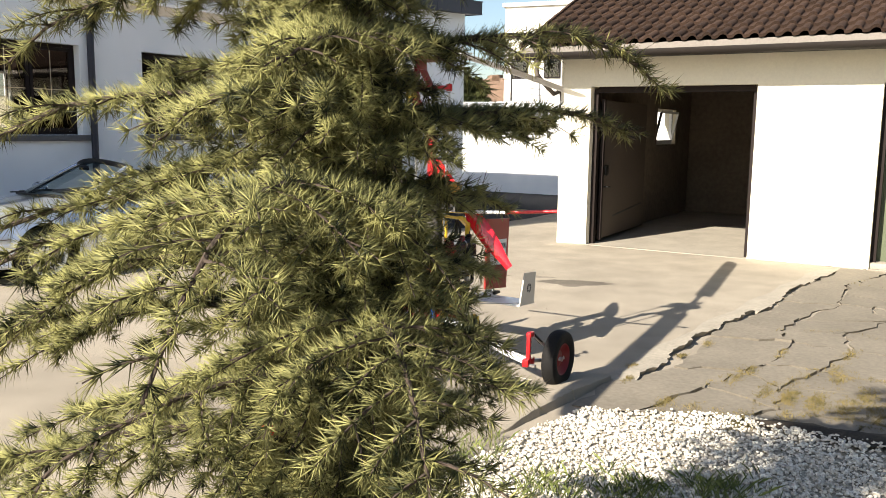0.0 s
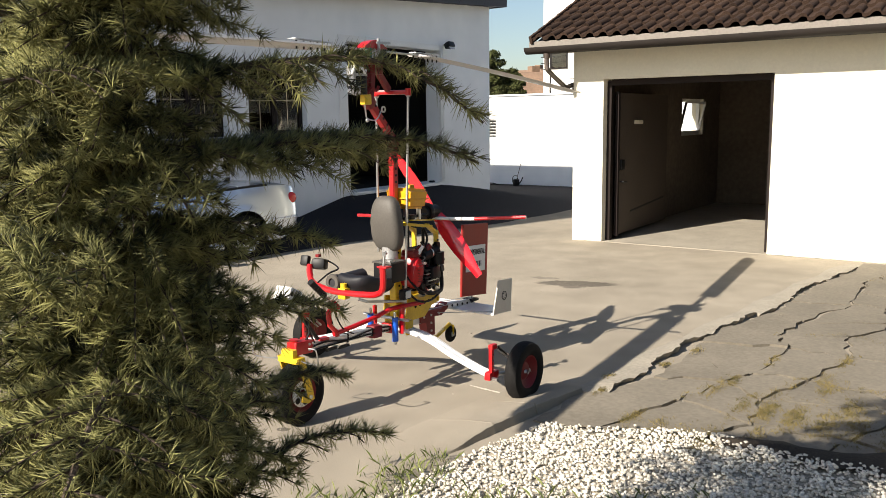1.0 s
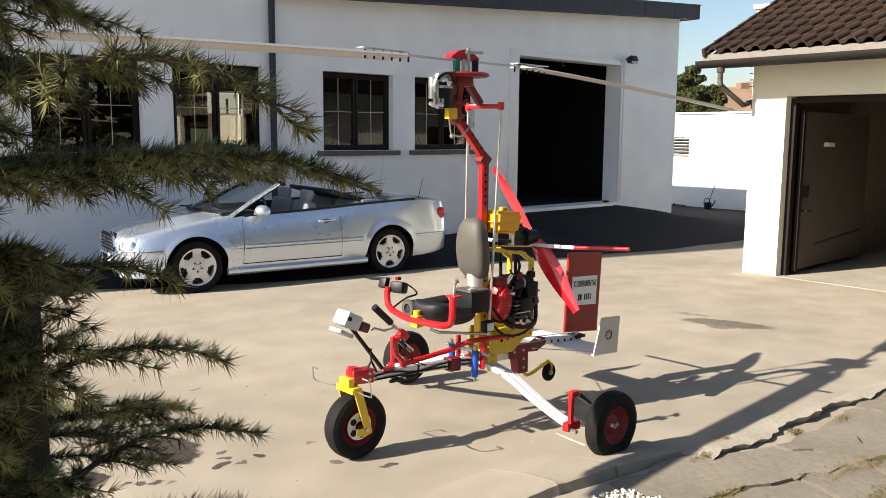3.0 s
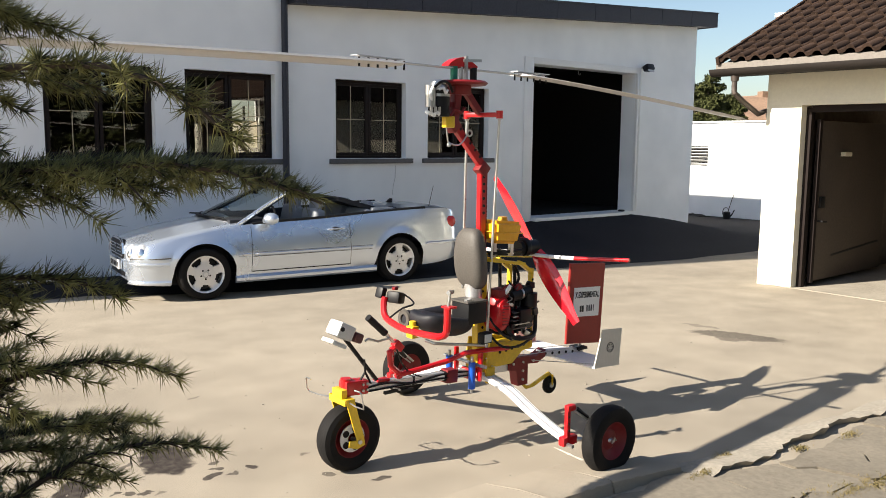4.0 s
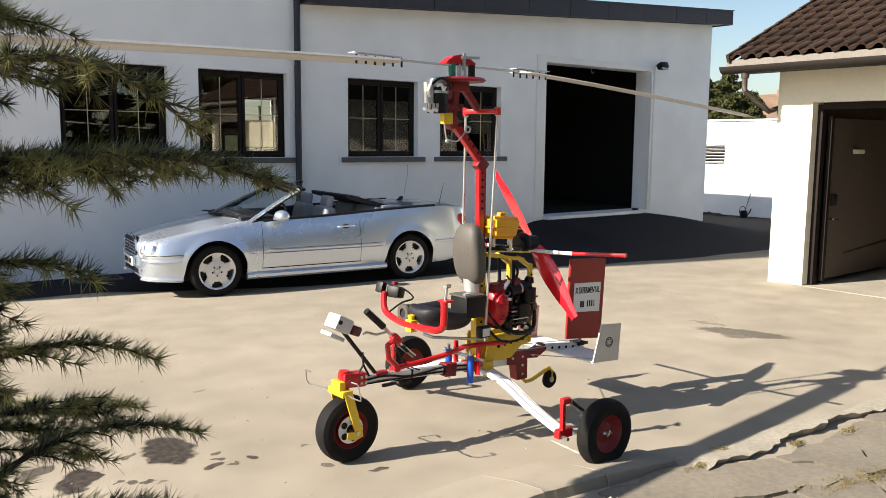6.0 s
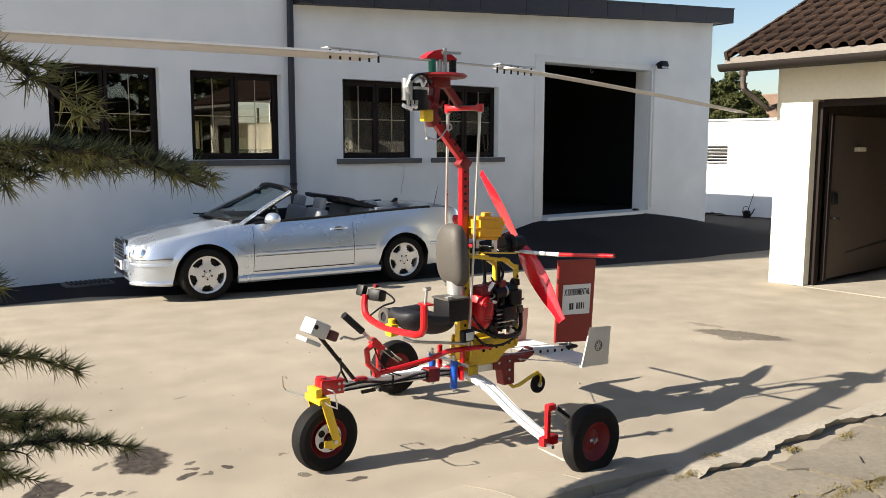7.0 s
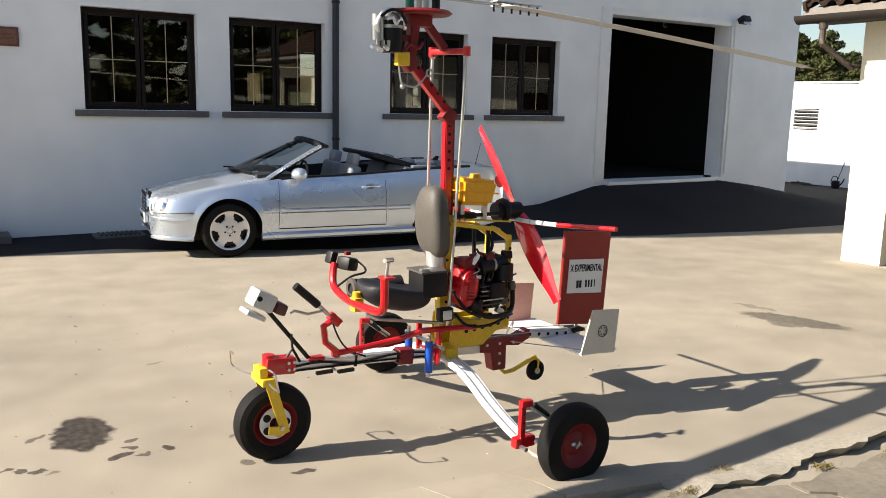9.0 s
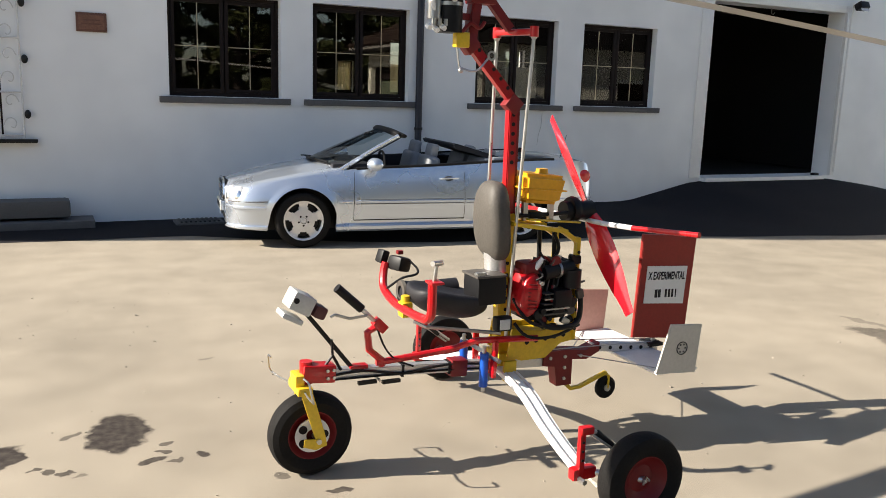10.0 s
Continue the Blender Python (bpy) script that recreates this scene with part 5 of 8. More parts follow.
def build_power(ob):
    # yellow engine cage
    cage = part("cage_post", bar(bmesh.new(), (-0.005, -0.005, 0.38), (-0.005, -0.005, 1.19), 0.075, 0.06, 0.004), M_YEL, ob, "yellow perforated engine cage")
    holes_on(cage, (-0.005, 0, 0.62), (-0.005, 0, 1.15), 9, 0.009, -0.0365)
    for s in (-1, 1):
        part("cage_top", bar(bmesh.new(), (-0.03, s * 0.10, 1.155), (0.285, s * 0.10, 1.105), 0.055, 0.02, 0.003), M_YEL, cage)
        part("cage_corner", bar(bmesh.new(), (0.245, s * 0.10, 1.12), (0.362, s * 0.10, 1.045), 0.04, 0.022, 0.003), M_YEL, cage)
        part("cage_rear", bar(bmesh.new(), (0.36, s * 0.10, 1.07), (0.362, s * 0.10, 0.545), 0.035, 0.022, 0.003), M_YEL, cage)
        part("cage_base", prism(bmesh.new(), [(-0.02, 0.485), (0.0, 0.625), (0.17, 0.60), (0.378, 0.625), (0.378, 0.535), (0.29, 0.525), (0.2, 0.455), (0.06, 0.455)], 1, s * 0.10 - 0.006, s * 0.10 + 0.006), M_YEL, cage)
    holes_on(cage, (0.04, 0, 1.14), (0.22, 0, 1.115), 4, 0.012, -0.1115)
    holes_on(cage, (0.361, 0, 1.02), (0.362, 0, 0.57), 9, 0.009, -0.1175)
    holes_on(cage, (0.06, 0, 0.545), (0.33, 0, 0.57), 5, 0.012, -0.1075)
    part("cage_strip", bar(bmesh.new(), (0.06, -0.10, 1.172), (0.39, -0.06, 1.138), 0.03, 0.008), M_YEL, cage)
    part("cage_floor", box(bmesh.new(), (0.19, 0, 0.565), (0.36, 0.18, 0.02)), M_YEL, cage)
    part("mast_foot", box(bmesh.new(), (0.0, 0, 0.44), (0.1, 0.14, 0.10), bevel=0.008), M_YEL, cage)
    for y in (-0.07, 0.07):
        part("damper_rod", cyl(bmesh.new(), (0.24, y, 1.1), (0.25, y, 0.72), 0.012), M_BLACK, cage)
    # tank
    tk = bmesh.new()
    bmesh.ops.create_cube(tk, size=1.0)
    bmesh.ops.scale(tk, vec=(0.25, 0.22, 0.145), verts=tk.verts)
    for v in tk.verts:
        if v.co.z < 0:
            v.co.x *= 0.84
            v.co.y *= 0.86
    bmesh.ops.bevel(tk, geom=list(tk.edges), offset=0.022, segments=3, affect="EDGES")
    bmesh.ops.transform(tk, matrix=Matrix.Translation((0.15, 0, 1.315)) @ turn(0, 5, 0), verts=tk.verts)
    tank = part("fuel_tank", tk, M_TANK, ob, "amber yellow plastic fuel tank")
    part("tank_seam", box(bmesh.new(), (0.15, 0, 1.315), (0.258, 0.212, 0.008), (0, 5, 0), bevel=0.003), M_TANK, tank)
    part("tank_cap", lathe(bmesh.new(), [(0, 0.03), (0.03, 0.028), (0.034, 0.0), (0, 0)], (0.19, 0.0, 1.38), "z", 16), M_TANK, tank)
    part("tank_stay", box(bmesh.new(), (0.07, -0.05, 1.205), (0.025, 0.025, 0.09)), M_STEEL, tank)
    part("tank_stay", box(bmesh.new(), (0.22, -0.05, 1.2), (0.025, 0.025, 0.09)), M_STEEL, tank)
    # reduction drive and prop hub
    dr = part("drive_housing", cyl(bmesh.new(), (0.33, 0, 1.19), (0.455, 0, 1.19), 0.05, seg=24), M_BLACK, ob)
    part("drive_rod", cyl(bmesh.new(), (0.02, -0.06, 1.185), (0.33, -0.04, 1.185), 0.011), M_BLACK, dr)
    part("drive_clamp", box(bmesh.new(), (0.13, -0.03, 1.185), (0.07, 0.08, 0.035), bevel=0.01), M_BLACK, dr)
    part("belt_cover", lathe(bmesh.new(), [(0.0, -0.02), (0.064, -0.02), (0.07, 0.0), (0.064, 0.02), (0, 0.02)], (0.385, 0, 1.195), "x", 28), M_BLACK, dr)
    # engine
    en = part("engine_block", box(bmesh.new(), (0.2, 0.0, 0.78), (0.24, 0.2, 0.26), bevel=0.03), M_BLACK, ob, "black engine with red cowl")
    part("engine_cowl", lathe(bmesh.new(), [(0.0, -0.06), (0.06, -0.058), (0.105, -0.035), (0.12, 0.0), (0.12, 0.03), (0, 0.03)], (0.06, -0.06, 0.81), "x", 26), M_RED, en, "red rounded engine cowl")
    part("engine_cowl_top", box(bmesh.new(), (0.09, -0.08, 0.93), (0.1, 0.12, 0.06), bevel=0.02), M_DRED, en)
    for k in range(6):
        part("cooling_fin", box(bmesh.new(), (0.16 + 0.028 * k, -0.06, 0.88), (0.008, 0.14, 0.16), (0, 12, 0)), M_SEAT if k % 2 else M_BLACK, en)
    part("carburettor", box(bmesh.new(), (0.24, -0.15, 0.78), (0.1, 0.08, 0.09), bevel=0.015), M_BLACK, en)
    part("air_filter", cyl(bmesh.new(), (0.30, -0.16, 0.83), (0.30, -0.16, 0.92), 0.045, seg=18), M_BLACK, en)
    part("exhaust", tube(bmesh.new(), [(0.1, -0.14, 0.70), (0.16, -0.17, 0.64), (0.3, -0.17, 0.63), (0.37, -0.14, 0.66), (0.38, -0.13, 0.76)], 0.014, 10, curve=4), M_BLACK, en)
    part("hose", tube(bmesh.new(), [(0.0, -0.1, 0.78), (0.03, -0.16, 0.70), (0.1, -0.17, 0.655), (0.22, -0.15, 0.64)], 0.009, 8, curve=4), M_BLACK, en)
    part("hose", tube(bmesh.new(), [(0.22, -0.09, 1.1), (0.25, -0.1, 1.02), (0.2, -0.1, 0.95), (0.1, -0.1, 0.95)], 0.009, 8, curve=4), M_BLACK, en)
    part("hose", tube(bmesh.new(), [(0.0, -0.12, 0.66), (0.05, -0.17, 0.6), (0.2, -0.17, 0.585), (0.38, -0.13, 0.62)], 0.008, 8, curve=4), M_BLACK, en)
    for k in range(9):
        a = k * 1.7
        part("bolt_head", cyl(bmesh.new(), (0.14 + 0.2 * ((k * 37) % 10) / 10, -0.105, 0.68 + 0.25 * ((k * 53) % 10) / 10), (0.14 + 0.2 * ((k * 37) % 10) / 10, -0.125, 0.68 + 0.25 * ((k * 53) % 10) / 10), 0.008, seg=6), M_STEEL, en)
    part("spark_lead", tube(bmesh.new(), [(0.06, -0.12, 0.95), (0.14, -0.14, 0.99), (0.22, -0.1, 0.93)], 0.007, 6, curve=4), M_DRED, en)
    part("chrome_cap", cyl(bmesh.new(), (0.24, -0.11, 0.93), (0.25, -0.11, 0.985), 0.013), M_STEEL, en)
    erng = random.Random(4)
    for k in range(34):
        c = (erng.uniform(0.10, 0.36), erng.uniform(-0.16, -0.09), erng.uniform(0.64, 1.0))
        kind = k % 4
        g = (M_BLACK, M_BLACK, M_IRON, M_STEEL, M_BLACK, M_SEAT, M_DRED)[k % 7]
        if kind == 0:
            part("engine_cover", box(bmesh.new(), c, (erng.uniform(0.03, 0.07), 0.03, erng.uniform(0.025, 0.06)), (0, erng.uniform(-30, 30), 0), bevel=0.008), g, en)
        elif kind == 1:
            q = (c[0] + erng.uniform(-0.1, 0.1), c[1] - 0.02, c[2] + erng.uniform(-0.1, 0.1))
            part("fuel_line", tube(bmesh.new(), [c, (c[0], c[1] - 0.035, (c[2] + q[2]) / 2), q], 0.006, 6, curve=4), g, en)
        elif kind == 2:
            part("stud", cyl(bmesh.new(), c, (c[0], c[1] - 0.03, c[2]), erng.uniform(0.008, 0.018), seg=10), g, en)
        else:
            part("flange", lathe(bmesh.new(), [(0.0, -0.008), (0.026, -0.008), (0.03, 0.0), (0.026, 0.008), (0, 0.008)], c, "y", 14), g, en)
    shroud = lathe(bmesh.new(), [(0.0, -0.03), (0.05, -0.028), (0.085, -0.012), (0.098, 0.015), (0.098, 0.05), (0, 0.05)], (0, 0, 0), "y", 26)
    bmesh.ops.transform(shroud, matrix=Matrix.Translation((0.07, -0.145, 0.80)) @ turn(0, 8, 0) @ Matrix.Diagonal((0.68, 0.9, 1.18, 1)), verts=shroud.verts)
    part("starter_shroud", shroud, M_RED, en, "red recoil starter shroud")
    for k in range(7):
        part("shroud_slot", box(bmesh.new(), (0.066, -0.172, 0.74 + 0.02 * k), (0.05, 0.01, 0.006), (0, 8, 0)), M_DRED, en)
    for k in range(5):
        part("cylinder_fin", box(bmesh.new(), (0.215, -0.135, 0.70 + 0.026 * k), (0.15, 0.07, 0.007)), M_STEEL if k % 2 else M_SEAT, en)
    part("muffler", cyl(bmesh.new(), (0.15, -0.13, 0.905), (0.31, -0.14, 0.93), 0.036, seg=18), M_IRON, en, "dark cylindrical muffler")
    part("muffler_band", lathe(bmesh.new(), [(0.036, -0.006), (0.039, -0.006), (0.039, 0.006), (0.036, 0.006), (0.036, -0.006)], (0.23, -0.135, 0.917), "x", 18), M_STEEL, en)
    part("plug_cap", cyl(bmesh.new(), (0.10, -0.13, 0.93), (0.13, -0.15, 0.985), 0.014), M_SPAR, en)
    # propeller
    pr = part("propeller_hub", lathe(bmesh.new(), [(0, -0.03), (0.05, -0.03), (0.05, 0.03), (0.0, 0.035)], (0.47, 0, 1.19), "x", 20), M_BLACK, ob)
    for s in (1, -1):
        bm = bmesh.new()
        rings = []
        for i in range(13):
            t = i / 12
            r = 0.04 + 0.565 * t
            w = 0.82 * (0.046 + 0.034 * math.sin(math.pi * min(1, t * 1.15) ** 0.8) - 0.014 * max(0, t - 0.75) / 0.25 * 0.8)
            tw = radians(28 - 14 * t)
            ax = Vector((0, math.sin(radians(41)) * s, math.cos(radians(41)) * s))
            # the blade line leans with the hub
            side = Vector((s * math.sin(tw), 0, 0)) + ax.cross(Vector((1, 0, 0))) * math.cos(tw) * s
            nr = side.cross(ax).normalized()
            c = Vector((0.485, 0, 1.19)) + ax * r
            th = 0.012 * (1 - 0.7 * t) + 0.002
            rings.append([bm.verts.new(c + side * w * a + nr * th * b) for a, b in ((-1, 0), (-0.5, 0.9), (0.2, 0.9), (1, 0), (0.2, -0.3), (-0.5, -0.3))])
        for A, B in zip(rings, rings[1:]):
            for k in range(6):
                bm.faces.new((A[k], A[(k + 1) % 6], B[(k + 1) % 6], B[k]))
        bm.faces.new(rings[0])
        bm.faces.new(rings[-1][::-1])
        bmesh.ops.recalc_face_normals(bm, faces=bm.faces)
        part("propeller_blade", bm, M_PROP, pr, "glossy red propeller blade")


build_power(GYRO)


def letters(body, size, loc, parent, width=None):
    cu = bpy.data.curves.new("lettering", "FONT")
    cu.body, cu.size, cu.extrude = body, size, 0.0008
    cu.align_x, cu.align_y = "CENTER", "CENTER"
    cu.offset = 0.0012
    tmp = new("lettering", cu)
    bpy.context.view_layer.update()
    me = bpy.data.meshes.new_from_object(tmp.evaluated_get(bpy.context.evaluated_depsgraph_get()))
    bpy.data.objects.remove(tmp)
    xs = [v.co.x for v in me.vertices]
    k = width / (max(xs) - min(xs)) if width else 1.0
    for v in me.vertices:
        v.co = Vector((v.co.x * k, -v.co.z, v.co.y)) + Vector(loc)
    me.materials.clear()
    me.materials.append(M_INK)
    ob = new("lettering", me)
    ob.parent = parent
    return ob


def build_tail(ob):
    rud = part("rudder", prism(bmesh.new(), [(0.86, 1.045), (1.225, 1.02), (1.19, 0.43), (0.835, 0.47)], 1, -0.012, 0.012), M_RUDDER, ob, "dark red rudder with a white sign")
    part("rudder_edge", tube(bmesh.new(), [(0.838, 0, 0.468), (0.863, 0, 1.045)], 0.0122, 10), M_RUDDER, rud)
    sign = part("rudder_sign", prism(bmesh.new(), [(0.893, 0.868), (1.172, 0.853), (1.160, 0.638), (0.882, 0.66)], 1, -0.0175, -0.0125), M_SIGN, rud, "white sign with black lettering")
    a = letters("X EXPERIMENTAL", 0.062, (0, -0.0185, 0), sign, 0.258)
    a.matrix_basis = Matrix.Translation((1.03, 0, 0.805)) @ turn(0, 3, 0)
    for k, w in enumerate((0.03, 0.03, 0.0, 0.022, 0.022, 0.022, 0.012)):
        if w:
            part("bar", box(bmesh.new(), (0.962 + 0.023 * k, -0.018, 0.71 - 0.001 * k), (w * 0.62, 0.0015, 0.046)), M_INK, sign)
    part("rudder_post", cyl(bmesh.new(), (0.98, 0, 0.38), (0.98, 0, 0.45), 0.012), M_STEEL, rud)
    part("rudder_horn", box(bmesh.new(), (0.97, 0, 0.425), (0.09, 0.1, 0.02), bevel=0.004), M_BLACK, rud)
    part("stabiliser", prism(bmesh.new(), [(0.695, -0.385), (0.955, -0.385), (0.955, 0.385), (0.695, 0.385)], 2, 0.392, 0.404), M_SPAR, ob, "white horizontal stabiliser plate")
    near = part("near_fin", prism(bmesh.new(), [(0.75, 0.655), (0.95, 0.64), (0.93, 0.385), (0.675, 0.405)], 1, -0.40, -0.39), M_FIN, ob, "cream end fin with a round badge")
    part("badge", lathe(bmesh.new(), [(0.031, -0.0015), (0.035, -0.0015), (0.035, 0.0015), (0.031, 0.0015), (0.031, -0.0015)], (0.83, -0.4015, 0.525), "y", 28), M_INK, near)
    for k in range(6):
        t = 2 * math.pi * k / 6
        part("badge_mark", box(bmesh.new(), (0.83 + 0.021 * math.cos(t), -0.4015, 0.525 + 0.021 * math.sin(t)), (0.008, 0.002, 0.008)), M_INK, near)
    part("far_fin", prism(bmesh.new(), [(0.75, 0.655), (0.95, 0.64), (0.93, 0.385), (0.715, 0.405)], 1, 0.39, 0.40), M_PINKFIN, ob, "pale pink end fin")
    for a, b in (((0.44, -0.02, 0.42), (0.77, -0.37, 0.408)), ((0.44, 0.02, 0.42), (0.77, 0.37, 0.408)), ((0.05, -0.1, 0.50), (0.95, -0.03, 0.44)), ((0.05, 0.1, 0.50), (0.95, 0.03, 0.44))):
        part("stay_wire", cyl(bmesh.new(), a, b, 0.003, seg=5), M_STEEL, ob)
    sp = part("cross_bar", cyl(bmesh.new(), (0.475, -0.15, 1.142), (0.475, 0.45, 1.128), 0.013), M_SPAR, ob, "thin white bar with red ends")
    part("bar_end", cyl(bmesh.new(), (0.475, -0.155, 1.142), (0.50, -0.35, 1.15), 0.013), M_SPAR, sp)
    part("bar_end", cyl(bmesh.new(), (0.50, -0.35, 1.15), (0.56, -0.74, 1.178), 0.013), M_RED, sp, "red bar end")
    part("bar_end", cyl(bmesh.new(), (0.475, 0.45, 1.128), (0.47, 0.74, 1.12), 0.013), M_RED, sp, "red bar end")


build_tail(GYRO)


# ---- silver convertible; local x runs forward from the front axle, y to its left ----
CAR = thing("convertible_car", (-8.10, -1.79, ground_z(-7.5, -2.3)), "silver two-door convertible car with its roof folded down", "car", 173.3)


def curve_at(x, table):
    """Smooth interpolation in a short table."""
    for i in range(len(table) - 1):
        x0, v0 = table[i]
        x1, v1 = table[i + 1]
        if x <= x1 or i == len(table) - 2:
            vm = table[i - 1] if i else table[i]
            vp = table[i + 2] if i + 2 < len(table) else table[i + 1]
            t = min(1.0, max(0.0, (x - x0) / (x1 - x0)))
            m0 = (v1 - vm[1]) / (x1 - vm[0]) * (x1 - x0)
            m1 = (vp[1] - v0) / (vp[0] - x0) * (x1 - x0)
            return (2 * t ** 3 - 3 * t ** 2 + 1) * v0 + (t ** 3 - 2 * t ** 2 + t) * m0 + (3 * t ** 2 - 2 * t ** 3) * v1 + (t ** 3 - t ** 2) * m1
    return table[-1][1]


WIDTH = [(-3.76, 0.60), (-3.66, 0.74), (-3.4, 0.815), (-2.7, 0.86), (-1.3, 0.86), (0.0, 0.855), (0.4, 0.82), (0.62, 0.755), (0.76, 0.64), (0.83, 0.50)]
BELT = [(-3.76, 0.87), (-3.62, 0.965), (-3.2, 1.005), (-2.4, 0.98), (-1.5, 0.928), (-0.7, 0.895), (-0.2, 0.845), (0.3, 0.76), (0.6, 0.70), (0.76, 0.66), (0.83, 0.615)]
CROWN = [(-3.76, 0.90), (-3.62, 1.0), (-3.2, 1.045), (-2.4, 1.03), (-0.5, 0.985), (-0.2, 0.945), (0.3, 0.85), (0.6, 0.775), (0.76, 0.73), (0.83, 0.69)]
BOTTOM = [(-3.76, 0.33), (-3.6, 0.27), (-3.2, 0.22), (0.4, 0.20), (0.65, 0.215), (0.83, 0.26)]
AXLES, ARCH = (0.0, -2.69), 0.378


def lower_edge(x):
    z = curve_at(x, BOTTOM)
    for a in AXLES:
        d = abs(x - a)
        if d < ARCH:
            z = max(z, 0.315 + math.sqrt(ARCH * ARCH - d * d) * 0.985)
    return z


def build_body(ob):
    xs = sorted({round(-3.76 + 0.0425 * i, 4) for i in range(109)} | {a + ARCH * math.sin(radians(t)) for a in AXLES for t in range(-90, 91, 6)})
    xs = [x for i, x in enumerate(xs) if i == 0 or x - xs[i - 1] > 0.004]
    NS, NT = 12, 8
    def side(x, s):
        zl, zb, w = lower_edge(x), curve_at(x, BELT), curve_at(x, WIDTH)
        z = zl + (zb - zl) * s
        if z < 0.52:
            y = w - 0.055 * ((0.52 - z) / 0.32) ** 2
        else:
            y = w - 0.085 * ((z - 0.52) / (zb - 0.52 + 1e-6)) ** 1.7
        # crease along the flank and flared arches
        y += 0.008 * math.exp(-((z - 0.53) / 0.02) ** 2)
        for a in AXLES:
            d = math.hypot(x - a, z - 0.315)
            y += 0.016 * math.exp(-((d - ARCH) / 0.05) ** 2)
        return y, z
    groups = {k: bmesh.new() for k in ("body", "bonnet", "boot_lid", "door_l", "door_r")}
    cache = {k: {} for k in groups}
    def vert(g, key, co):
        c = cache[g]
        k = tuple(round(v, 4) for v in co)
        if k not in c:
            c[k] = groups[g].verts.new(co)
        return c[k]
    def quad(g, cs):
        vs = []
        for co in cs:
            v = vert(g, None, co)
            if v not in vs:
                vs.append(v)
        if len(vs) > 2:
            try:
                groups[g].faces.new(vs)
            except ValueError:
                pass
    for x0, x1 in zip(xs, xs[1:]):
        xm = (x0 + x1) / 2
        for sgn in (1, -1):
            for j in range(NS):
                s0, s1 = j / NS, (j + 1) / NS
                cs = []
                for x, s in ((x0, s0), (x1, s0), (x1, s1), (x0, s1)):
                    y, z = side(x, s)
                    cs.append((x, sgn * y, z))
                zc = sum(c[2] for c in cs) / 4
                g = "body"
                if -1.93 < xm < -0.58 and zc > 0.30:
                    g = "door_l" if sgn > 0 else "door_r"
                quad(g, cs)
            if -2.55 < xm < -0.45:
                # rolled rim round the cockpit
                for a, b in ((0.0, 0.06), (0.06, 0.075)):
                    cs = []
                    for x, u in ((x0, a), (x1, a), (x1, b), (x0, b)):
                        y, z = side(x, 1.0)
                        cs.append((x, sgn * (y - u), z + (0.008 if u == 0.06 else -0.06 if u > 0.06 else 0.0)))
                    quad("door_l" if sgn > 0 and -1.93 < xm < -0.58 else "door_r" if -1.93 < xm < -0.58 else "body", cs)
            else:
                for j in range(NT):
                    u0, u1 = 1 - j / NT, 1 - (j + 1) / NT
                    cs = []
                    for x, u in ((x0, u0), (x1, u0), (x1, u1), (x0, u1)):
                        y, z = side(x, 1.0)
                        zc = curve_at(x, CROWN)
                        cs.append((x, sgn * y * u, z + (zc - z) * (1 - u * u) ** 0.8))
                    g = "bonnet" if xm > -0.45 and xm < 0.66 and (u0 + u1) / 2 < 0.82 else "boot_lid" if xm < -2.62 and (u0 + u1) / 2 < 0.85 else "body"
                    quad(g, cs)
    for x in (xs[0], xs[-1]):
        ring = [(x, side(x, j / NS)[0], side(x, j / NS)[1]) for j in range(NS + 1)]
        top = [(x, side(x, 1)[0] * (1 - j / NT), side(x, 1)[1] + (curve_at(x, CROWN) - side(x, 1)[1]) * (1 - (1 - j / NT) ** 2) ** 0.8) for j in range(1, NT + 1)]
        half = ring + top
        loop = half + [(a, -b, c) for a, b, c in reversed(half[:-1])]
        g = groups["body"]
        g.faces.new([g.verts.new(c) for c in loop])
    for k, bm in groups.items():
        bmesh.ops.recalc_face_normals(bm, faces=bm.faces)
    body = part("body", groups["body"], M_SILVER, ob, "glossy silver car body", 50)
    part("bonnet", groups["bonnet"], M_SILVER, ob, "", 50)
    part("boot_lid", groups["boot_lid"], M_SILVER, ob, "", 50)
    for g, s in (("door_l", 1), ("door_r", -1)):
        d = part("door", groups[g], M_SILVER, ob, "", 50)
        def on(x, z, out=0.0):
            zl, zb = lower_edge(x), curve_at(x, BELT)
            return (x, s * (side(x, (z - zl) / (zb - zl))[0] + out), z)
        h = part("handle", tube(bmesh.new(), [on(-1.62, 0.787, 0.004), on(-1.66, 0.789, 0.026), on(-1.78, 0.793, 0.028), on(-1.85, 0.794, 0.004)], 0.011, 8, curve=3), M_SILVER, d)
        part("handle_recess", ball(bmesh.new(), on(-1.73, 0.785, -0.004), 0.062, (1.0, 0.25, 0.5), 16), M_RECESS_SHADE, h)
        for xa in (-0.58, -1.93):
            pts = [on(xa + (0.03 * (0.6 - z) if xa > -1 else 0.0), z, 0.0015) for z in [0.31 + 0.055 * i for i in range(11)]]
            part("door_gap", tube(bmesh.new(), pts, 0.003, 4), M_RECESS_SHADE, d)
        part("sill_gap", tube(bmesh.new(), [on(-0.58 - 0.135 * i, 0.312, 0.001) for i in range(11)], 0.007, 4), M_RECESS_SHADE, d)
        part("side_moulding", tube(bmesh.new(), [on(-0.60 - 0.132 * i, 0.525, -0.004) for i in range(11)], 0.012, 6, flat=1.8), M_SILVER, d)
        part("moulding_gap", tube(bmesh.new(), [on(-0.60 - 0.132 * i, 0.552, 0.002) for i in range(11)], 0.0025, 4), M_SEAT, d)
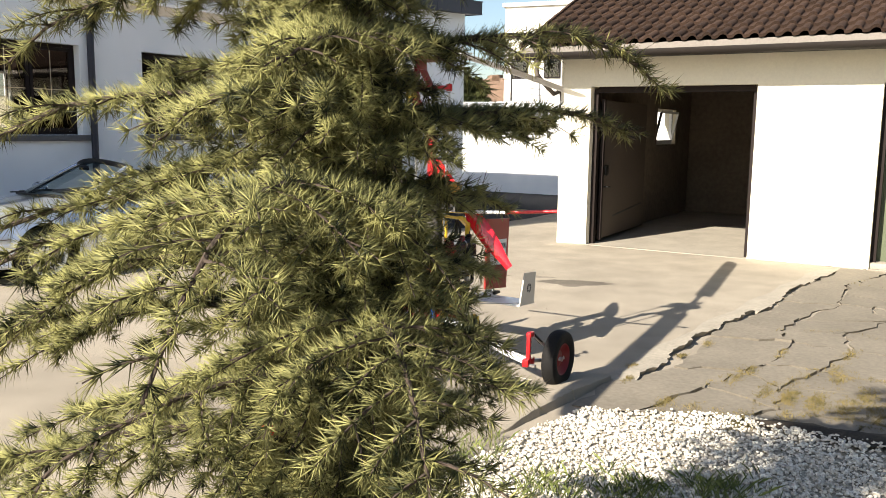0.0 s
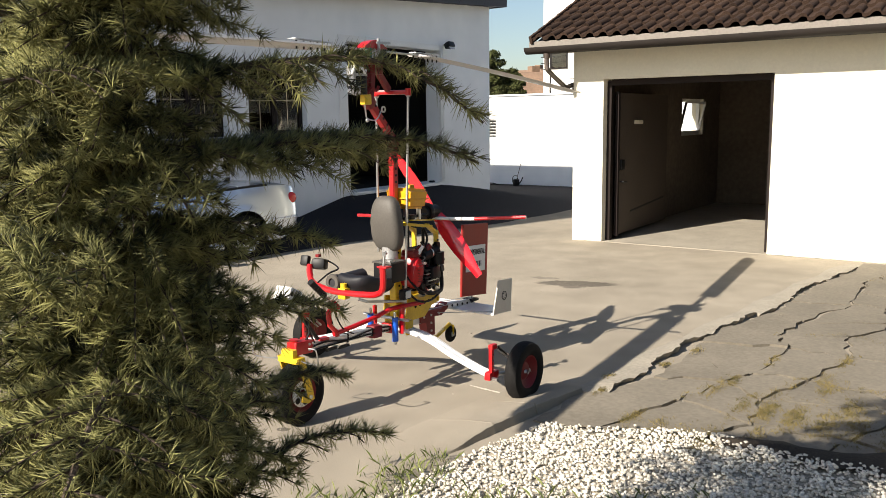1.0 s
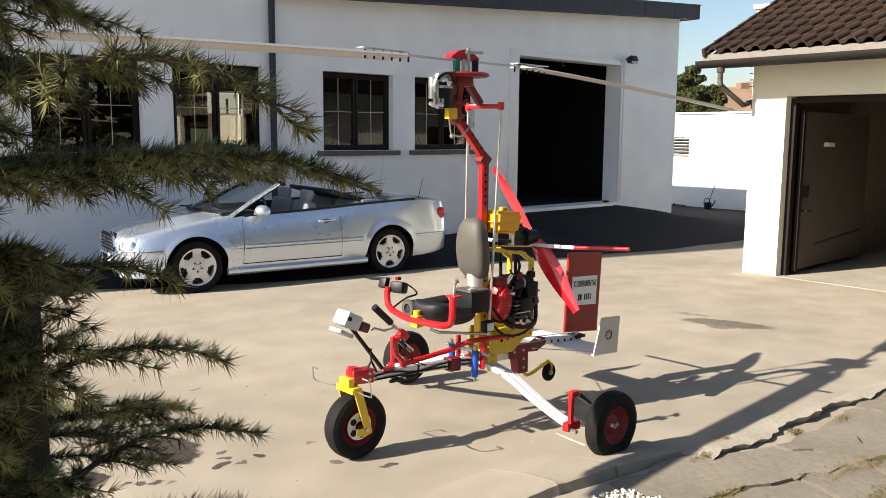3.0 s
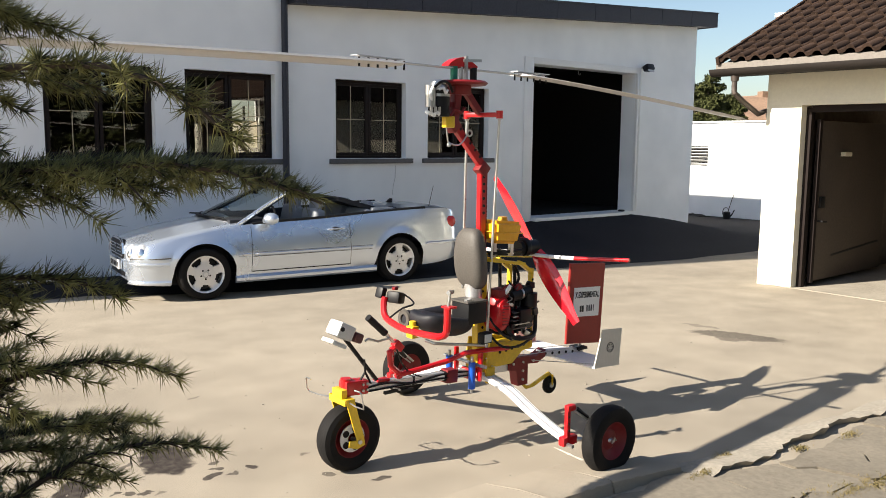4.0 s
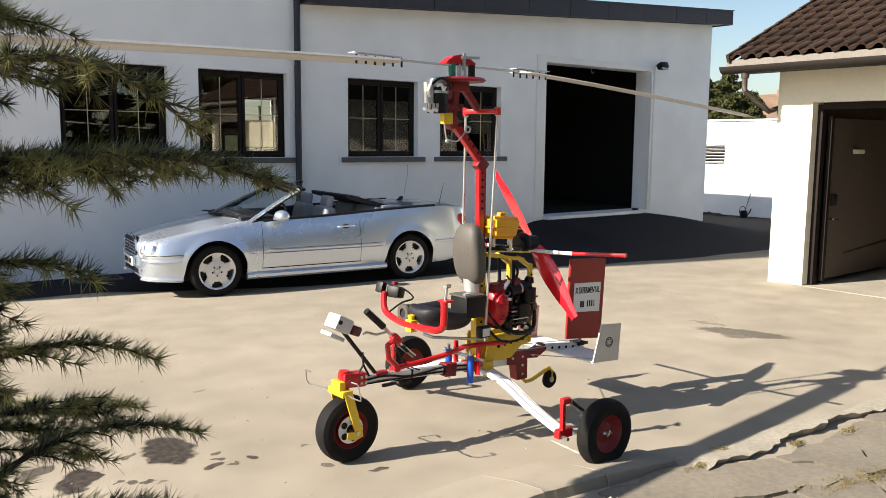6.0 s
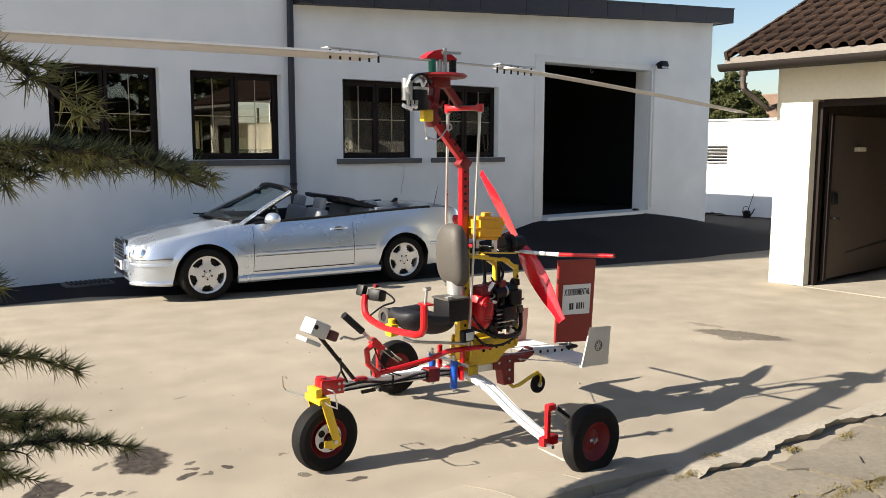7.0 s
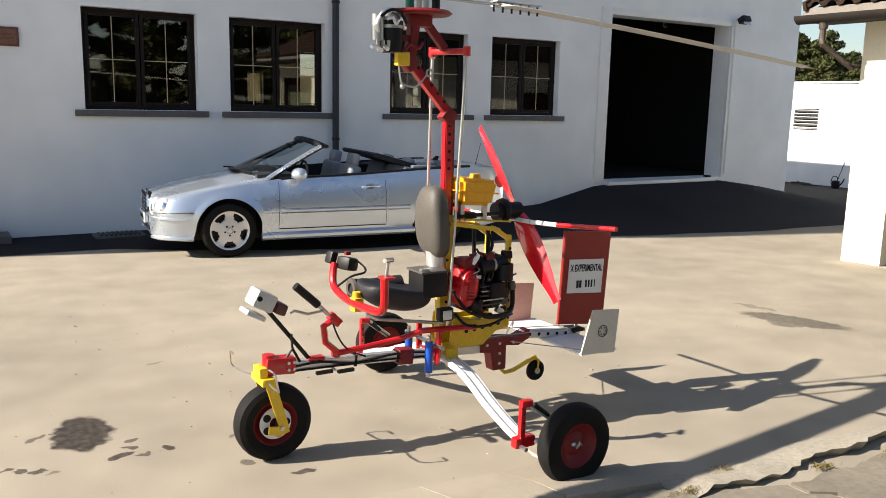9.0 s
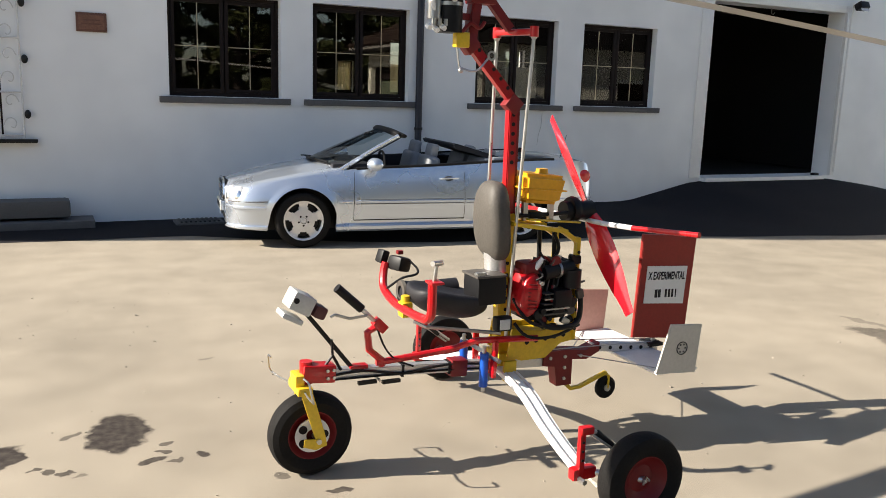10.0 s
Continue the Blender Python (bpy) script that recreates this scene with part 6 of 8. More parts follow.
        part("moulding_gap", tube(bmesh.new(), [on(-0.60 - 0.132 * i, 0.50, 0.002) for i in range(11)], 0.0035, 4), M_SEAT, d)
        part("quarter_moulding", tube(bmesh.new(), [on(-1.95 - 0.06 * i, 0.525, -0.004) for i in range(6)], 0.012, 6, flat=1.8), M_SILVER, body)
        for zz in (0.552, 0.50):
            part("moulding_gap", tube(bmesh.new(), [on(-1.95 - 0.06 * i, zz, 0.002) for i in range(6)], 0.003, 4), M_SEAT, body)
        part("belt_trim", tube(bmesh.new(), [(x, on(x, curve_at(x, BELT) - 0.001)[1] - s * 0.015, curve_at(x, BELT) + 0.006) for x in [-0.62 - 0.12 * i for i in range(22)]], 0.021, 6), M_BLACK, body)
        part("wing_moulding", tube(bmesh.new(), [on(-0.40, 0.525, -0.004), on(-0.48, 0.525, -0.004), on(-0.56, 0.525, -0.004)], 0.012, 6, flat=1.8), M_SILVER, body)
        part("badge", box(bmesh.new(), on(-0.48, 0.527, 0.012), (0.07, 0.004, 0.012)), M_CHROME, body)
        # mirror
        mi = part("mirror", ball(bmesh.new(), (-0.80, s * 0.93, 0.965), 0.12, (0.78, 1.05, 0.62), 20), M_SILVER, ob, "silver door mirror")
        part("mirror_glass", ball(bmesh.new(), (-0.838, s * 0.93, 0.965), 0.10, (0.55, 1.08, 0.6), 16), M_CHROME, mi)
        part("mirror_arm", box(bmesh.new(), (-0.78, s * 0.825, 0.93), (0.08, 0.1, 0.05), bevel=0.015), M_SILVER, mi)
        # lamps
        for x, y, z, az, w in ((0.782, 0.525, 0.585, 44, 0.078), (0.695, 0.652, 0.592, 58, 0.085)):
            def lens(k, out):
                bm = ball(bmesh.new(), (0, 0, 0), 1.0, (0.034 * k, w * k, 0.108 * k), 24)
                bmesh.ops.transform(bm, matrix=Matrix.Translation((x + out * math.cos(radians(az)), s * (y + out * math.sin(radians(az))), z)) @ turn(0, -14, s * az), verts=bm.verts)
                return bm
            lamp = part("headlight", lens(1.0, -0.006), M_LENS, ob, "clear oval headlight")
            part("reflector", lens(0.62, 0.012), M_CHROME, lamp)
        part("bumper_lip", tube(bmesh.new(), [(x, s * (curve_at(x, WIDTH) - 0.02), 0.235) for x in (0.40, 0.52, 0.62, 0.70, 0.76, 0.82)], 0.022, 6), M_SILVER, body)
        part("fog_recess", ball(bmesh.new(), (0.785, s * 0.45, 0.345), 0.075, (0.6, 1.3, 0.55), 14), M_RECESS_SHADE, body)
        part("fog_lamp", ball(bmesh.new(), (0.80, s * 0.44, 0.34), 0.05, (0.7, 1.1, 0.6), 14), M_LENS, ob)
        part("tail_lamp", ball(bmesh.new(), (-3.585, s * 0.735, 0.80), 0.115, (0.75, 0.36, 0.72), 20), M_REDLAMP, ob, "red wraparound tail lamp")
        part("bumper_groove", tube(bmesh.new(), [(x, s * (curve_at(x, WIDTH) + 0.004), 0.535 - 0.03 * abs(x - 0.4)) for x in (0.40, 0.52, 0.62, 0.70, 0.76, 0.805)], 0.006, 5), M_SEAT, body)
        part("bumper_strip", tube(bmesh.new(), [(x, s * (curve_at(x, WIDTH) + 0.006), 0.46) for x in (0.42, 0.52, 0.62, 0.70, 0.76, 0.82)], 0.018, 6), M_SILVER, body)
        part("bumper_strip", tube(bmesh.new(), [(x, s * (curve_at(x, WIDTH) + 0.004), 0.52) for x in (-3.1, -3.3, -3.5, -3.65, -3.75)], 0.02, 6), M_SILVER, body)
        part("sill_skirt", tube(bmesh.new(), [(x, s * 0.822, 0.225) for x in (-0.37, -1.0, -1.6, -2.32)], 0.045, 8, flat=1.0), M_SILVER, body)
    # grille, plate, lower intake
    gr = part("grille", prism(bmesh.new(), [(-0.3, 0.50), (0.3, 0.50), (0.34, 0.56), (0.31, 0.685), (0.22, 0.715), (-0.22, 0.715), (-0.31, 0.685), (-0.34, 0.56)], 0, 0.775, 0.842), M_BLACK, ob, "dark radiator grille with chrome bars")
    for z in (0.54, 0.58, 0.62, 0.66):
        part("grille_bar", box(bmesh.new(), (0.846, 0, z), (0.012, 0.62, 0.012)), M_CHROME, gr)
    part("grille_ring", lathe(bmesh.new(), [(0.045, -0.004), (0.056, -0.004), (0.056, 0.004), (0.045, 0.004), (0.045, -0.004)], (0.855, 0, 0.615), "x", 20), M_CHROME, gr)
    part("grille_frame", tube(bmesh.new(), [(0.835, -0.34, 0.56), (0.835, -0.31, 0.685), (0.83, -0.2, 0.722), (0.83, 0.2, 0.722), (0.835, 0.31, 0.685), (0.835, 0.34, 0.56)], 0.014, 6), M_CHROME, gr)
    pl = part("number_plate", box(bmesh.new(), (0.868, 0, 0.42), (0.012, 0.5, 0.11), bevel=0.004), M_SIGN, ob, "white plate with plain dark bars")
    for k in range(5):
        part("bar", box(bmesh.new(), (0.8755, -0.17 + 0.085 * k, 0.42), (0.003, 0.05, 0.06)), M_INK, pl)
    part("plate_holder", box(bmesh.new(), (0.849, 0, 0.42), (0.026, 0.505, 0.112), bevel=0.006), M_SILVER, pl)
    part("air_intake", box(bmesh.new(), (0.795, 0, 0.315), (0.08, 0.75, 0.06), bevel=0.01), M_BLACK, body)
    # dark core below the skin, so that arches and cockpit are closed
    part("floor_pan", box(bmesh.new(), (-1.45, 0, 0.30), (4.2, 1.16, 0.24)), M_BLACK, body)
    part("under_tray", box(bmesh.new(), (-1.35, 0, 0.235), (1.9, 1.6, 0.08)), M_BLACK, body)
    for a in AXLES:
        part("wheel_well", box(bmesh.new(), (a, 0, 0.46), (0.72, 1.14, 0.44)), M_BLACK, body)
    # windscreen
    N = 12
    def wp(u, t):
        y = u * (0.70 - 0.13 * t)
        return Vector((-0.22 - 0.27 * u * u - (0.86 - 0.19 * u * u) * t, y, 0.965 - 0.055 * u * u + (0.365 - 0.005 * u * u) * t + 0.03 * math.sin(math.pi * t) * 0.3))
    bm = bmesh.new()
    grid = [[bm.verts.new(wp(-1 + 2 * i / N, j / 6)) for i in range(N + 1)] for j in range(7)]
    for j in range(6):
        for i in range(N):
            bm.faces.new((grid[j][i], grid[j][i + 1], grid[j + 1][i + 1], grid[j + 1][i]))
    ws = part("windscreen", bm, M_CARGLASS, ob, "raked windscreen glass")
    ws.visible_shadow = False
    for s in (-1, 1):
        part("pillar", tube(bmesh.new(), [wp(s, t / 6) + Vector((-0.005, s * 0.012, 0)) for t in range(-1, 7)], 0.026, 8), M_SILVER, ob)
        part("pillar_seal", tube(bmesh.new(), [wp(s, t / 6) + Vector((-0.035, -s * 0.005, -0.008)) for t in range(-1, 7)], 0.02, 8), M_BLACK, ob)
        part("wiper", tube(bmesh.new(), [(-0.17, s * 0.28 - 0.1, 0.962), (-0.24, s * 0.28 + 0.05, 0.968), (-0.33, s * 0.28 + 0.26, 0.962)], 0.009, 6), M_BLACK, ob)
    part("header_rail", tube(bmesh.new(), [wp(-1 + i / 5, 1.0) + Vector((-0.012, 0, 0.004)) for i in range(11)], 0.034, 8), M_BLACK, ob, "black windscreen header rail")
    part("header_trim", tube(bmesh.new(), [wp(-1 + i / 5, 1.0) + Vector((-0.075, 0, -0.004)) for i in range(11)], 0.045, 8, flat=0.55), M_BLACK, ob)
    part("scuttle", tube(bmesh.new(), [wp(-1 + i / 5, 0.0) + Vector((0.02, 0, -0.005)) for i in range(11)], 0.03, 8, flat=0.5), M_BLACK, ob)
    part("rear_view_mirror", box(bmesh.new(), (-0.93, 0, 1.25), (0.03, 0.2, 0.06), bevel=0.012), M_BLACK, ob)
    # cockpit
    part("dashboard", box(bmesh.new(), (-0.60, 0, 0.875), (0.5, 1.36, 0.16), bevel=0.05), M_CABIN, ob)
    part("cabin_lining", box(bmesh.new(), (-1.55, 0.715, 0.74), (1.9, 0.03, 0.34)), M_CABIN, ob)
    part("cabin_lining", box(bmesh.new(), (-1.55, -0.715, 0.76), (1.9, 0.03, 0.36)), M_CABIN, ob)
    part("cabin_floor", box(bmesh.new(), (-1.55, 0, 0.46), (1.9, 1.4, 0.06)), M_CABIN, ob)
    part("steering_wheel", lathe(bmesh.new(), [(0.165, -0.012), (0.185, -0.012), (0.19, 0.0), (0.185, 0.012), (0.165, 0.012), (0.165, -0.012)], (-1.02, 0.36, 0.90), "x", 28), M_BLACK, ob)
    for y in (-0.36, 0.36):
        se = part("front_seat", box(bmesh.new(), (-1.58, y, 0.79), (0.16, 0.46, 0.48), (0, -14, 0), bevel=0.06, seg=4), M_LEATHER, ob, "grey leather front seat")
        part("headrest", box(bmesh.new(), (-1.66, y, 1.085), (0.10, 0.27, 0.17), (0, -12, 0), bevel=0.045, seg=4), M_LEATHER, se)
        part("seat_base", box(bmesh.new(), (-1.32, y, 0.60), (0.5, 0.5, 0.18), bevel=0.05), M_LEATHER, se)
        re = part("rear_headrest", box(bmesh.new(), (-2.42, y, 1.04), (0.10, 0.25, 0.13), (0, -18, 0), bevel=0.04, seg=4), M_LEATHER, ob)
        part("rear_seat", box(bmesh.new(), (-2.28, y, 0.80), (0.18, 0.6, 0.42), (0, -16, 0), bevel=0.05), M_LEATHER, re)
    part("roof_cover", box(bmesh.new(), (-2.52, 0, 1.0), (0.34, 1.36, 0.06), bevel=0.025), M_LEATHER, ob, "pale folded roof cover")
    part("wind_deflector", prism(bmesh.new(), [(-1.86, 1.175), (-1.90, 1.185), (-2.46, 1.03), (-2.46, 0.99), (-2.40, 0.985), (-1.88, 1.13)], 1, -0.67, 0.60), M_CABIN, ob)
    part("aerial", cyl(bmesh.new(), (-3.28, 0.62, 1.0), (-3.36, 0.62, 1.31), 0.006, 0.003, 6), M_BLACK, ob)
    part("phone_aerial", prism(bmesh.new(), [(-2.92, 1.04), (-3.02, 1.04), (-3.03, 1.10), (-3.0, 1.105)], 1, -0.02, 0.02), M_BLACK, ob)
    part("boot_gap", tube(bmesh.new(), [(-2.64, y, 0.985 + 0.05 * (1 - (y / 0.78) ** 2)) for y in (-0.72, -0.4, 0, 0.4, 0.72)], 0.005, 4), M_RECESS_SHADE, body)


build_body(CAR)


def build_car_wheel(x, s):
    c = (x, s * 0.745, 0.315)
    wh = part("tyre", lathe(bmesh.new(), [(0.224, -0.09), (0.232, -0.098), (0.268, -0.104), (0.295, -0.098), (0.312, -0.08), (0.316, -0.03), (0.316, 0.03), (0.312, 0.08), (0.295, 0.098), (0.268, 0.104), (0.232, 0.098), (0.224, 0.09), (0.224, -0.09)], c, "y", 56), M_RUBBER, CAR)
    bm = bmesh.new()
    TH, face = 70, c[1] + s * 0.078
    radii = (0.0, 0.038, 0.082, 0.132, 0.158, 0.186, 0.207, 0.228)
    bulge = (0.004, 0.006, 0.004, -0.002, -0.005, -0.004, 0.004, 0.016)
    def solid(i, k):
        r = (radii[i] + radii[i + 1]) / 2
        t = (k + 0.5) / TH * 72 * 5 % 72 - 36
        if 0.132 < r < 0.207:
            half = 15 if r < 0.158 else 20
            return abs(t) > half
        return True
    V = {}
    def v(i, k, d):
        k %= TH
        if (i, k, d) not in V:
            a = 2 * math.pi * k / TH
            V[i, k, d] = bm.verts.new((c[0] + radii[i] * math.sin(a), face + s * bulge[i] - s * d, c[2] + radii[i] * math.cos(a)))
        return V[i, k, d]
    for i in range(1, len(radii) - 1):
        for k in range(TH):
            if not solid(i, k):
                continue
            bm.faces.new((v(i, k, 0), v(i, k + 1, 0), v(i + 1, k + 1, 0), v(i + 1, k, 0)))
            for (ii, kk), e in (((i, k - 1), ((i, k), (i + 1, k))), ((i, k + 1), ((i, k + 1), (i + 1, k + 1))), ((i - 1, k), ((i, k), (i, k + 1))), ((i + 1, k), ((i + 1, k), (i + 1, k + 1)))):
                if 1 <= ii < len(radii) - 1 and not solid(ii, kk % TH):
                    bm.faces.new((v(*e[0], 0), v(*e[1], 0), v(*e[1], 0.03), v(*e[0], 0.03)))
    bmesh.ops.recalc_face_normals(bm, faces=bm.faces)
    part("rim", bm, M_RIM, wh, "silver five-hole alloy rim")
    part("rim_barrel", lathe(bmesh.new(), [(0.226, s * 0.094), (0.22, s * 0.06), (0.218, -s * 0.09)], c, "y", 48), M_RIM, wh)
    part("brake_disc", lathe(bmesh.new(), [(0.0, s * 0.02), (0.19, s * 0.02), (0.19, 0.0), (0, 0)], c, "y", 32), M_BLACK, wh)
    part("centre_cap", lathe(bmesh.new(), [(0.0, s * 0.094), (0.03, s * 0.092), (0.037, s * 0.08), (0.037, s * 0.06)], c, "y", 20), M_RIM, wh)
    for k in range(5):
        a = 2 * math.pi * (k + 0.5) / 5
        p = (c[0] + 0.057 * math.sin(a), face + s * 0.0045, c[2] + 0.057 * math.cos(a))
        part("bolt_hole", cyl(bmesh.new(), (p[0], p[1] - 0.006, p[2]), (p[0], p[1] + s * 0.0015, p[2]), 0.012, seg=10), M_RECESS_SHADE, wh)


for ax in AXLES:
    for sd in (1, -1):
        build_car_wheel(ax, sd)


# ---- young cedar with its stake ----
TREE = (-12.168, -10.11)


def build_cedar():
    rng = np.random.default_rng(7)
    ob = thing("cedar_tree", (TREE[0], TREE[1], 0.0), "young blue-green cedar with drooping feathery branches", "tree")
    H = 3.7
    bm = bmesh.new()
    tube(bm, [(0.012 * math.sin(z * 2.3), 0.012 * math.cos(z * 1.9), z) for z in np.linspace(-0.02, H, 16)], [0.042 * (1 - 0.92 * i / 15) + 0.003 for i in range(16)], 10)
    lines = []   # needle-bearing shoots: points and needle length
    n = 66
    # long separate limbs: height at the trunk, azimuth, length, and for those that arch the height of crest and tip and the fullness
    limbs = [(1.95, -47, 0.80, 2.01, 1.86, 0.9), (1.80, 2, 1.0, 1.83, 1.74, 0.95), (1.76, -27, 0.90, 1.83, 1.75, 0.9), (1.22, -4, 0.63, 1.39, 1.32, 0.55),
             (0.88, 7, 0.79, 1.14, 1.06, 0.6), (0.78, -15, 0.68, 1.03, 0.97, 0.6), (1.55, -18, 0.50, 1.60, 1.54, 0.6), (2.45, -20, 0.66, 2.52, 2.42, 0.8),
             (1.58, 120, 1.12), (1.78, 134, 1.02), (1.46, 126, 1.12), (2.18, 124, 0.95)]
    for i in range(n + len(limbs)):
        t = min(i / (n - 1), 1.0)
        z = 0.22 + (H - 0.4) * t ** 0.93
        az = i * 2.39996 + rng.normal() * 0.12
        L = (1.22 * (1 - t) ** 0.75 + 0.12) * rng.uniform(0.82, 1.15)
        L *= 0.60 + 0.42 * (0.5 + 0.5 * math.cos(az - radians(125)))
        if z < 1.0:
            L *= 0.45
        off = (math.degrees(az) + 40 + 180) % 360 - 180
        if abs(off) < 86:
            L *= 0.40
        if i < n and i % 3 == 0:
            L *= 0.62
        if i >= n:
            z, az, L = limbs[i - n][0], radians(limbs[i - n][1]), limbs[i - n][2]
        arch = limbs[i - n][3:] if i >= n else ()
        rise = rng.uniform(0.05, 0.32)
        d = Vector((math.cos(az), math.sin(az), 0))
        side = Vector((-d.y, d.x, 0))
        m = 9
        P = []
        bend = rng.normal() * 0.12
        for k in range(m + 1):
            s = k / m
            if arch:
                zz = z + (arch[0] - z) * math.sin(math.pi / 2 * min(1.0, s / 0.62)) + (arch[1] - arch[0]) * max(0.0, (s - 0.62) / 0.38) ** 2
                P.append(Vector((0, 0, zz)) + d * (L * s) + side * (0.25 * bend * L * math.sin(math.pi * s)))
                continue
            P.append(Vector((0, 0, z)) + d * (L * s) + side * (bend * L * s * s) + Vector((0, 0, L * (rise * s - (rise + rng.uniform(0.02, 0.05) + 0.16) * s ** 3))))
        tube(bm, P, [0.0115 * (1 - 0.85 * k / m) * (0.5 + 0.5 * L) + 0.0013 for k in range(m + 1)], 6)
        lines.append((P, 0.9))
        # side shoots, drooping at the tips
        cnt = int(5 + 13 * L) if i < n else int(8 + 14 * L) if arch else int(4 + 8 * L)
        for q in range(cnt):
            s = 0.15 + 0.83 * (q + rng.uniform(0, 0.7)) / cnt
            f = s * m
            a = P[int(f)].lerp(P[min(int(f) + 1, m)], f - int(f))
            sg = 1 if q % 2 else -1
            ln = (0.42 * (1 - s) ** 0.8 + 0.09) * L ** 0.6 * rng.uniform(0.6, 1.15) * (1.0 if i < n else arch[2] * 0.62 if arch else 0.7)
            dirn = (d * rng.uniform(0.45, 0.9) + side * sg * rng.uniform(0.5, 1.0) + Vector((0, 0, rng.uniform(-0.1, 0.22)))).normalized()
            Q = [a + dirn * (ln * u) + Vector((0, 0, -0.30 * ln * u * u)) for u in (0, 0.25, 0.5, 0.75, 1.0)]
            tube(bm, Q, [0.0035, 0.003, 0.0025, 0.002, 0.0012], 4)
            lines.append((Q, 1.0))
            if ln > 0.2:
                for e in (0.35, 0.6, 0.8):
                    b0 = a + dirn * (ln * e) + Vector((0, 0, -0.3 * ln * e * e))
                    d2 = (dirn + side * rng.normal() * 0.7 + d * rng.normal() * 0.4 + Vector((0, 0, rng.uniform(-0.35, 0.1)))).normalized()
                    l2 = ln * 0.38 * rng.uniform(0.6, 1.2)
                    R = [b0 + d2 * (l2 * u) + Vector((0, 0, -0.25 * l2 * u * u)) for u in (0, 0.5, 1.0)]
                    tube(bm, R, [0.002, 0.0016, 0.001], 3)
                    lines.append((R, 1.0))
    # short inner twigs close to the trunk
    for i in range(600):
        z = 0.25 + (H - 0.6) * rng.uniform() ** 1.6
        a = rng.uniform(0, 2 * math.pi)
        l = rng.uniform(0.14, 0.46) * (1 - 0.62 * z / H)
        d = Vector((math.cos(a), math.sin(a), rng.uniform(-0.1, 0.5)))
        Q = [Vector((0, 0, z)) + d * (l * u) + Vector((0, 0, -0.45 * l * u * u)) for u in (0, 0.3, 0.6, 1.0)]
        tube(bm, Q, [0.004, 0.003, 0.002, 0.0012], 4)
        lines.append((Q, 1.0))
        lines.append(([Q[2], Q[2] + Vector((-d.y, d.x, -0.2)) * l * 0.3], 1.0))
        lines.append(([Q[2], Q[2] + Vector((d.y, -d.x, -0.2)) * l * 0.3], 1.0))
    for i in range(380):
        # the side towards the light is the thickest
        z = 0.3 + 2.2 * rng.uniform() ** 1.1
        a = radians(165) + rng.normal() * 0.8
        l = rng.uniform(0.22, 0.62) * (1 - 0.7 * z / H)
        d = Vector((math.cos(a), math.sin(a), rng.uniform(-0.1, 0.4)))
        Q = [Vector((0, 0, z)) + d * (l * u) + Vector((0, 0, -0.4 * l * u * u)) for u in (0.25, 0.5, 0.75, 1.0)]
        tube(bm, [Vector((0, 0, z))] + Q, [0.004, 0.0035, 0.003, 0.002, 0.0012], 4)
        lines.append((Q, 1.0))
        for sg in (1, -1):
            lines.append(([Q[1], Q[1] + (Vector((-d.y, d.x, -0.1)) * sg + d * 0.5) * l * 0.3], 1.0))
    part("trunk", bm, M_BARK, ob, "grey-brown trunk and thin limbs")
    # needles in rosettes along the shoots
    segs = [(np.array(a), np.array(b), k) for P, k in lines for a, b in zip(P, P[1:])]
    A0, B0 = np.array([g[0] for g in segs]), np.array([g[1] for g in segs])
    length = np.linalg.norm(B0 - A0, axis=1)
    cnt = np.maximum(1, (length / 0.012).astype(int)) * 9
    idx = np.repeat(np.arange(len(segs)), cnt)
    N = len(idx)
    ax = (B0 - A0) / length[:, None]
    ref = np.where(np.abs(ax[:, 2:]) < 0.9, np.array([[0.0, 0, 1]]), np.array([[1.0, 0, 0]]))
    u = np.cross(ax, ref)
    u /= np.linalg.norm(u, axis=1)[:, None]
    w = np.cross(u, ax)
    # nine needles share a point of the shoot
    along = np.repeat(rng.random(N // 9 + 1), 9)[:N]
    B = A0[idx] + (B0 - A0)[idx] * along[:, None]
    ph, el = rng.random(N) * 2 * math.pi, rng.uniform(0.35, 1.3, N)
    D = (np.cos(ph) * np.sin(el))[:, None] * u[idx] + (np.sin(ph) * np.sin(el))[:, None] * w[idx] + np.cos(el)[:, None] * ax[idx]
    D[:, 2] += 0.2
    D /= np.linalg.norm(D, axis=1)[:, None]
    Ln = rng.uniform(0.032, 0.057, N)
    U = np.cross(D, rng.normal(size=(N, 3)))
    U /= np.linalg.norm(U, axis=1)[:, None]
    W = np.cross(D, U)
    r = 0.0015
    V = np.empty((N, 4, 3))
    for k, t in enumerate((0, 2.094, 4.189)):
        V[:, k] = B + D * (Ln * 0.25)[:, None] * (k == 0) + r * (math.cos(t) * U + math.sin(t) * W)
    V[:, 3] = B + D * Ln[:, None]
    base = np.arange(N)[:, None] * 4
    tri = np.concatenate([base + np.array(t) for t in ((0, 1, 3), (1, 2, 3), (2, 0, 3))], 0)
    me = bpy.data.meshes.new("crown")
    me.vertices.add(N * 4)
    me.vertices.foreach_set("co", V.reshape(-1).astype(np.float32))
    me.loops.add(len(tri) * 3)
    me.loops.foreach_set("vertex_index", tri.reshape(-1).astype(np.int32))
    me.polygons.add(len(tri))
    me.polygons.foreach_set("loop_start", (np.arange(len(tri)) * 3).astype(np.int32))
    me.update(calc_edges=True)
    me.materials.append(M_NEEDLE)
    cr = new("crown", me)
    cr.parent = ob
    tagged(cr, "dense crown of fine blue-green needles")
    return N


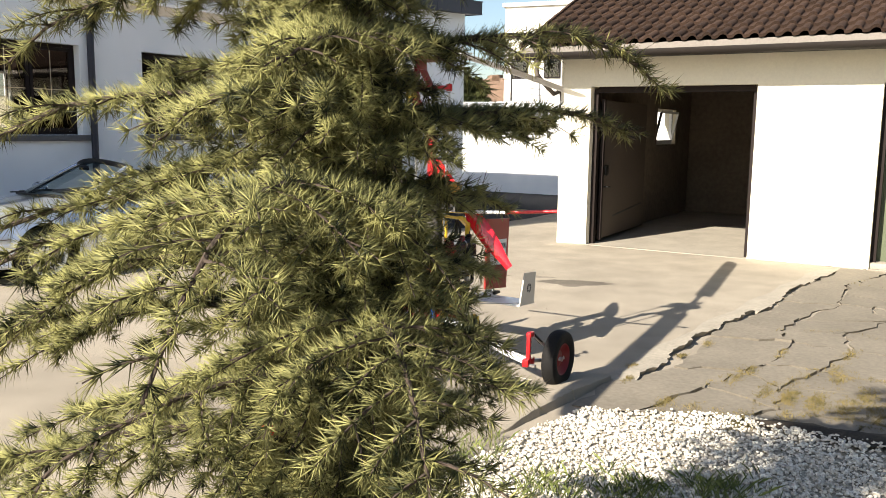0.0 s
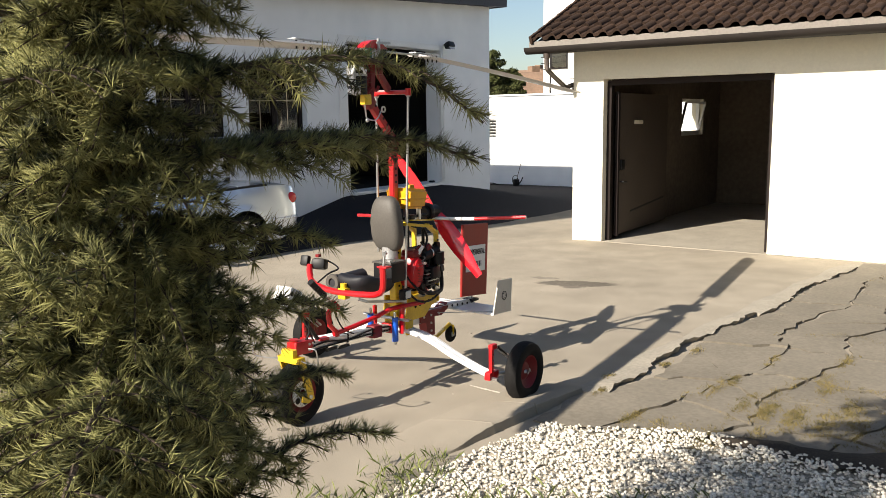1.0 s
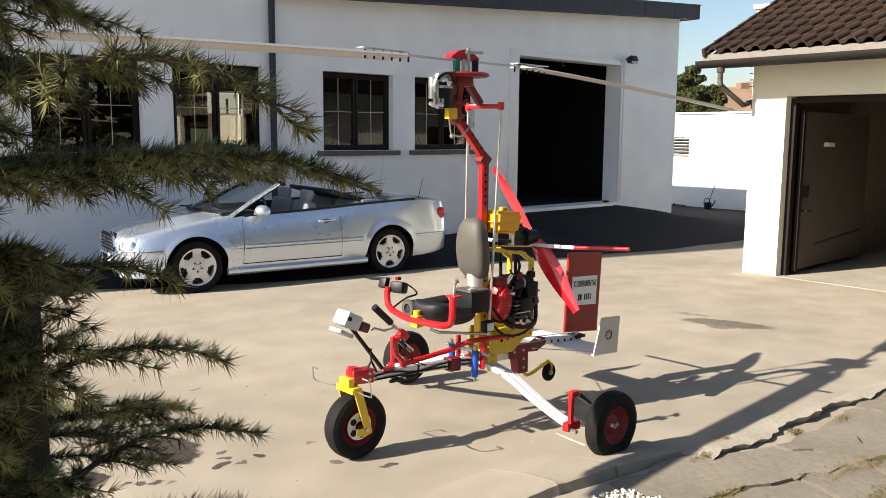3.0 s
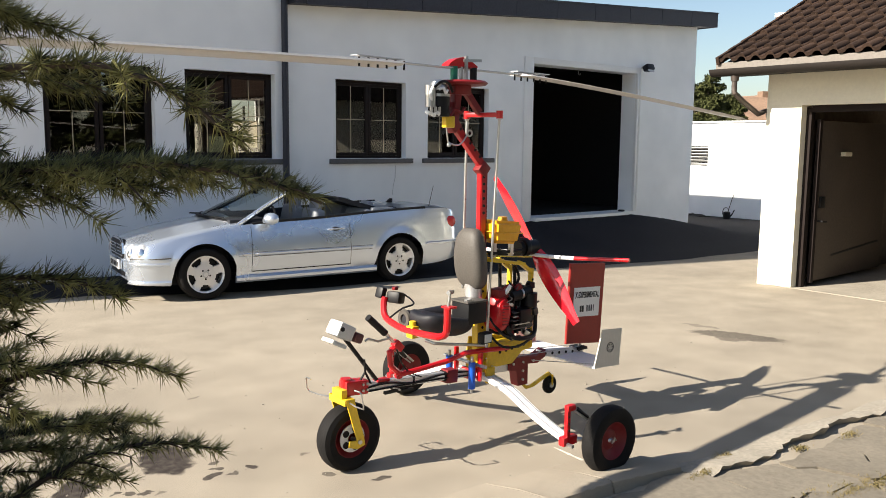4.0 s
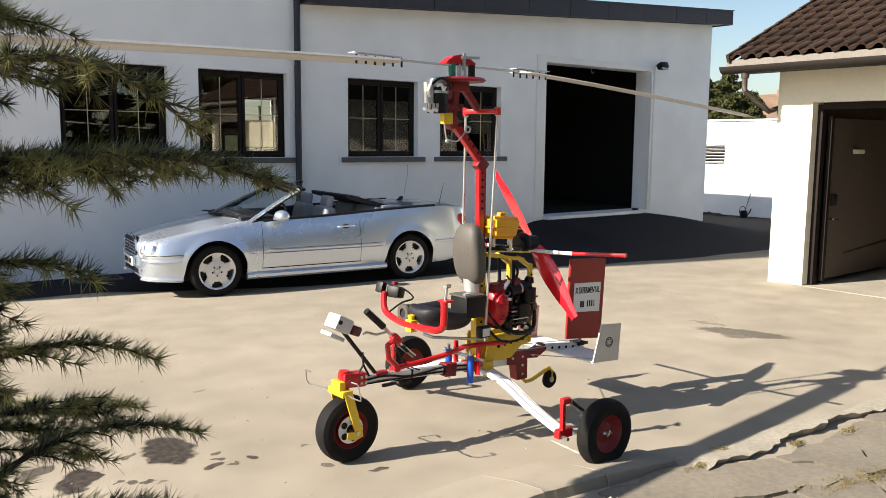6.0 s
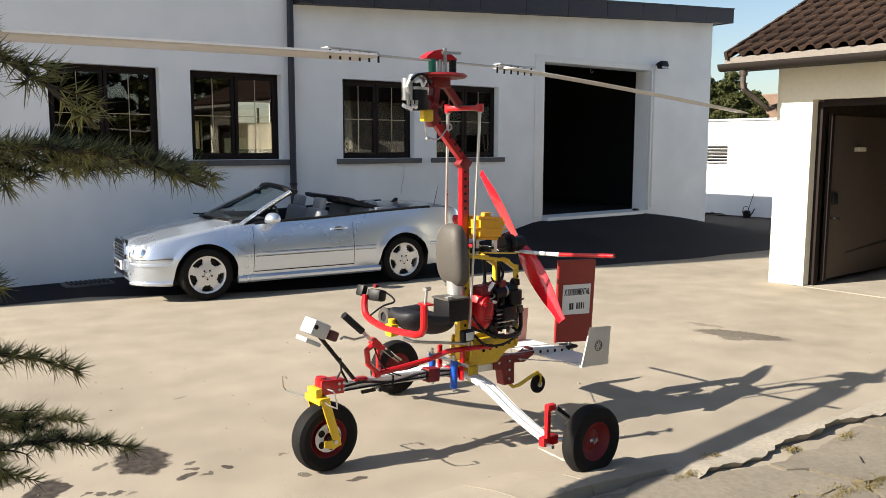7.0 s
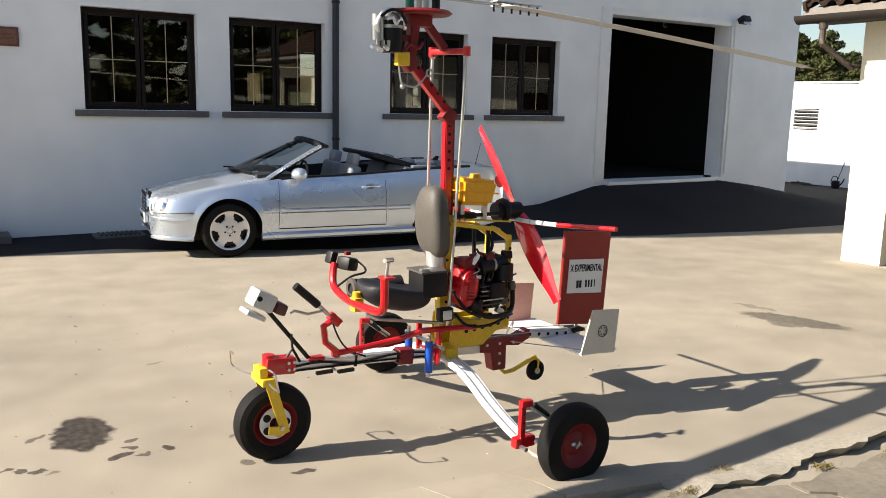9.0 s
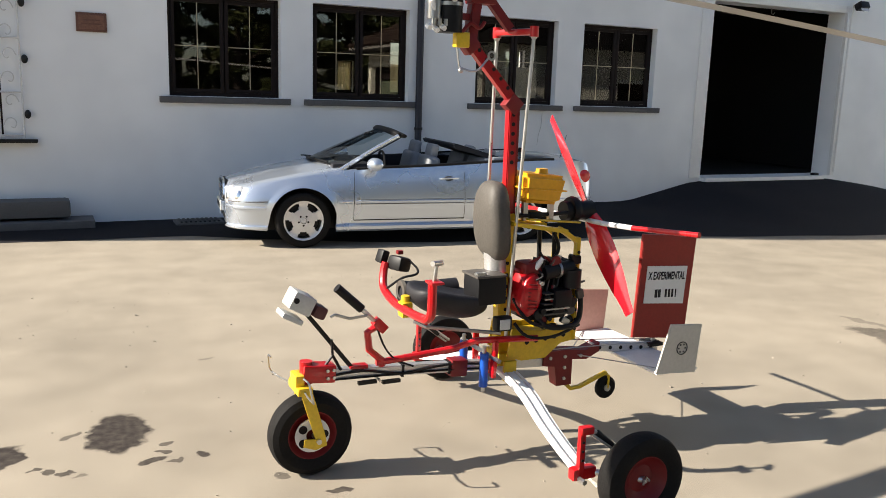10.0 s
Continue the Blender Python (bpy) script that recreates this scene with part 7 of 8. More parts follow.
build_cedar()
ob = thing("tree_stake", (-11.975, -10.03, 0.0), "dark square wooden stake tied to the cedar", "stake")
part("post", box(bmesh.new(), (0, 0, 0.78), (0.085, 0.085, 1.7), (0.5, -0.6, 12), bevel=0.006), M_POST, ob)
part("tie", tube(bmesh.new(), [(0.05, 0.05, 1.12), (-0.05, 0.06, 1.12), (-0.2, -0.02, 1.10), (-0.18, -0.09, 1.1), (-0.05, -0.055, 1.12), (0.05, -0.05, 1.12), (0.05, 0.05, 1.12)], 0.012, 6), M_GREENP, ob, "green plastic tie")
tagged(part("red_bauble", ball(bmesh.new(), (-12.575, -10.17, 1.155), 0.016, (1, 1, 1.1)), M_RED), "small red bauble hanging in the cedar", "bauble")


# ---- slabs, gravel and grass ----
def build_slabs():
    """Old broken concrete slabs beyond a pale margin; the joints are open and grown with dry grass."""
    rng = random.Random(5)
    area = tagged(new("broken_paving"), "old broken concrete paving with grass in the joints", "pavement", "", "structure")
    def margin(x):
        return -9.20 - 0.095 * (x + 8.9)
    cols = [-8.9, -8.30, -7.72, -7.15, -6.6, -5.95, -5.3, -4.6, -3.9, -3.2, -2.45, -1.72]
    def left_edge(y):
        return -8.9 + 0.12 * math.sin(y * 2.2) + (0.08 if y < -10.5 else 0)
    # corner points of an irregular net
    rows = 8
    net = []
    for i, x in enumerate(cols):
        line = []
        for j in range(rows + 1):
            y = margin(x) - (0.16 if i < 2 else 0.27) - (0.0 if j == 0 else 0.42 * j + 0.045 * j * j)
            xx = x + (rng.uniform(-0.22, 0.22) if 0 < j and 0 < i < len(cols) - 1 else 0)
            if i == 0:
                xx = left_edge(y)
            line.append(Vector((xx + (0.05 if i == 0 else 0), y + (rng.uniform(-0.16, 0.16) if j else rng.uniform(-0.07, 0.07)), 0)))
        net.append(line)
    def jag(a, b, n, amp, seed):
        r = random.Random(seed)
        nrm = Vector((-(b - a).y, (b - a).x, 0))
        nrm = nrm.normalized() if nrm.length else nrm
        return [a.lerp(b, k / n) + nrm * (r.uniform(-amp, amp) if k else 0.0) for k in range(n)]
    for i in range(len(cols) - 1):
        for j in range(rows):
            A, B, C, D = net[i][j], net[i + 1][j], net[i + 1][j + 1], net[i][j + 1]
            key = lambda p, q: hash((round(p.x * 100), round(p.y * 100), round(q.x * 100), round(q.y * 100))) & 0xffff
            def edge(p, q):
                if (p.x, p.y) < (q.x, q.y):
                    return jag(p, q, 5, 0.045, key(p, q))
                pts = jag(q, p, 5, 0.045, key(q, p))
                return [p] + pts[:0:-1]
            polys = [[*edge(A, D), *edge(D, C), *edge(C, B), *edge(B, A)]]
            for poly in polys:
                c = sum(poly, Vector()) / len(poly)
                gap = rng.choice((0.008, 0.014, 0.024))
                up = 0.018 + rng.uniform(-0.006, 0.010) + ground_z(c.x, c.y)
                tilt = Vector((rng.uniform(-0.022, 0.022), rng.uniform(-0.022, 0.022), 0))
                bm = bmesh.new()
                top, low = [], []
                for p in poly:
                    q = p + (c - p).normalized() * gap
                    z = up + tilt.dot(q - c)
                    top.append(bm.verts.new((q.x + (c - q).x * 0.006, q.y + (c - q).y * 0.006, z)))
                    inw = (c - q).normalized() * 0.03
                    low.append(bm.verts.new((q.x + inw.x, q.y + inw.y, -0.06)))
                bm.faces.new(top)
                m = len(top)
                for k in range(m):
                    bm.faces.new((low[k], low[(k + 1) % m], top[(k + 1) % m], top[k]))
                bmesh.ops.recalc_face_normals(bm, faces=bm.faces)
                part("slab", bm, M_SLAB, area, "", 0)
    # raised ragged lip along the yard, undercut on the side of the slabs
    def lip(x0, x1, width, height, wob):
        n = int((x1 - x0) / 0.06) + 1
        bm = bmesh.new()
        rows_ = []
        for k in range(n + 1):
            x = x0 + (x1 - x0) * k / n
            y = margin(x)
            gz = ground_z(x, y)
            w = width + 0.045 * math.sin(x * 2.1) * wob + 0.012 * math.sin(x * 9.7 + 1) * wob + rng.uniform(-0.022, 0.022)
            h = (height + 0.012 * math.sin(x * 4.3) + rng.uniform(-0.007, 0.007)) * min(1.0, 0.25 + 0.2 * k if x0 < -8 else 1.0)
            ends = 0.0 if 0 < k < n else 0.012
            rows_.append([bm.verts.new(c) for c in ((x, y + 0.03 * math.sin(x * 5.0), gz - 0.004), (x, y - w * 0.35, gz + h * 0.55), (x, y - w * 0.75, gz + h * 0.92),
                          (x + rng.uniform(-0.008, 0.008), y - w, gz + h - ends), (x, y - w + 0.045, gz - 0.03))])
        for A, B in zip(rows_, rows_[1:]):
            for k in range(4):
                bm.faces.new((A[k], A[k + 1], B[k + 1], B[k]))
        bm.faces.new(rows_[0][::-1])
        bm.faces.new(rows_[-1])
        bmesh.ops.recalc_face_normals(bm, faces=bm.faces)
        part("edge_stone", bm, M_KERB, area, "", 40)
    lip(-8.27, -6.34, 0.24, 0.042, 1.0)
    lip(-6.33, -5.42, 0.22, 0.042, 0.8)
    lip(-5.41, -4.2, 0.27, 0.035, 1.0)
    lip(-4.19, -1.74, 0.26, 0.035, 1.0)
    # upright kerb face beside the gravel
    def kerb(x0, x1, y0, y1, h, a0, a1):
        bm = bmesh.new()
        rows_ = []
        for k in range(13):
            t = k / 12
            x, y = x0 + (x1 - x0) * t, y0 + (y1 - y0) * t + rng.uniform(-0.006, 0.006)
            hh = h * (a0 + (a1 - a0) * t) + rng.uniform(-0.003, 0.003)
            rows_.append([bm.verts.new(c) for c in ((x - 0.03, y + 0.5, -0.006), (x, y + 0.22, hh * 0.62), (x, y + 0.01, hh), (x, y - 0.006, hh - 0.01), (x + 0.01, y - 0.02, -0.03))])
        for A, B in zip(rows_, rows_[1:]):
            for k in range(4):
                bm.faces.new((A[k], A[k + 1], B[k + 1], B[k]))
        bm.faces.new(rows_[0][::-1])
        bm.faces.new(rows_[-1])
        bmesh.ops.recalc_face_normals(bm, faces=bm.faces)
        part("kerb_stone", bm, M_YARD, area, "grey kerb stone facing the gravel", 40)
    kerb(-9.95, -9.253, -9.17, -9.25, 0.075, -0.12, 0.85)
    kerb(-9.25, -8.83, -9.25, -9.31, 0.075, 0.85, 1.0)
    kerb(-8.825, -8.29, -9.31, -9.37, 0.075, 1.0, 0.62)
    bm = bmesh.new()
    pts = [(-8.95, -9.5), (-1.75, -10.32), (-1.75, -15.0), (-8.75, -15.0)]
    vs = [bm.verts.new((a, b, ground_z(a, b) + 0.004)) for a, b in pts]
    bm.faces.new(vs)
    bmesh.ops.recalc_face_normals(bm, faces=bm.faces)
    part("joint_soil", bm, M_SOIL, area)
    return net


NET = build_slabs()


def blades(points, name, parent_label, material, rng, h=(0.02, 0.06), per=14, spread=0.03):
    vs, fs = [], []
    for x, y, z, k in points:
        for _ in range(int(per * k)):
            px, py = x + rng.gauss(0, spread), y + rng.gauss(0, spread)
            a, L = rng.uniform(0, 6.28), rng.uniform(*h)
            lx, ly = rng.gauss(0, 0.5) * L, rng.gauss(0, 0.5) * L
            w = 0.0022
            i = len(vs)
            vs += [(px - w * math.cos(a), py - w * math.sin(a), z), (px + w * math.cos(a), py + w * math.sin(a), z), (px + lx * 0.5, py + ly * 0.5, z + L * 0.7), (px + lx, py + ly, z + L)]
            fs += [(i, i + 1, i + 2), (i, i + 2, i + 3), (i + 1, i + 3, i + 2)]
    me = bpy.data.meshes.new(name)
    me.from_pydata(vs, [], fs)
    me.materials.append(material)
    tagged(new(name, me), parent_label, "grass", "", "stuff")


def build_grass():
    rng = random.Random(11)
    pts = []
    for i, line in enumerate(NET):
        for j in range(len(line) - 1):
            for a, b in ((line[j], line[j + 1]),) + (((line[j], NET[i + 1][j]),) if i + 1 < len(NET) else ()):
                if j == 0:
                    continue
                dens = 0.8 if a.x < -6.6 else 0.25
                if rng.random() > (0.6 if dens == 1 else 0.25):
                    continue
                L = (b - a).length
                for _ in range(int(L / 0.022)):
                    p = a.lerp(b, rng.random())
                    pts.append((p.x + rng.gauss(0, 0.03), p.y + rng.gauss(0, 0.03), ground_z(p.x, p.y) + 0.03, dens * rng.uniform(0.2, 1.0)))
    for cx, cy, r, nn in ((-8.65, -9.87, 0.08, 70), (-8.68, -10.04, 0.09, 80), (-8.75, -10.2, 0.09, 80), (-8.70, -10.36, 0.10, 90), (-8.66, -10.6, 0.13, 90), (-7.77, -10.14, 0.08, 90), (-7.58, -10.19, 0.07, 60),
                          (-8.0, -10.38, 0.09, 90), (-8.04, -10.53, 0.11, 110), (-8.08, -10.7, 0.12, 120), (-8.1, -10.88, 0.12, 110), (-8.06, -11.05, 0.14, 110), (-8.12, -11.28, 0.16, 110), (-7.37, -10.77, 0.09, 70),
                          (-6.66, -10.76, 0.10, 50), (-7.17, -10.71, 0.07, 40), (-7.75, -10.97, 0.10, 70), (-7.71, -11.27, 0.12, 70), (-8.24, -9.50, 0.04, 30), (-7.42, -9.64, 0.035, 34), (-7.9, -9.41, 0.03, 16), (-6.9, -9.72, 0.035, 20), (-6.9, -10.3, 0.06, 22)):
        for _ in range(nn):
            pts.append((cx + rng.gauss(0, r * 1.2), cy + rng.gauss(0, r * 0.3), ground_z(cx, cy) + 0.02, rng.uniform(0.3, 0.9)))
    blades(pts, "dry_grass", "dry yellow-green grass and moss in the paving joints", M_GRASS, rng, (0.004, 0.02), 14, 0.016)


build_grass()


def build_gravel():
    """A bed of white pebbles beside the yard."""
    rng = np.random.default_rng(3)
    bed = bmesh.new()
    outline = [(-16.0, -9.15), (-12.0, -9.1), (-10.6, -9.2), (-10.0, -9.28), (-9.45, -9.35), (-8.96, -9.47), (-8.90, -9.74), (-8.72, -10.15), (-8.64, -10.4), (-8.72, -10.8), (-8.66, -11.2), (-8.7, -15.0), (-16.0, -15.0)]
    f = bed.faces.new([bed.verts.new((x, y, 0.012)) for x, y in outline])
    bmesh.ops.recalc_face_normals(bed, faces=bed.faces)
    if bed.faces[:][0].normal.z < 0:
        bmesh.ops.reverse_faces(bed, faces=bed.faces)
    structure("gravel_bed", bed, M_BED, "bed of pale crushed gravel", "gravel bed")
    def inside(px, py):
        ok = False
        n = len(outline)
        for i in range(n):
            (x0, y0), (x1, y1) = outline[i], outline[(i + 1) % n]
            if (y0 > py) != (y1 > py) and px < (x1 - x0) * (py - y0) / (y1 - y0) + x0:
                ok = not ok
        return ok
    P = []
    while len(P) < 26000:
        x, y = rng.uniform(-12.6, -8.58), rng.uniform(-12.5, -9.15)
        if x < -11.2 and rng.random() < 0.55:
            continue
        if inside(x, y) or (rng.random() < 0.04 and inside(x, y - 0.08)):
            P.append((x, y))
    P = np.array(P)
    N = len(P)
    ico = bmesh.new()
    bmesh.ops.create_icosphere(ico, subdivisions=1, radius=1.0)
    base = np.array([v.co for v in ico.verts])
    tri = np.array([[v.index for v in f.verts] for f in ico.faces])
    ico.free()
    S = rng.uniform(0.006, 0.0145, (N, 1, 1)) * rng.uniform(0.6, 1.3, (N, 1, 3))
    S[:, :, 2] *= 0.75
    ang = rng.uniform(0, 6.28, N)
    c, s = np.cos(ang), np.sin(ang)
    V = base[None] * (1 + rng.normal(0, 0.13, (N, len(base), 1))) * S
    X = V[:, :, 0] * c[:, None] - V[:, :, 1] * s[:, None] + P[:, :1]
    Y = V[:, :, 0] * s[:, None] + V[:, :, 1] * c[:, None] + P[:, 1:]
    Z = V[:, :, 2] + 0.014 + rng.uniform(0, 0.016, (N, 1)) + 0.024 * np.clip((P[:, :1] + 9.0) / 0.25, 0, 1) * (P[:, 1:] < -9.65)
    co = np.stack([X, Y, Z], -1).reshape(-1, 3)
    F = (tri[None] + (np.arange(N) * len(base))[:, None, None]).reshape(-1, 3)
    me = bpy.data.meshes.new("gravel")
    me.vertices.add(len(co))
    me.vertices.foreach_set("co", co.reshape(-1).astype(np.float32))
    me.loops.add(F.size)
    me.loops.foreach_set("vertex_index", F.reshape(-1).astype(np.int32))
    me.polygons.add(len(F))
    me.polygons.foreach_set("loop_start", (np.arange(len(F)) * 3).astype(np.int32))
    me.update(calc_edges=True)
    me.materials.append(M_PEBBLE)
    tagged(new("gravel", me), "loose white pebbles in a gravel bed", "gravel", "", "stuff")


build_gravel()


def build_soil_strip():
    """Dark earth between the gravel and the broken slabs."""
    rng = random.Random(8)
    bm = bmesh.new()
    rows_ = []
    for k in range(25):
        y = -10.45 - 0.1 * k
        c = -8.72 + 0.035 * k * 0.5 + 0.03 * math.sin(k * 0.9)
        w = (0.05 + 0.014 * min(k, 9)) * rng.uniform(0.8, 1.2)
        rows_.append([bm.verts.new((c + w * u + rng.uniform(-0.012, 0.012), y, 0.03 + 0.022 * (1 - u * u) + rng.uniform(0, 0.012))) for u in (-1, -0.6, -0.2, 0.2, 0.6, 1)])
    for A, B in zip(rows_, rows_[1:]):
        for k in range(5):
            bm.faces.new((A[k], A[k + 1], B[k + 1], B[k]))
    bmesh.ops.recalc_face_normals(bm, faces=bm.faces)
    structure("soil_strip", bm, M_SOIL, "strip of dark earth beside the gravel", "soil", 60)


build_soil_strip()


def build_paint_streak():
    """Worn streak of pale paint left on the concrete."""
    rng = random.Random(17)
    bm = bmesh.new()
    rows_ = []
    for k in range(13):
        t = k / 12
        x, y = -8.57 - 0.03 * t, -8.65 - 0.32 * t
        w = 0.012 * math.sin(math.pi * (0.12 + 0.8 * t)) * rng.uniform(0.55, 1.25)
        rows_.append([bm.verts.new((x + s * w, y + rng.uniform(-0.004, 0.004), ground_z(x, y) + 0.004)) for s in (-1, 1)])
    for A, B in zip(rows_, rows_[1:]):
        bm.faces.new((A[0], A[1], B[1], B[0]))
    bmesh.ops.recalc_face_normals(bm, faces=bm.faces)
    structure("paint_streak", bm, M_PEBBLE, "worn streak of pale paint on the concrete", "paint")


build_paint_streak()


def build_grit():
    """Small chips of stone and dead leaves strewn over the yard, and green grass in the gravel."""
    rng = random.Random(21)
    bm = bmesh.new()
    for _ in range(300):
        x, y = rng.uniform(-12.2, -3.0), rng.uniform(-9.0, -4.0)
        r = rng.uniform(0.002, 0.006) * (1.8 if rng.random() < 0.06 else 1.0)
        box(bm, (x, y, ground_z(x, y) + r * 0.3), (r * rng.uniform(1, 2.4), r * rng.uniform(0.8, 1.6), r * 0.8), (rng.uniform(-20, 20), rng.uniform(-20, 20), rng.uniform(0, 180)))
    me = bpy.data.meshes.new("grit")
    bm.to_mesh(me)
    bm.free()
    me.materials.append(mat("stone_chips", (0.55, 0.5, 0.42), 0.9, 0, 0.1, 1.7, 90.0, tint=(0.05, 0.04, 0.03)))
    tagged(new("grit", me), "small stone chips and leaf crumbs on the yard", "grit", "", "stuff")
    pts = []
    for cx, cy, r, nn in ((-10.0, -10.15, 0.12, 60), (-9.78, -10.5, 0.12, 60), (-10.2, -9.75, 0.12, 40), (-9.95, -9.2, 0.12, 30), (-10.4, -9.3, 0.2, 50), (-10.6, -10.2, 0.3, 90), (-11.2, -9.6, 0.4, 120), (-11.4, -10.3, 0.4, 120)):
        for _ in range(nn):
            pts.append((cx + rng.gauss(0, r), cy + rng.gauss(0, r * 0.7), 0.012, rng.uniform(0.3, 0.9)))
    blades(pts, "garden_grass", "thin green grass growing through the gravel", mat("green_grass", (0.16, 0.18, 0.05), 0.8, 0, 0.4, 9.0, 60.0, tint=(0.05, 0.08, 0.02)), rng, (0.03, 0.085), 9, 0.04)


build_grit()
# ---- roof tiles ----
def build_tiles():
    W, E, T = 0.205, 0.33, 0.02
    prof = [(0.0, 0.012), (0.012, 0.044), (0.04, 0.06), (0.07, 0.06), (0.10, 0.044), (0.125, 0.014), (0.165, 0.002), (0.195, 0.002), (0.207, 0.01)]
    bm = bmesh.new()
    top0 = [bm.verts.new((0, y, z + 0.026)) for y, z in prof]
    top1 = [bm.verts.new((E + 0.05, y, z - 0.024)) for y, z in prof]
    bot0 = [bm.verts.new((0.004, y, z - T)) for y, z in prof]
    for k in range(len(prof) - 1):
        bm.faces.new((top0[k], top0[k + 1], top1[k + 1], top1[k]))
        bm.faces.new((top0[k + 1], top0[k], bot0[k], bot0[k + 1]))
    a, b = bm.verts.new((E, prof[-1][0], -0.012)), bm.verts.new((E, prof[0][0], -0.012))
    bm.faces.new((top0[-1], bot0[-1], a, top1[-1]))
    bm.faces.new((bot0[0], top0[0], top1[0], b))
    bmesh.ops.recalc_face_normals(bm, faces=bm.faces)
    me = mesh_of(bm, "roof_tile", M_TILE, 50)
    ncol, nrow = 39, 15
    rng = random.Random(2)
    far_v, far_f = [], []
    slope = turn(0, -math.degrees(PITCH), 0)
    for r in range(nrow):
        for c in range(ncol):
            y = VERGE_Y - 0.2 - c * W
            m = Matrix.Translation((EAVE_X - 0.05, y, EAVE_Z + 0.012)) @ slope @ Matrix.Translation((r * E, rng.uniform(-0.003, 0.003), rng.uniform(0, 0.004))) @ turn(0, 0, rng.uniform(-0.6, 0.6))
            if r < 8 and c < 37:
                ob = new("roof_tile", me)
                ob.parent = ROOF
                ob.matrix_basis = m
            else:
                i0 = len(far_v)
                far_v += [tuple(m @ v.co) for v in me.vertices]
                far_f += [tuple(i0 + k for k in p.vertices) for p in me.polygons]
    fm = bpy.data.meshes.new("upper_roof_tiles")
    fm.from_pydata(far_v, [], far_f)
    fm.materials.append(M_TILE)
    o = new("upper_roof_tiles", fm)
    o.parent = ROOF
    tagged(o, "brown interlocking tiles higher on the roof", "", "", "stuff")
    # verge tiles down the gable edge
    for r in range(nrow):
        m = Matrix.Translation((EAVE_X - 0.05, VERGE_Y, EAVE_Z + 0.012)) @ slope @ Matrix.Translation((r * E, 0, 0))
        v = part("verge_tile", box(bmesh.new(), (E / 2, -0.0, 0.0), (E + 0.03, 0.05, 0.11), (0, 1.5, 0), bevel=0.01), M_TILE, ROOF)
        v.matrix_basis = m


build_tiles()


# ---- beyond the walls ----
def leaf_cloud(bm_v, bm_f, rng, c, r, n, size):
    for _ in range(n):
        d = np.array([rng.gauss(0, 1) for _ in range(3)])
        d /= np.linalg.norm(d)
        p = np.array(c) + d * np.array(r) * rng.uniform(0.45, 1.0)
        u = np.array([rng.gauss(0, 1) for _ in range(3)])
        u /= np.linalg.norm(u)
        w = np.cross(u, d)
        s = size * rng.uniform(0.5, 1.2)
        i = len(bm_v)
        bm_v += [tuple(p - u * s), tuple(p + u * s * 0.6 + w * s * 0.5), tuple(p + u * s), tuple(p + w * s * 0.9 + d * s * 0.4)]
        bm_f += [(i, i + 1, i + 3), (i + 1, i + 2, i + 3), (i, i + 1, i + 2)]


def build_pine(loc, h, r, seed, label, clumps=34, leaf=0.11, low=0.15):
    rng = random.Random(seed)
    ob = thing("pine_tree", loc, label, "tree", group="trees behind the wall")
    bm = tube(bmesh.new(), [(0, 0, 0), (0.05 * h * 0.1, 0, h * 0.5), (0, 0, h * 0.95)], [0.022 * h, 0.015 * h, 0.004 * h], 8)
    v, f = [], []
    for k in range(clumps):
        t = low + (0.98 - low) * k / clumps
        a = k * 2.4 + rng.gauss(0, 0.3)
        d = r * (1 - t) ** 0.7 * rng.uniform(0.45, 1.0)
        c = (d * math.cos(a), d * math.sin(a), h * t + rng.gauss(0, 0.02) * h)
        bar(bm, (0, 0, h * t - 0.05 * h), c, 0.006 * h)
        leaf_cloud(v, f, rng, c, (r * 0.3, r * 0.3, h * 0.035), 190, leaf)
    part("trunk", bm, M_BARK, ob)
    me = bpy.data.meshes.new("crown")
    me.from_pydata(v, [], f)
    me.materials.append(M_LEAF)
    cr = new("crown", me)
    cr.parent = ob


for loc, h, r, sd in (((18.5, 9.3, -0.6), 5.6, 1.5, 1), ((20.2, 7.9, -0.6), 4.7, 1.3, 2), ((19.0, 11.6, -0.6), 6.0, 1.6, 3), ((18.4, 7.75, -0.6), 5.3, 1.25, 4), ((18.9, 8.6, -0.6), 5.0, 1.2, 7), ((18.6, 6.6, -0.6), 4.3, 0.9, 8), ((24.5, 13.5, -0.6), 6.2, 1.8, 6)):
    build_pine(loc, h, r, sd, "dark green pine showing above the white wall")
build_pine((5.9, 17.0, -0.4), 7.0, 2.2, 9, "dark green conifer behind the workshop", 30, 0.14, 0.1)
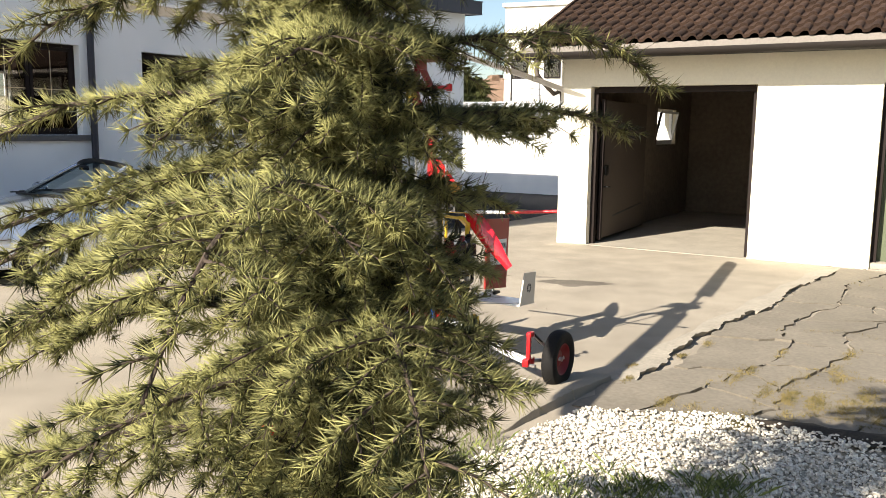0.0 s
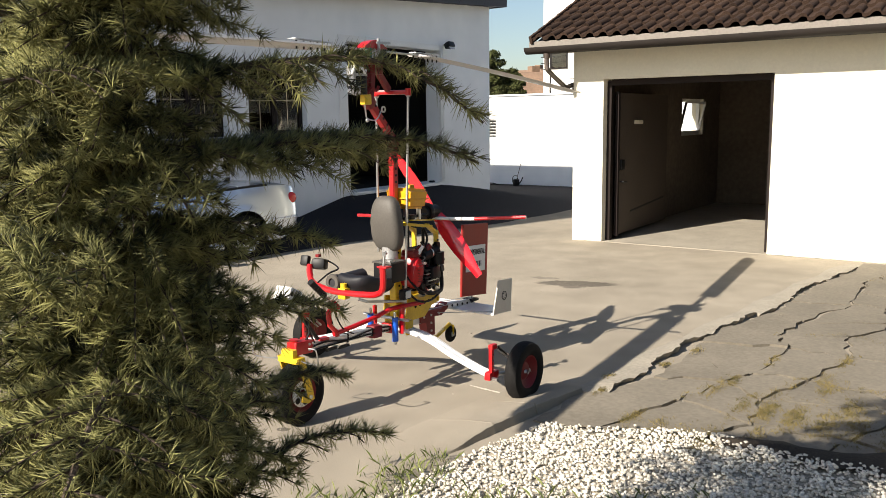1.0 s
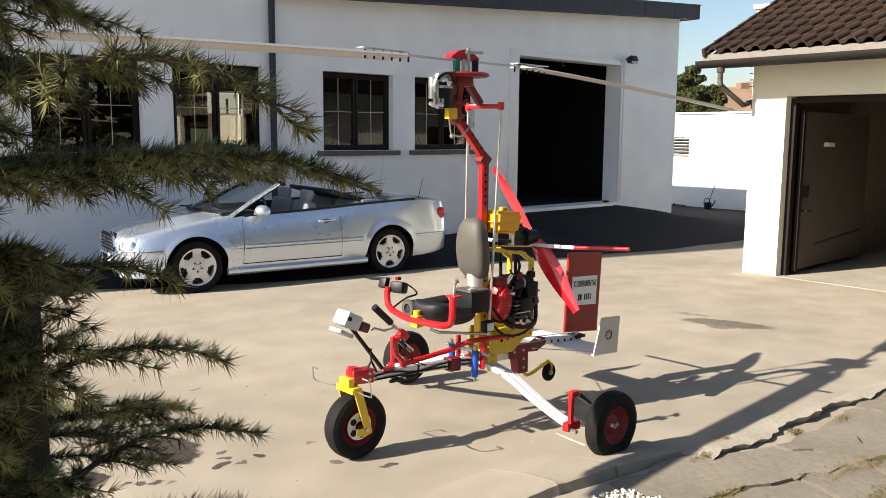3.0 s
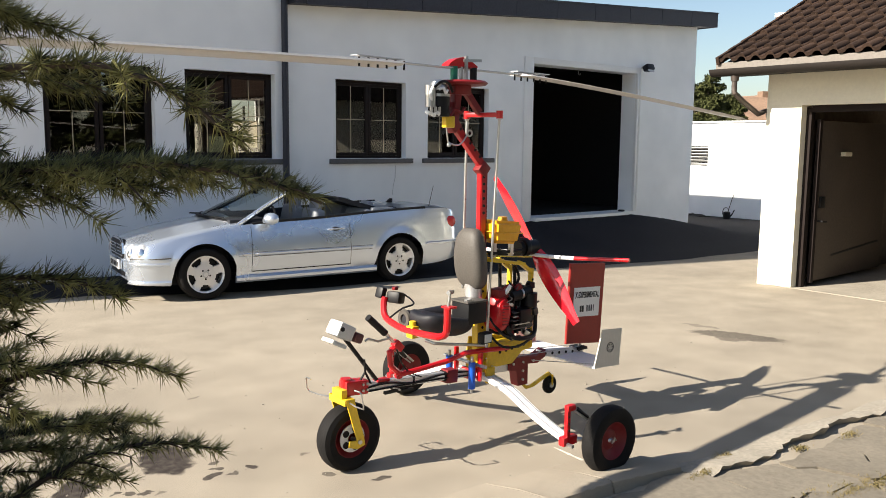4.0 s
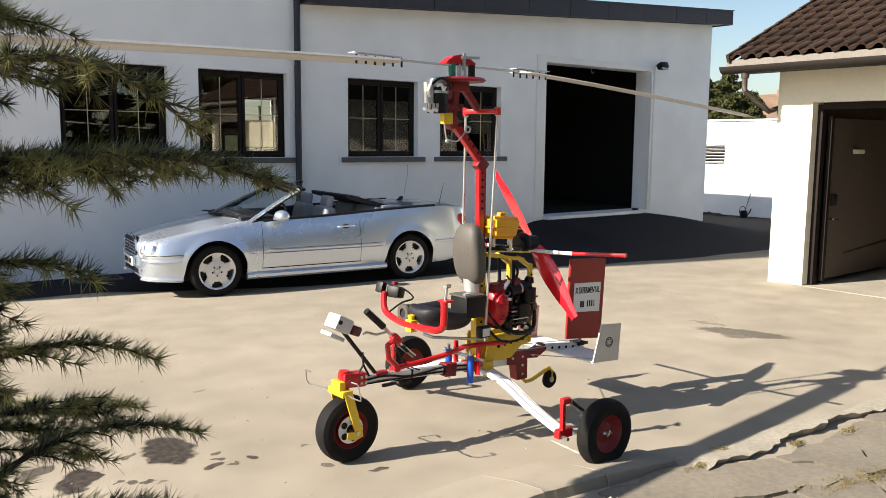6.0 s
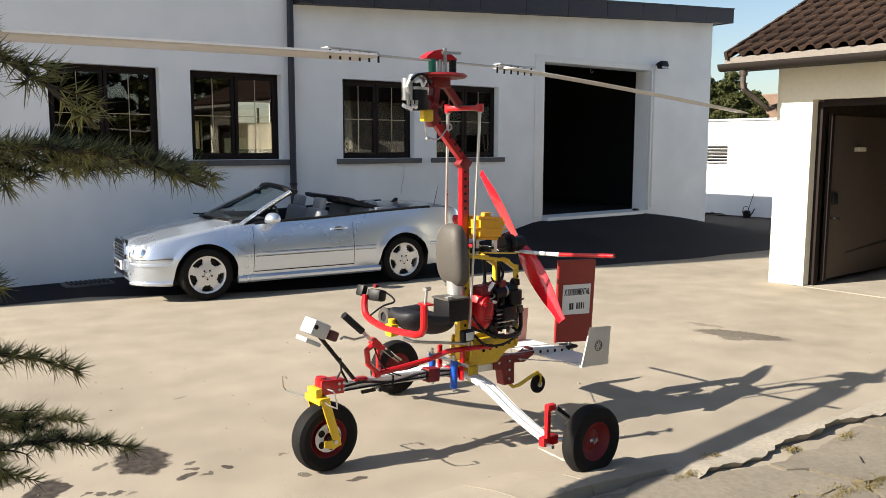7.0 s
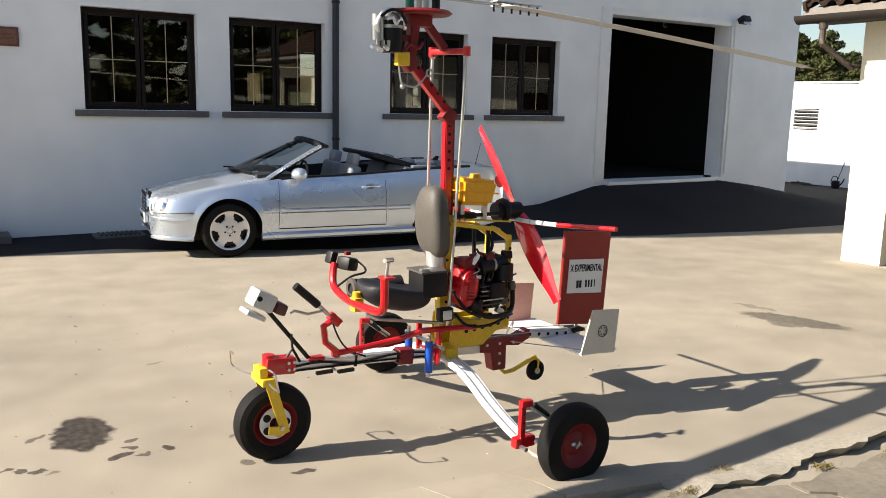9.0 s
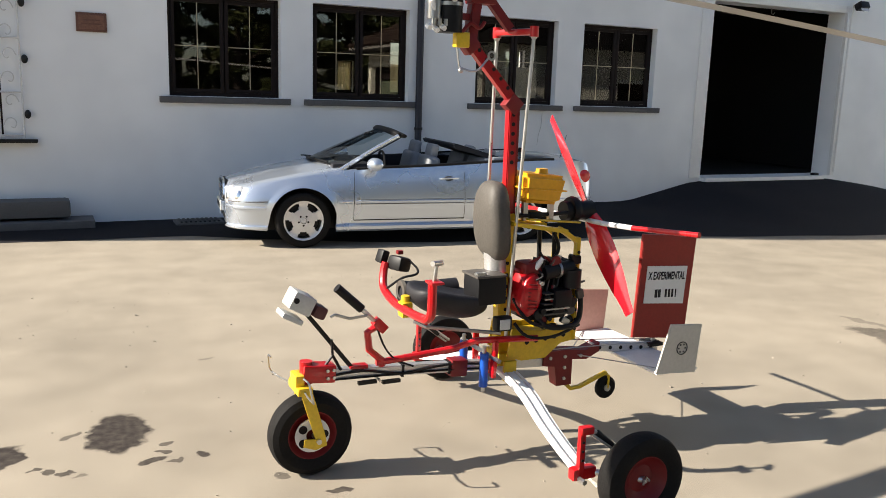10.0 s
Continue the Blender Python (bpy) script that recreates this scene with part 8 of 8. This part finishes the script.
# conifers on the road side of the yard, mirrored in the window panes
for k in range(16):
    build_pine((-19.0 + 1.9 * k + (k % 3) * 0.4, -25.5 - (k % 2) * 1.8, 0.0), 8.5 + (k * 7 % 5) * 0.7, 2.5, 20 + k, "tall dark conifer at the edge of the yard", 30, 0.2, 0.08)


def build_house(loc, size, roof_h, label, wall_mat, rz=0.0, flat=False):
    ob = thing("house", loc, label, "house", rz, group="far houses")
    w, d, h = size
    part("wall", box(bmesh.new(), (0, 0, h / 2), (w, d, h)), wall_mat, ob)
    if flat:
        part("roof", box(bmesh.new(), (0, 0, h + 0.1), (w + 0.3, d + 0.3, 0.22)), M_FARWALL, ob)
    else:
        part("roof", prism(bmesh.new(), [(-w / 2 - 0.4, h - 0.15), (w / 2 + 0.4, h - 0.15), (0, h + roof_h)], 1, -d / 2 - 0.4, d / 2 + 0.4), M_REDROOF, ob)
        part("chimney", box(bmesh.new(), (w * 0.15, 0, h + roof_h * 0.9), (0.6, 0.6, 1.3)), M_REDROOF, ob)
    for k in range(3):
        wn = part("window", box(bmesh.new(), (-w / 2 - 0.02, -d / 3 + k * d / 3, h * 0.62), (0.08, 1.0, 1.2)), M_FRAME, ob)
        part("pane", box(bmesh.new(), (-w / 2 - 0.065, -d / 3 + k * d / 3, h * 0.62), (0.012, 0.85, 1.05)), M_GLASS, wn, "", 0)
    return ob


build_house((37.0, 15.2, -0.6), (8.0, 9.0, 3.4), 2.1, "pale house with a red tiled roof", M_FARWALL, 62)
build_house((46.0, 14.0, -0.6), (9.0, 10.0, 3.6), 2.6, "pale house with a red tiled roof", M_FARWALL, 20)
build_house((48.0, 22.5, -0.6), (9.0, 10.0, 4.0), 2.4, "pale house with a red tiled roof", M_FARWALL, -15)
build_house((36.0, 10.2, -0.6), (7.0, 6.0, 9.6), 0, "tall flat-roofed white building", M_FARWALL, 10, True)
ob = thing("roof_aerial", (30.0, 11.0, -0.6), "thin rooftop aerial mast with cross bars", "aerial")
part("mast", cyl(bmesh.new(), (0, 0, 0), (0, 0, 6.6), 0.05, seg=8), M_IRON, ob)
for k in range(4):
    part("cross_bar", cyl(bmesh.new(), (0, -0.6, 5.2 + 0.35 * k), (0, 0.6, 5.2 + 0.35 * k), 0.025, seg=6), M_IRON, ob)
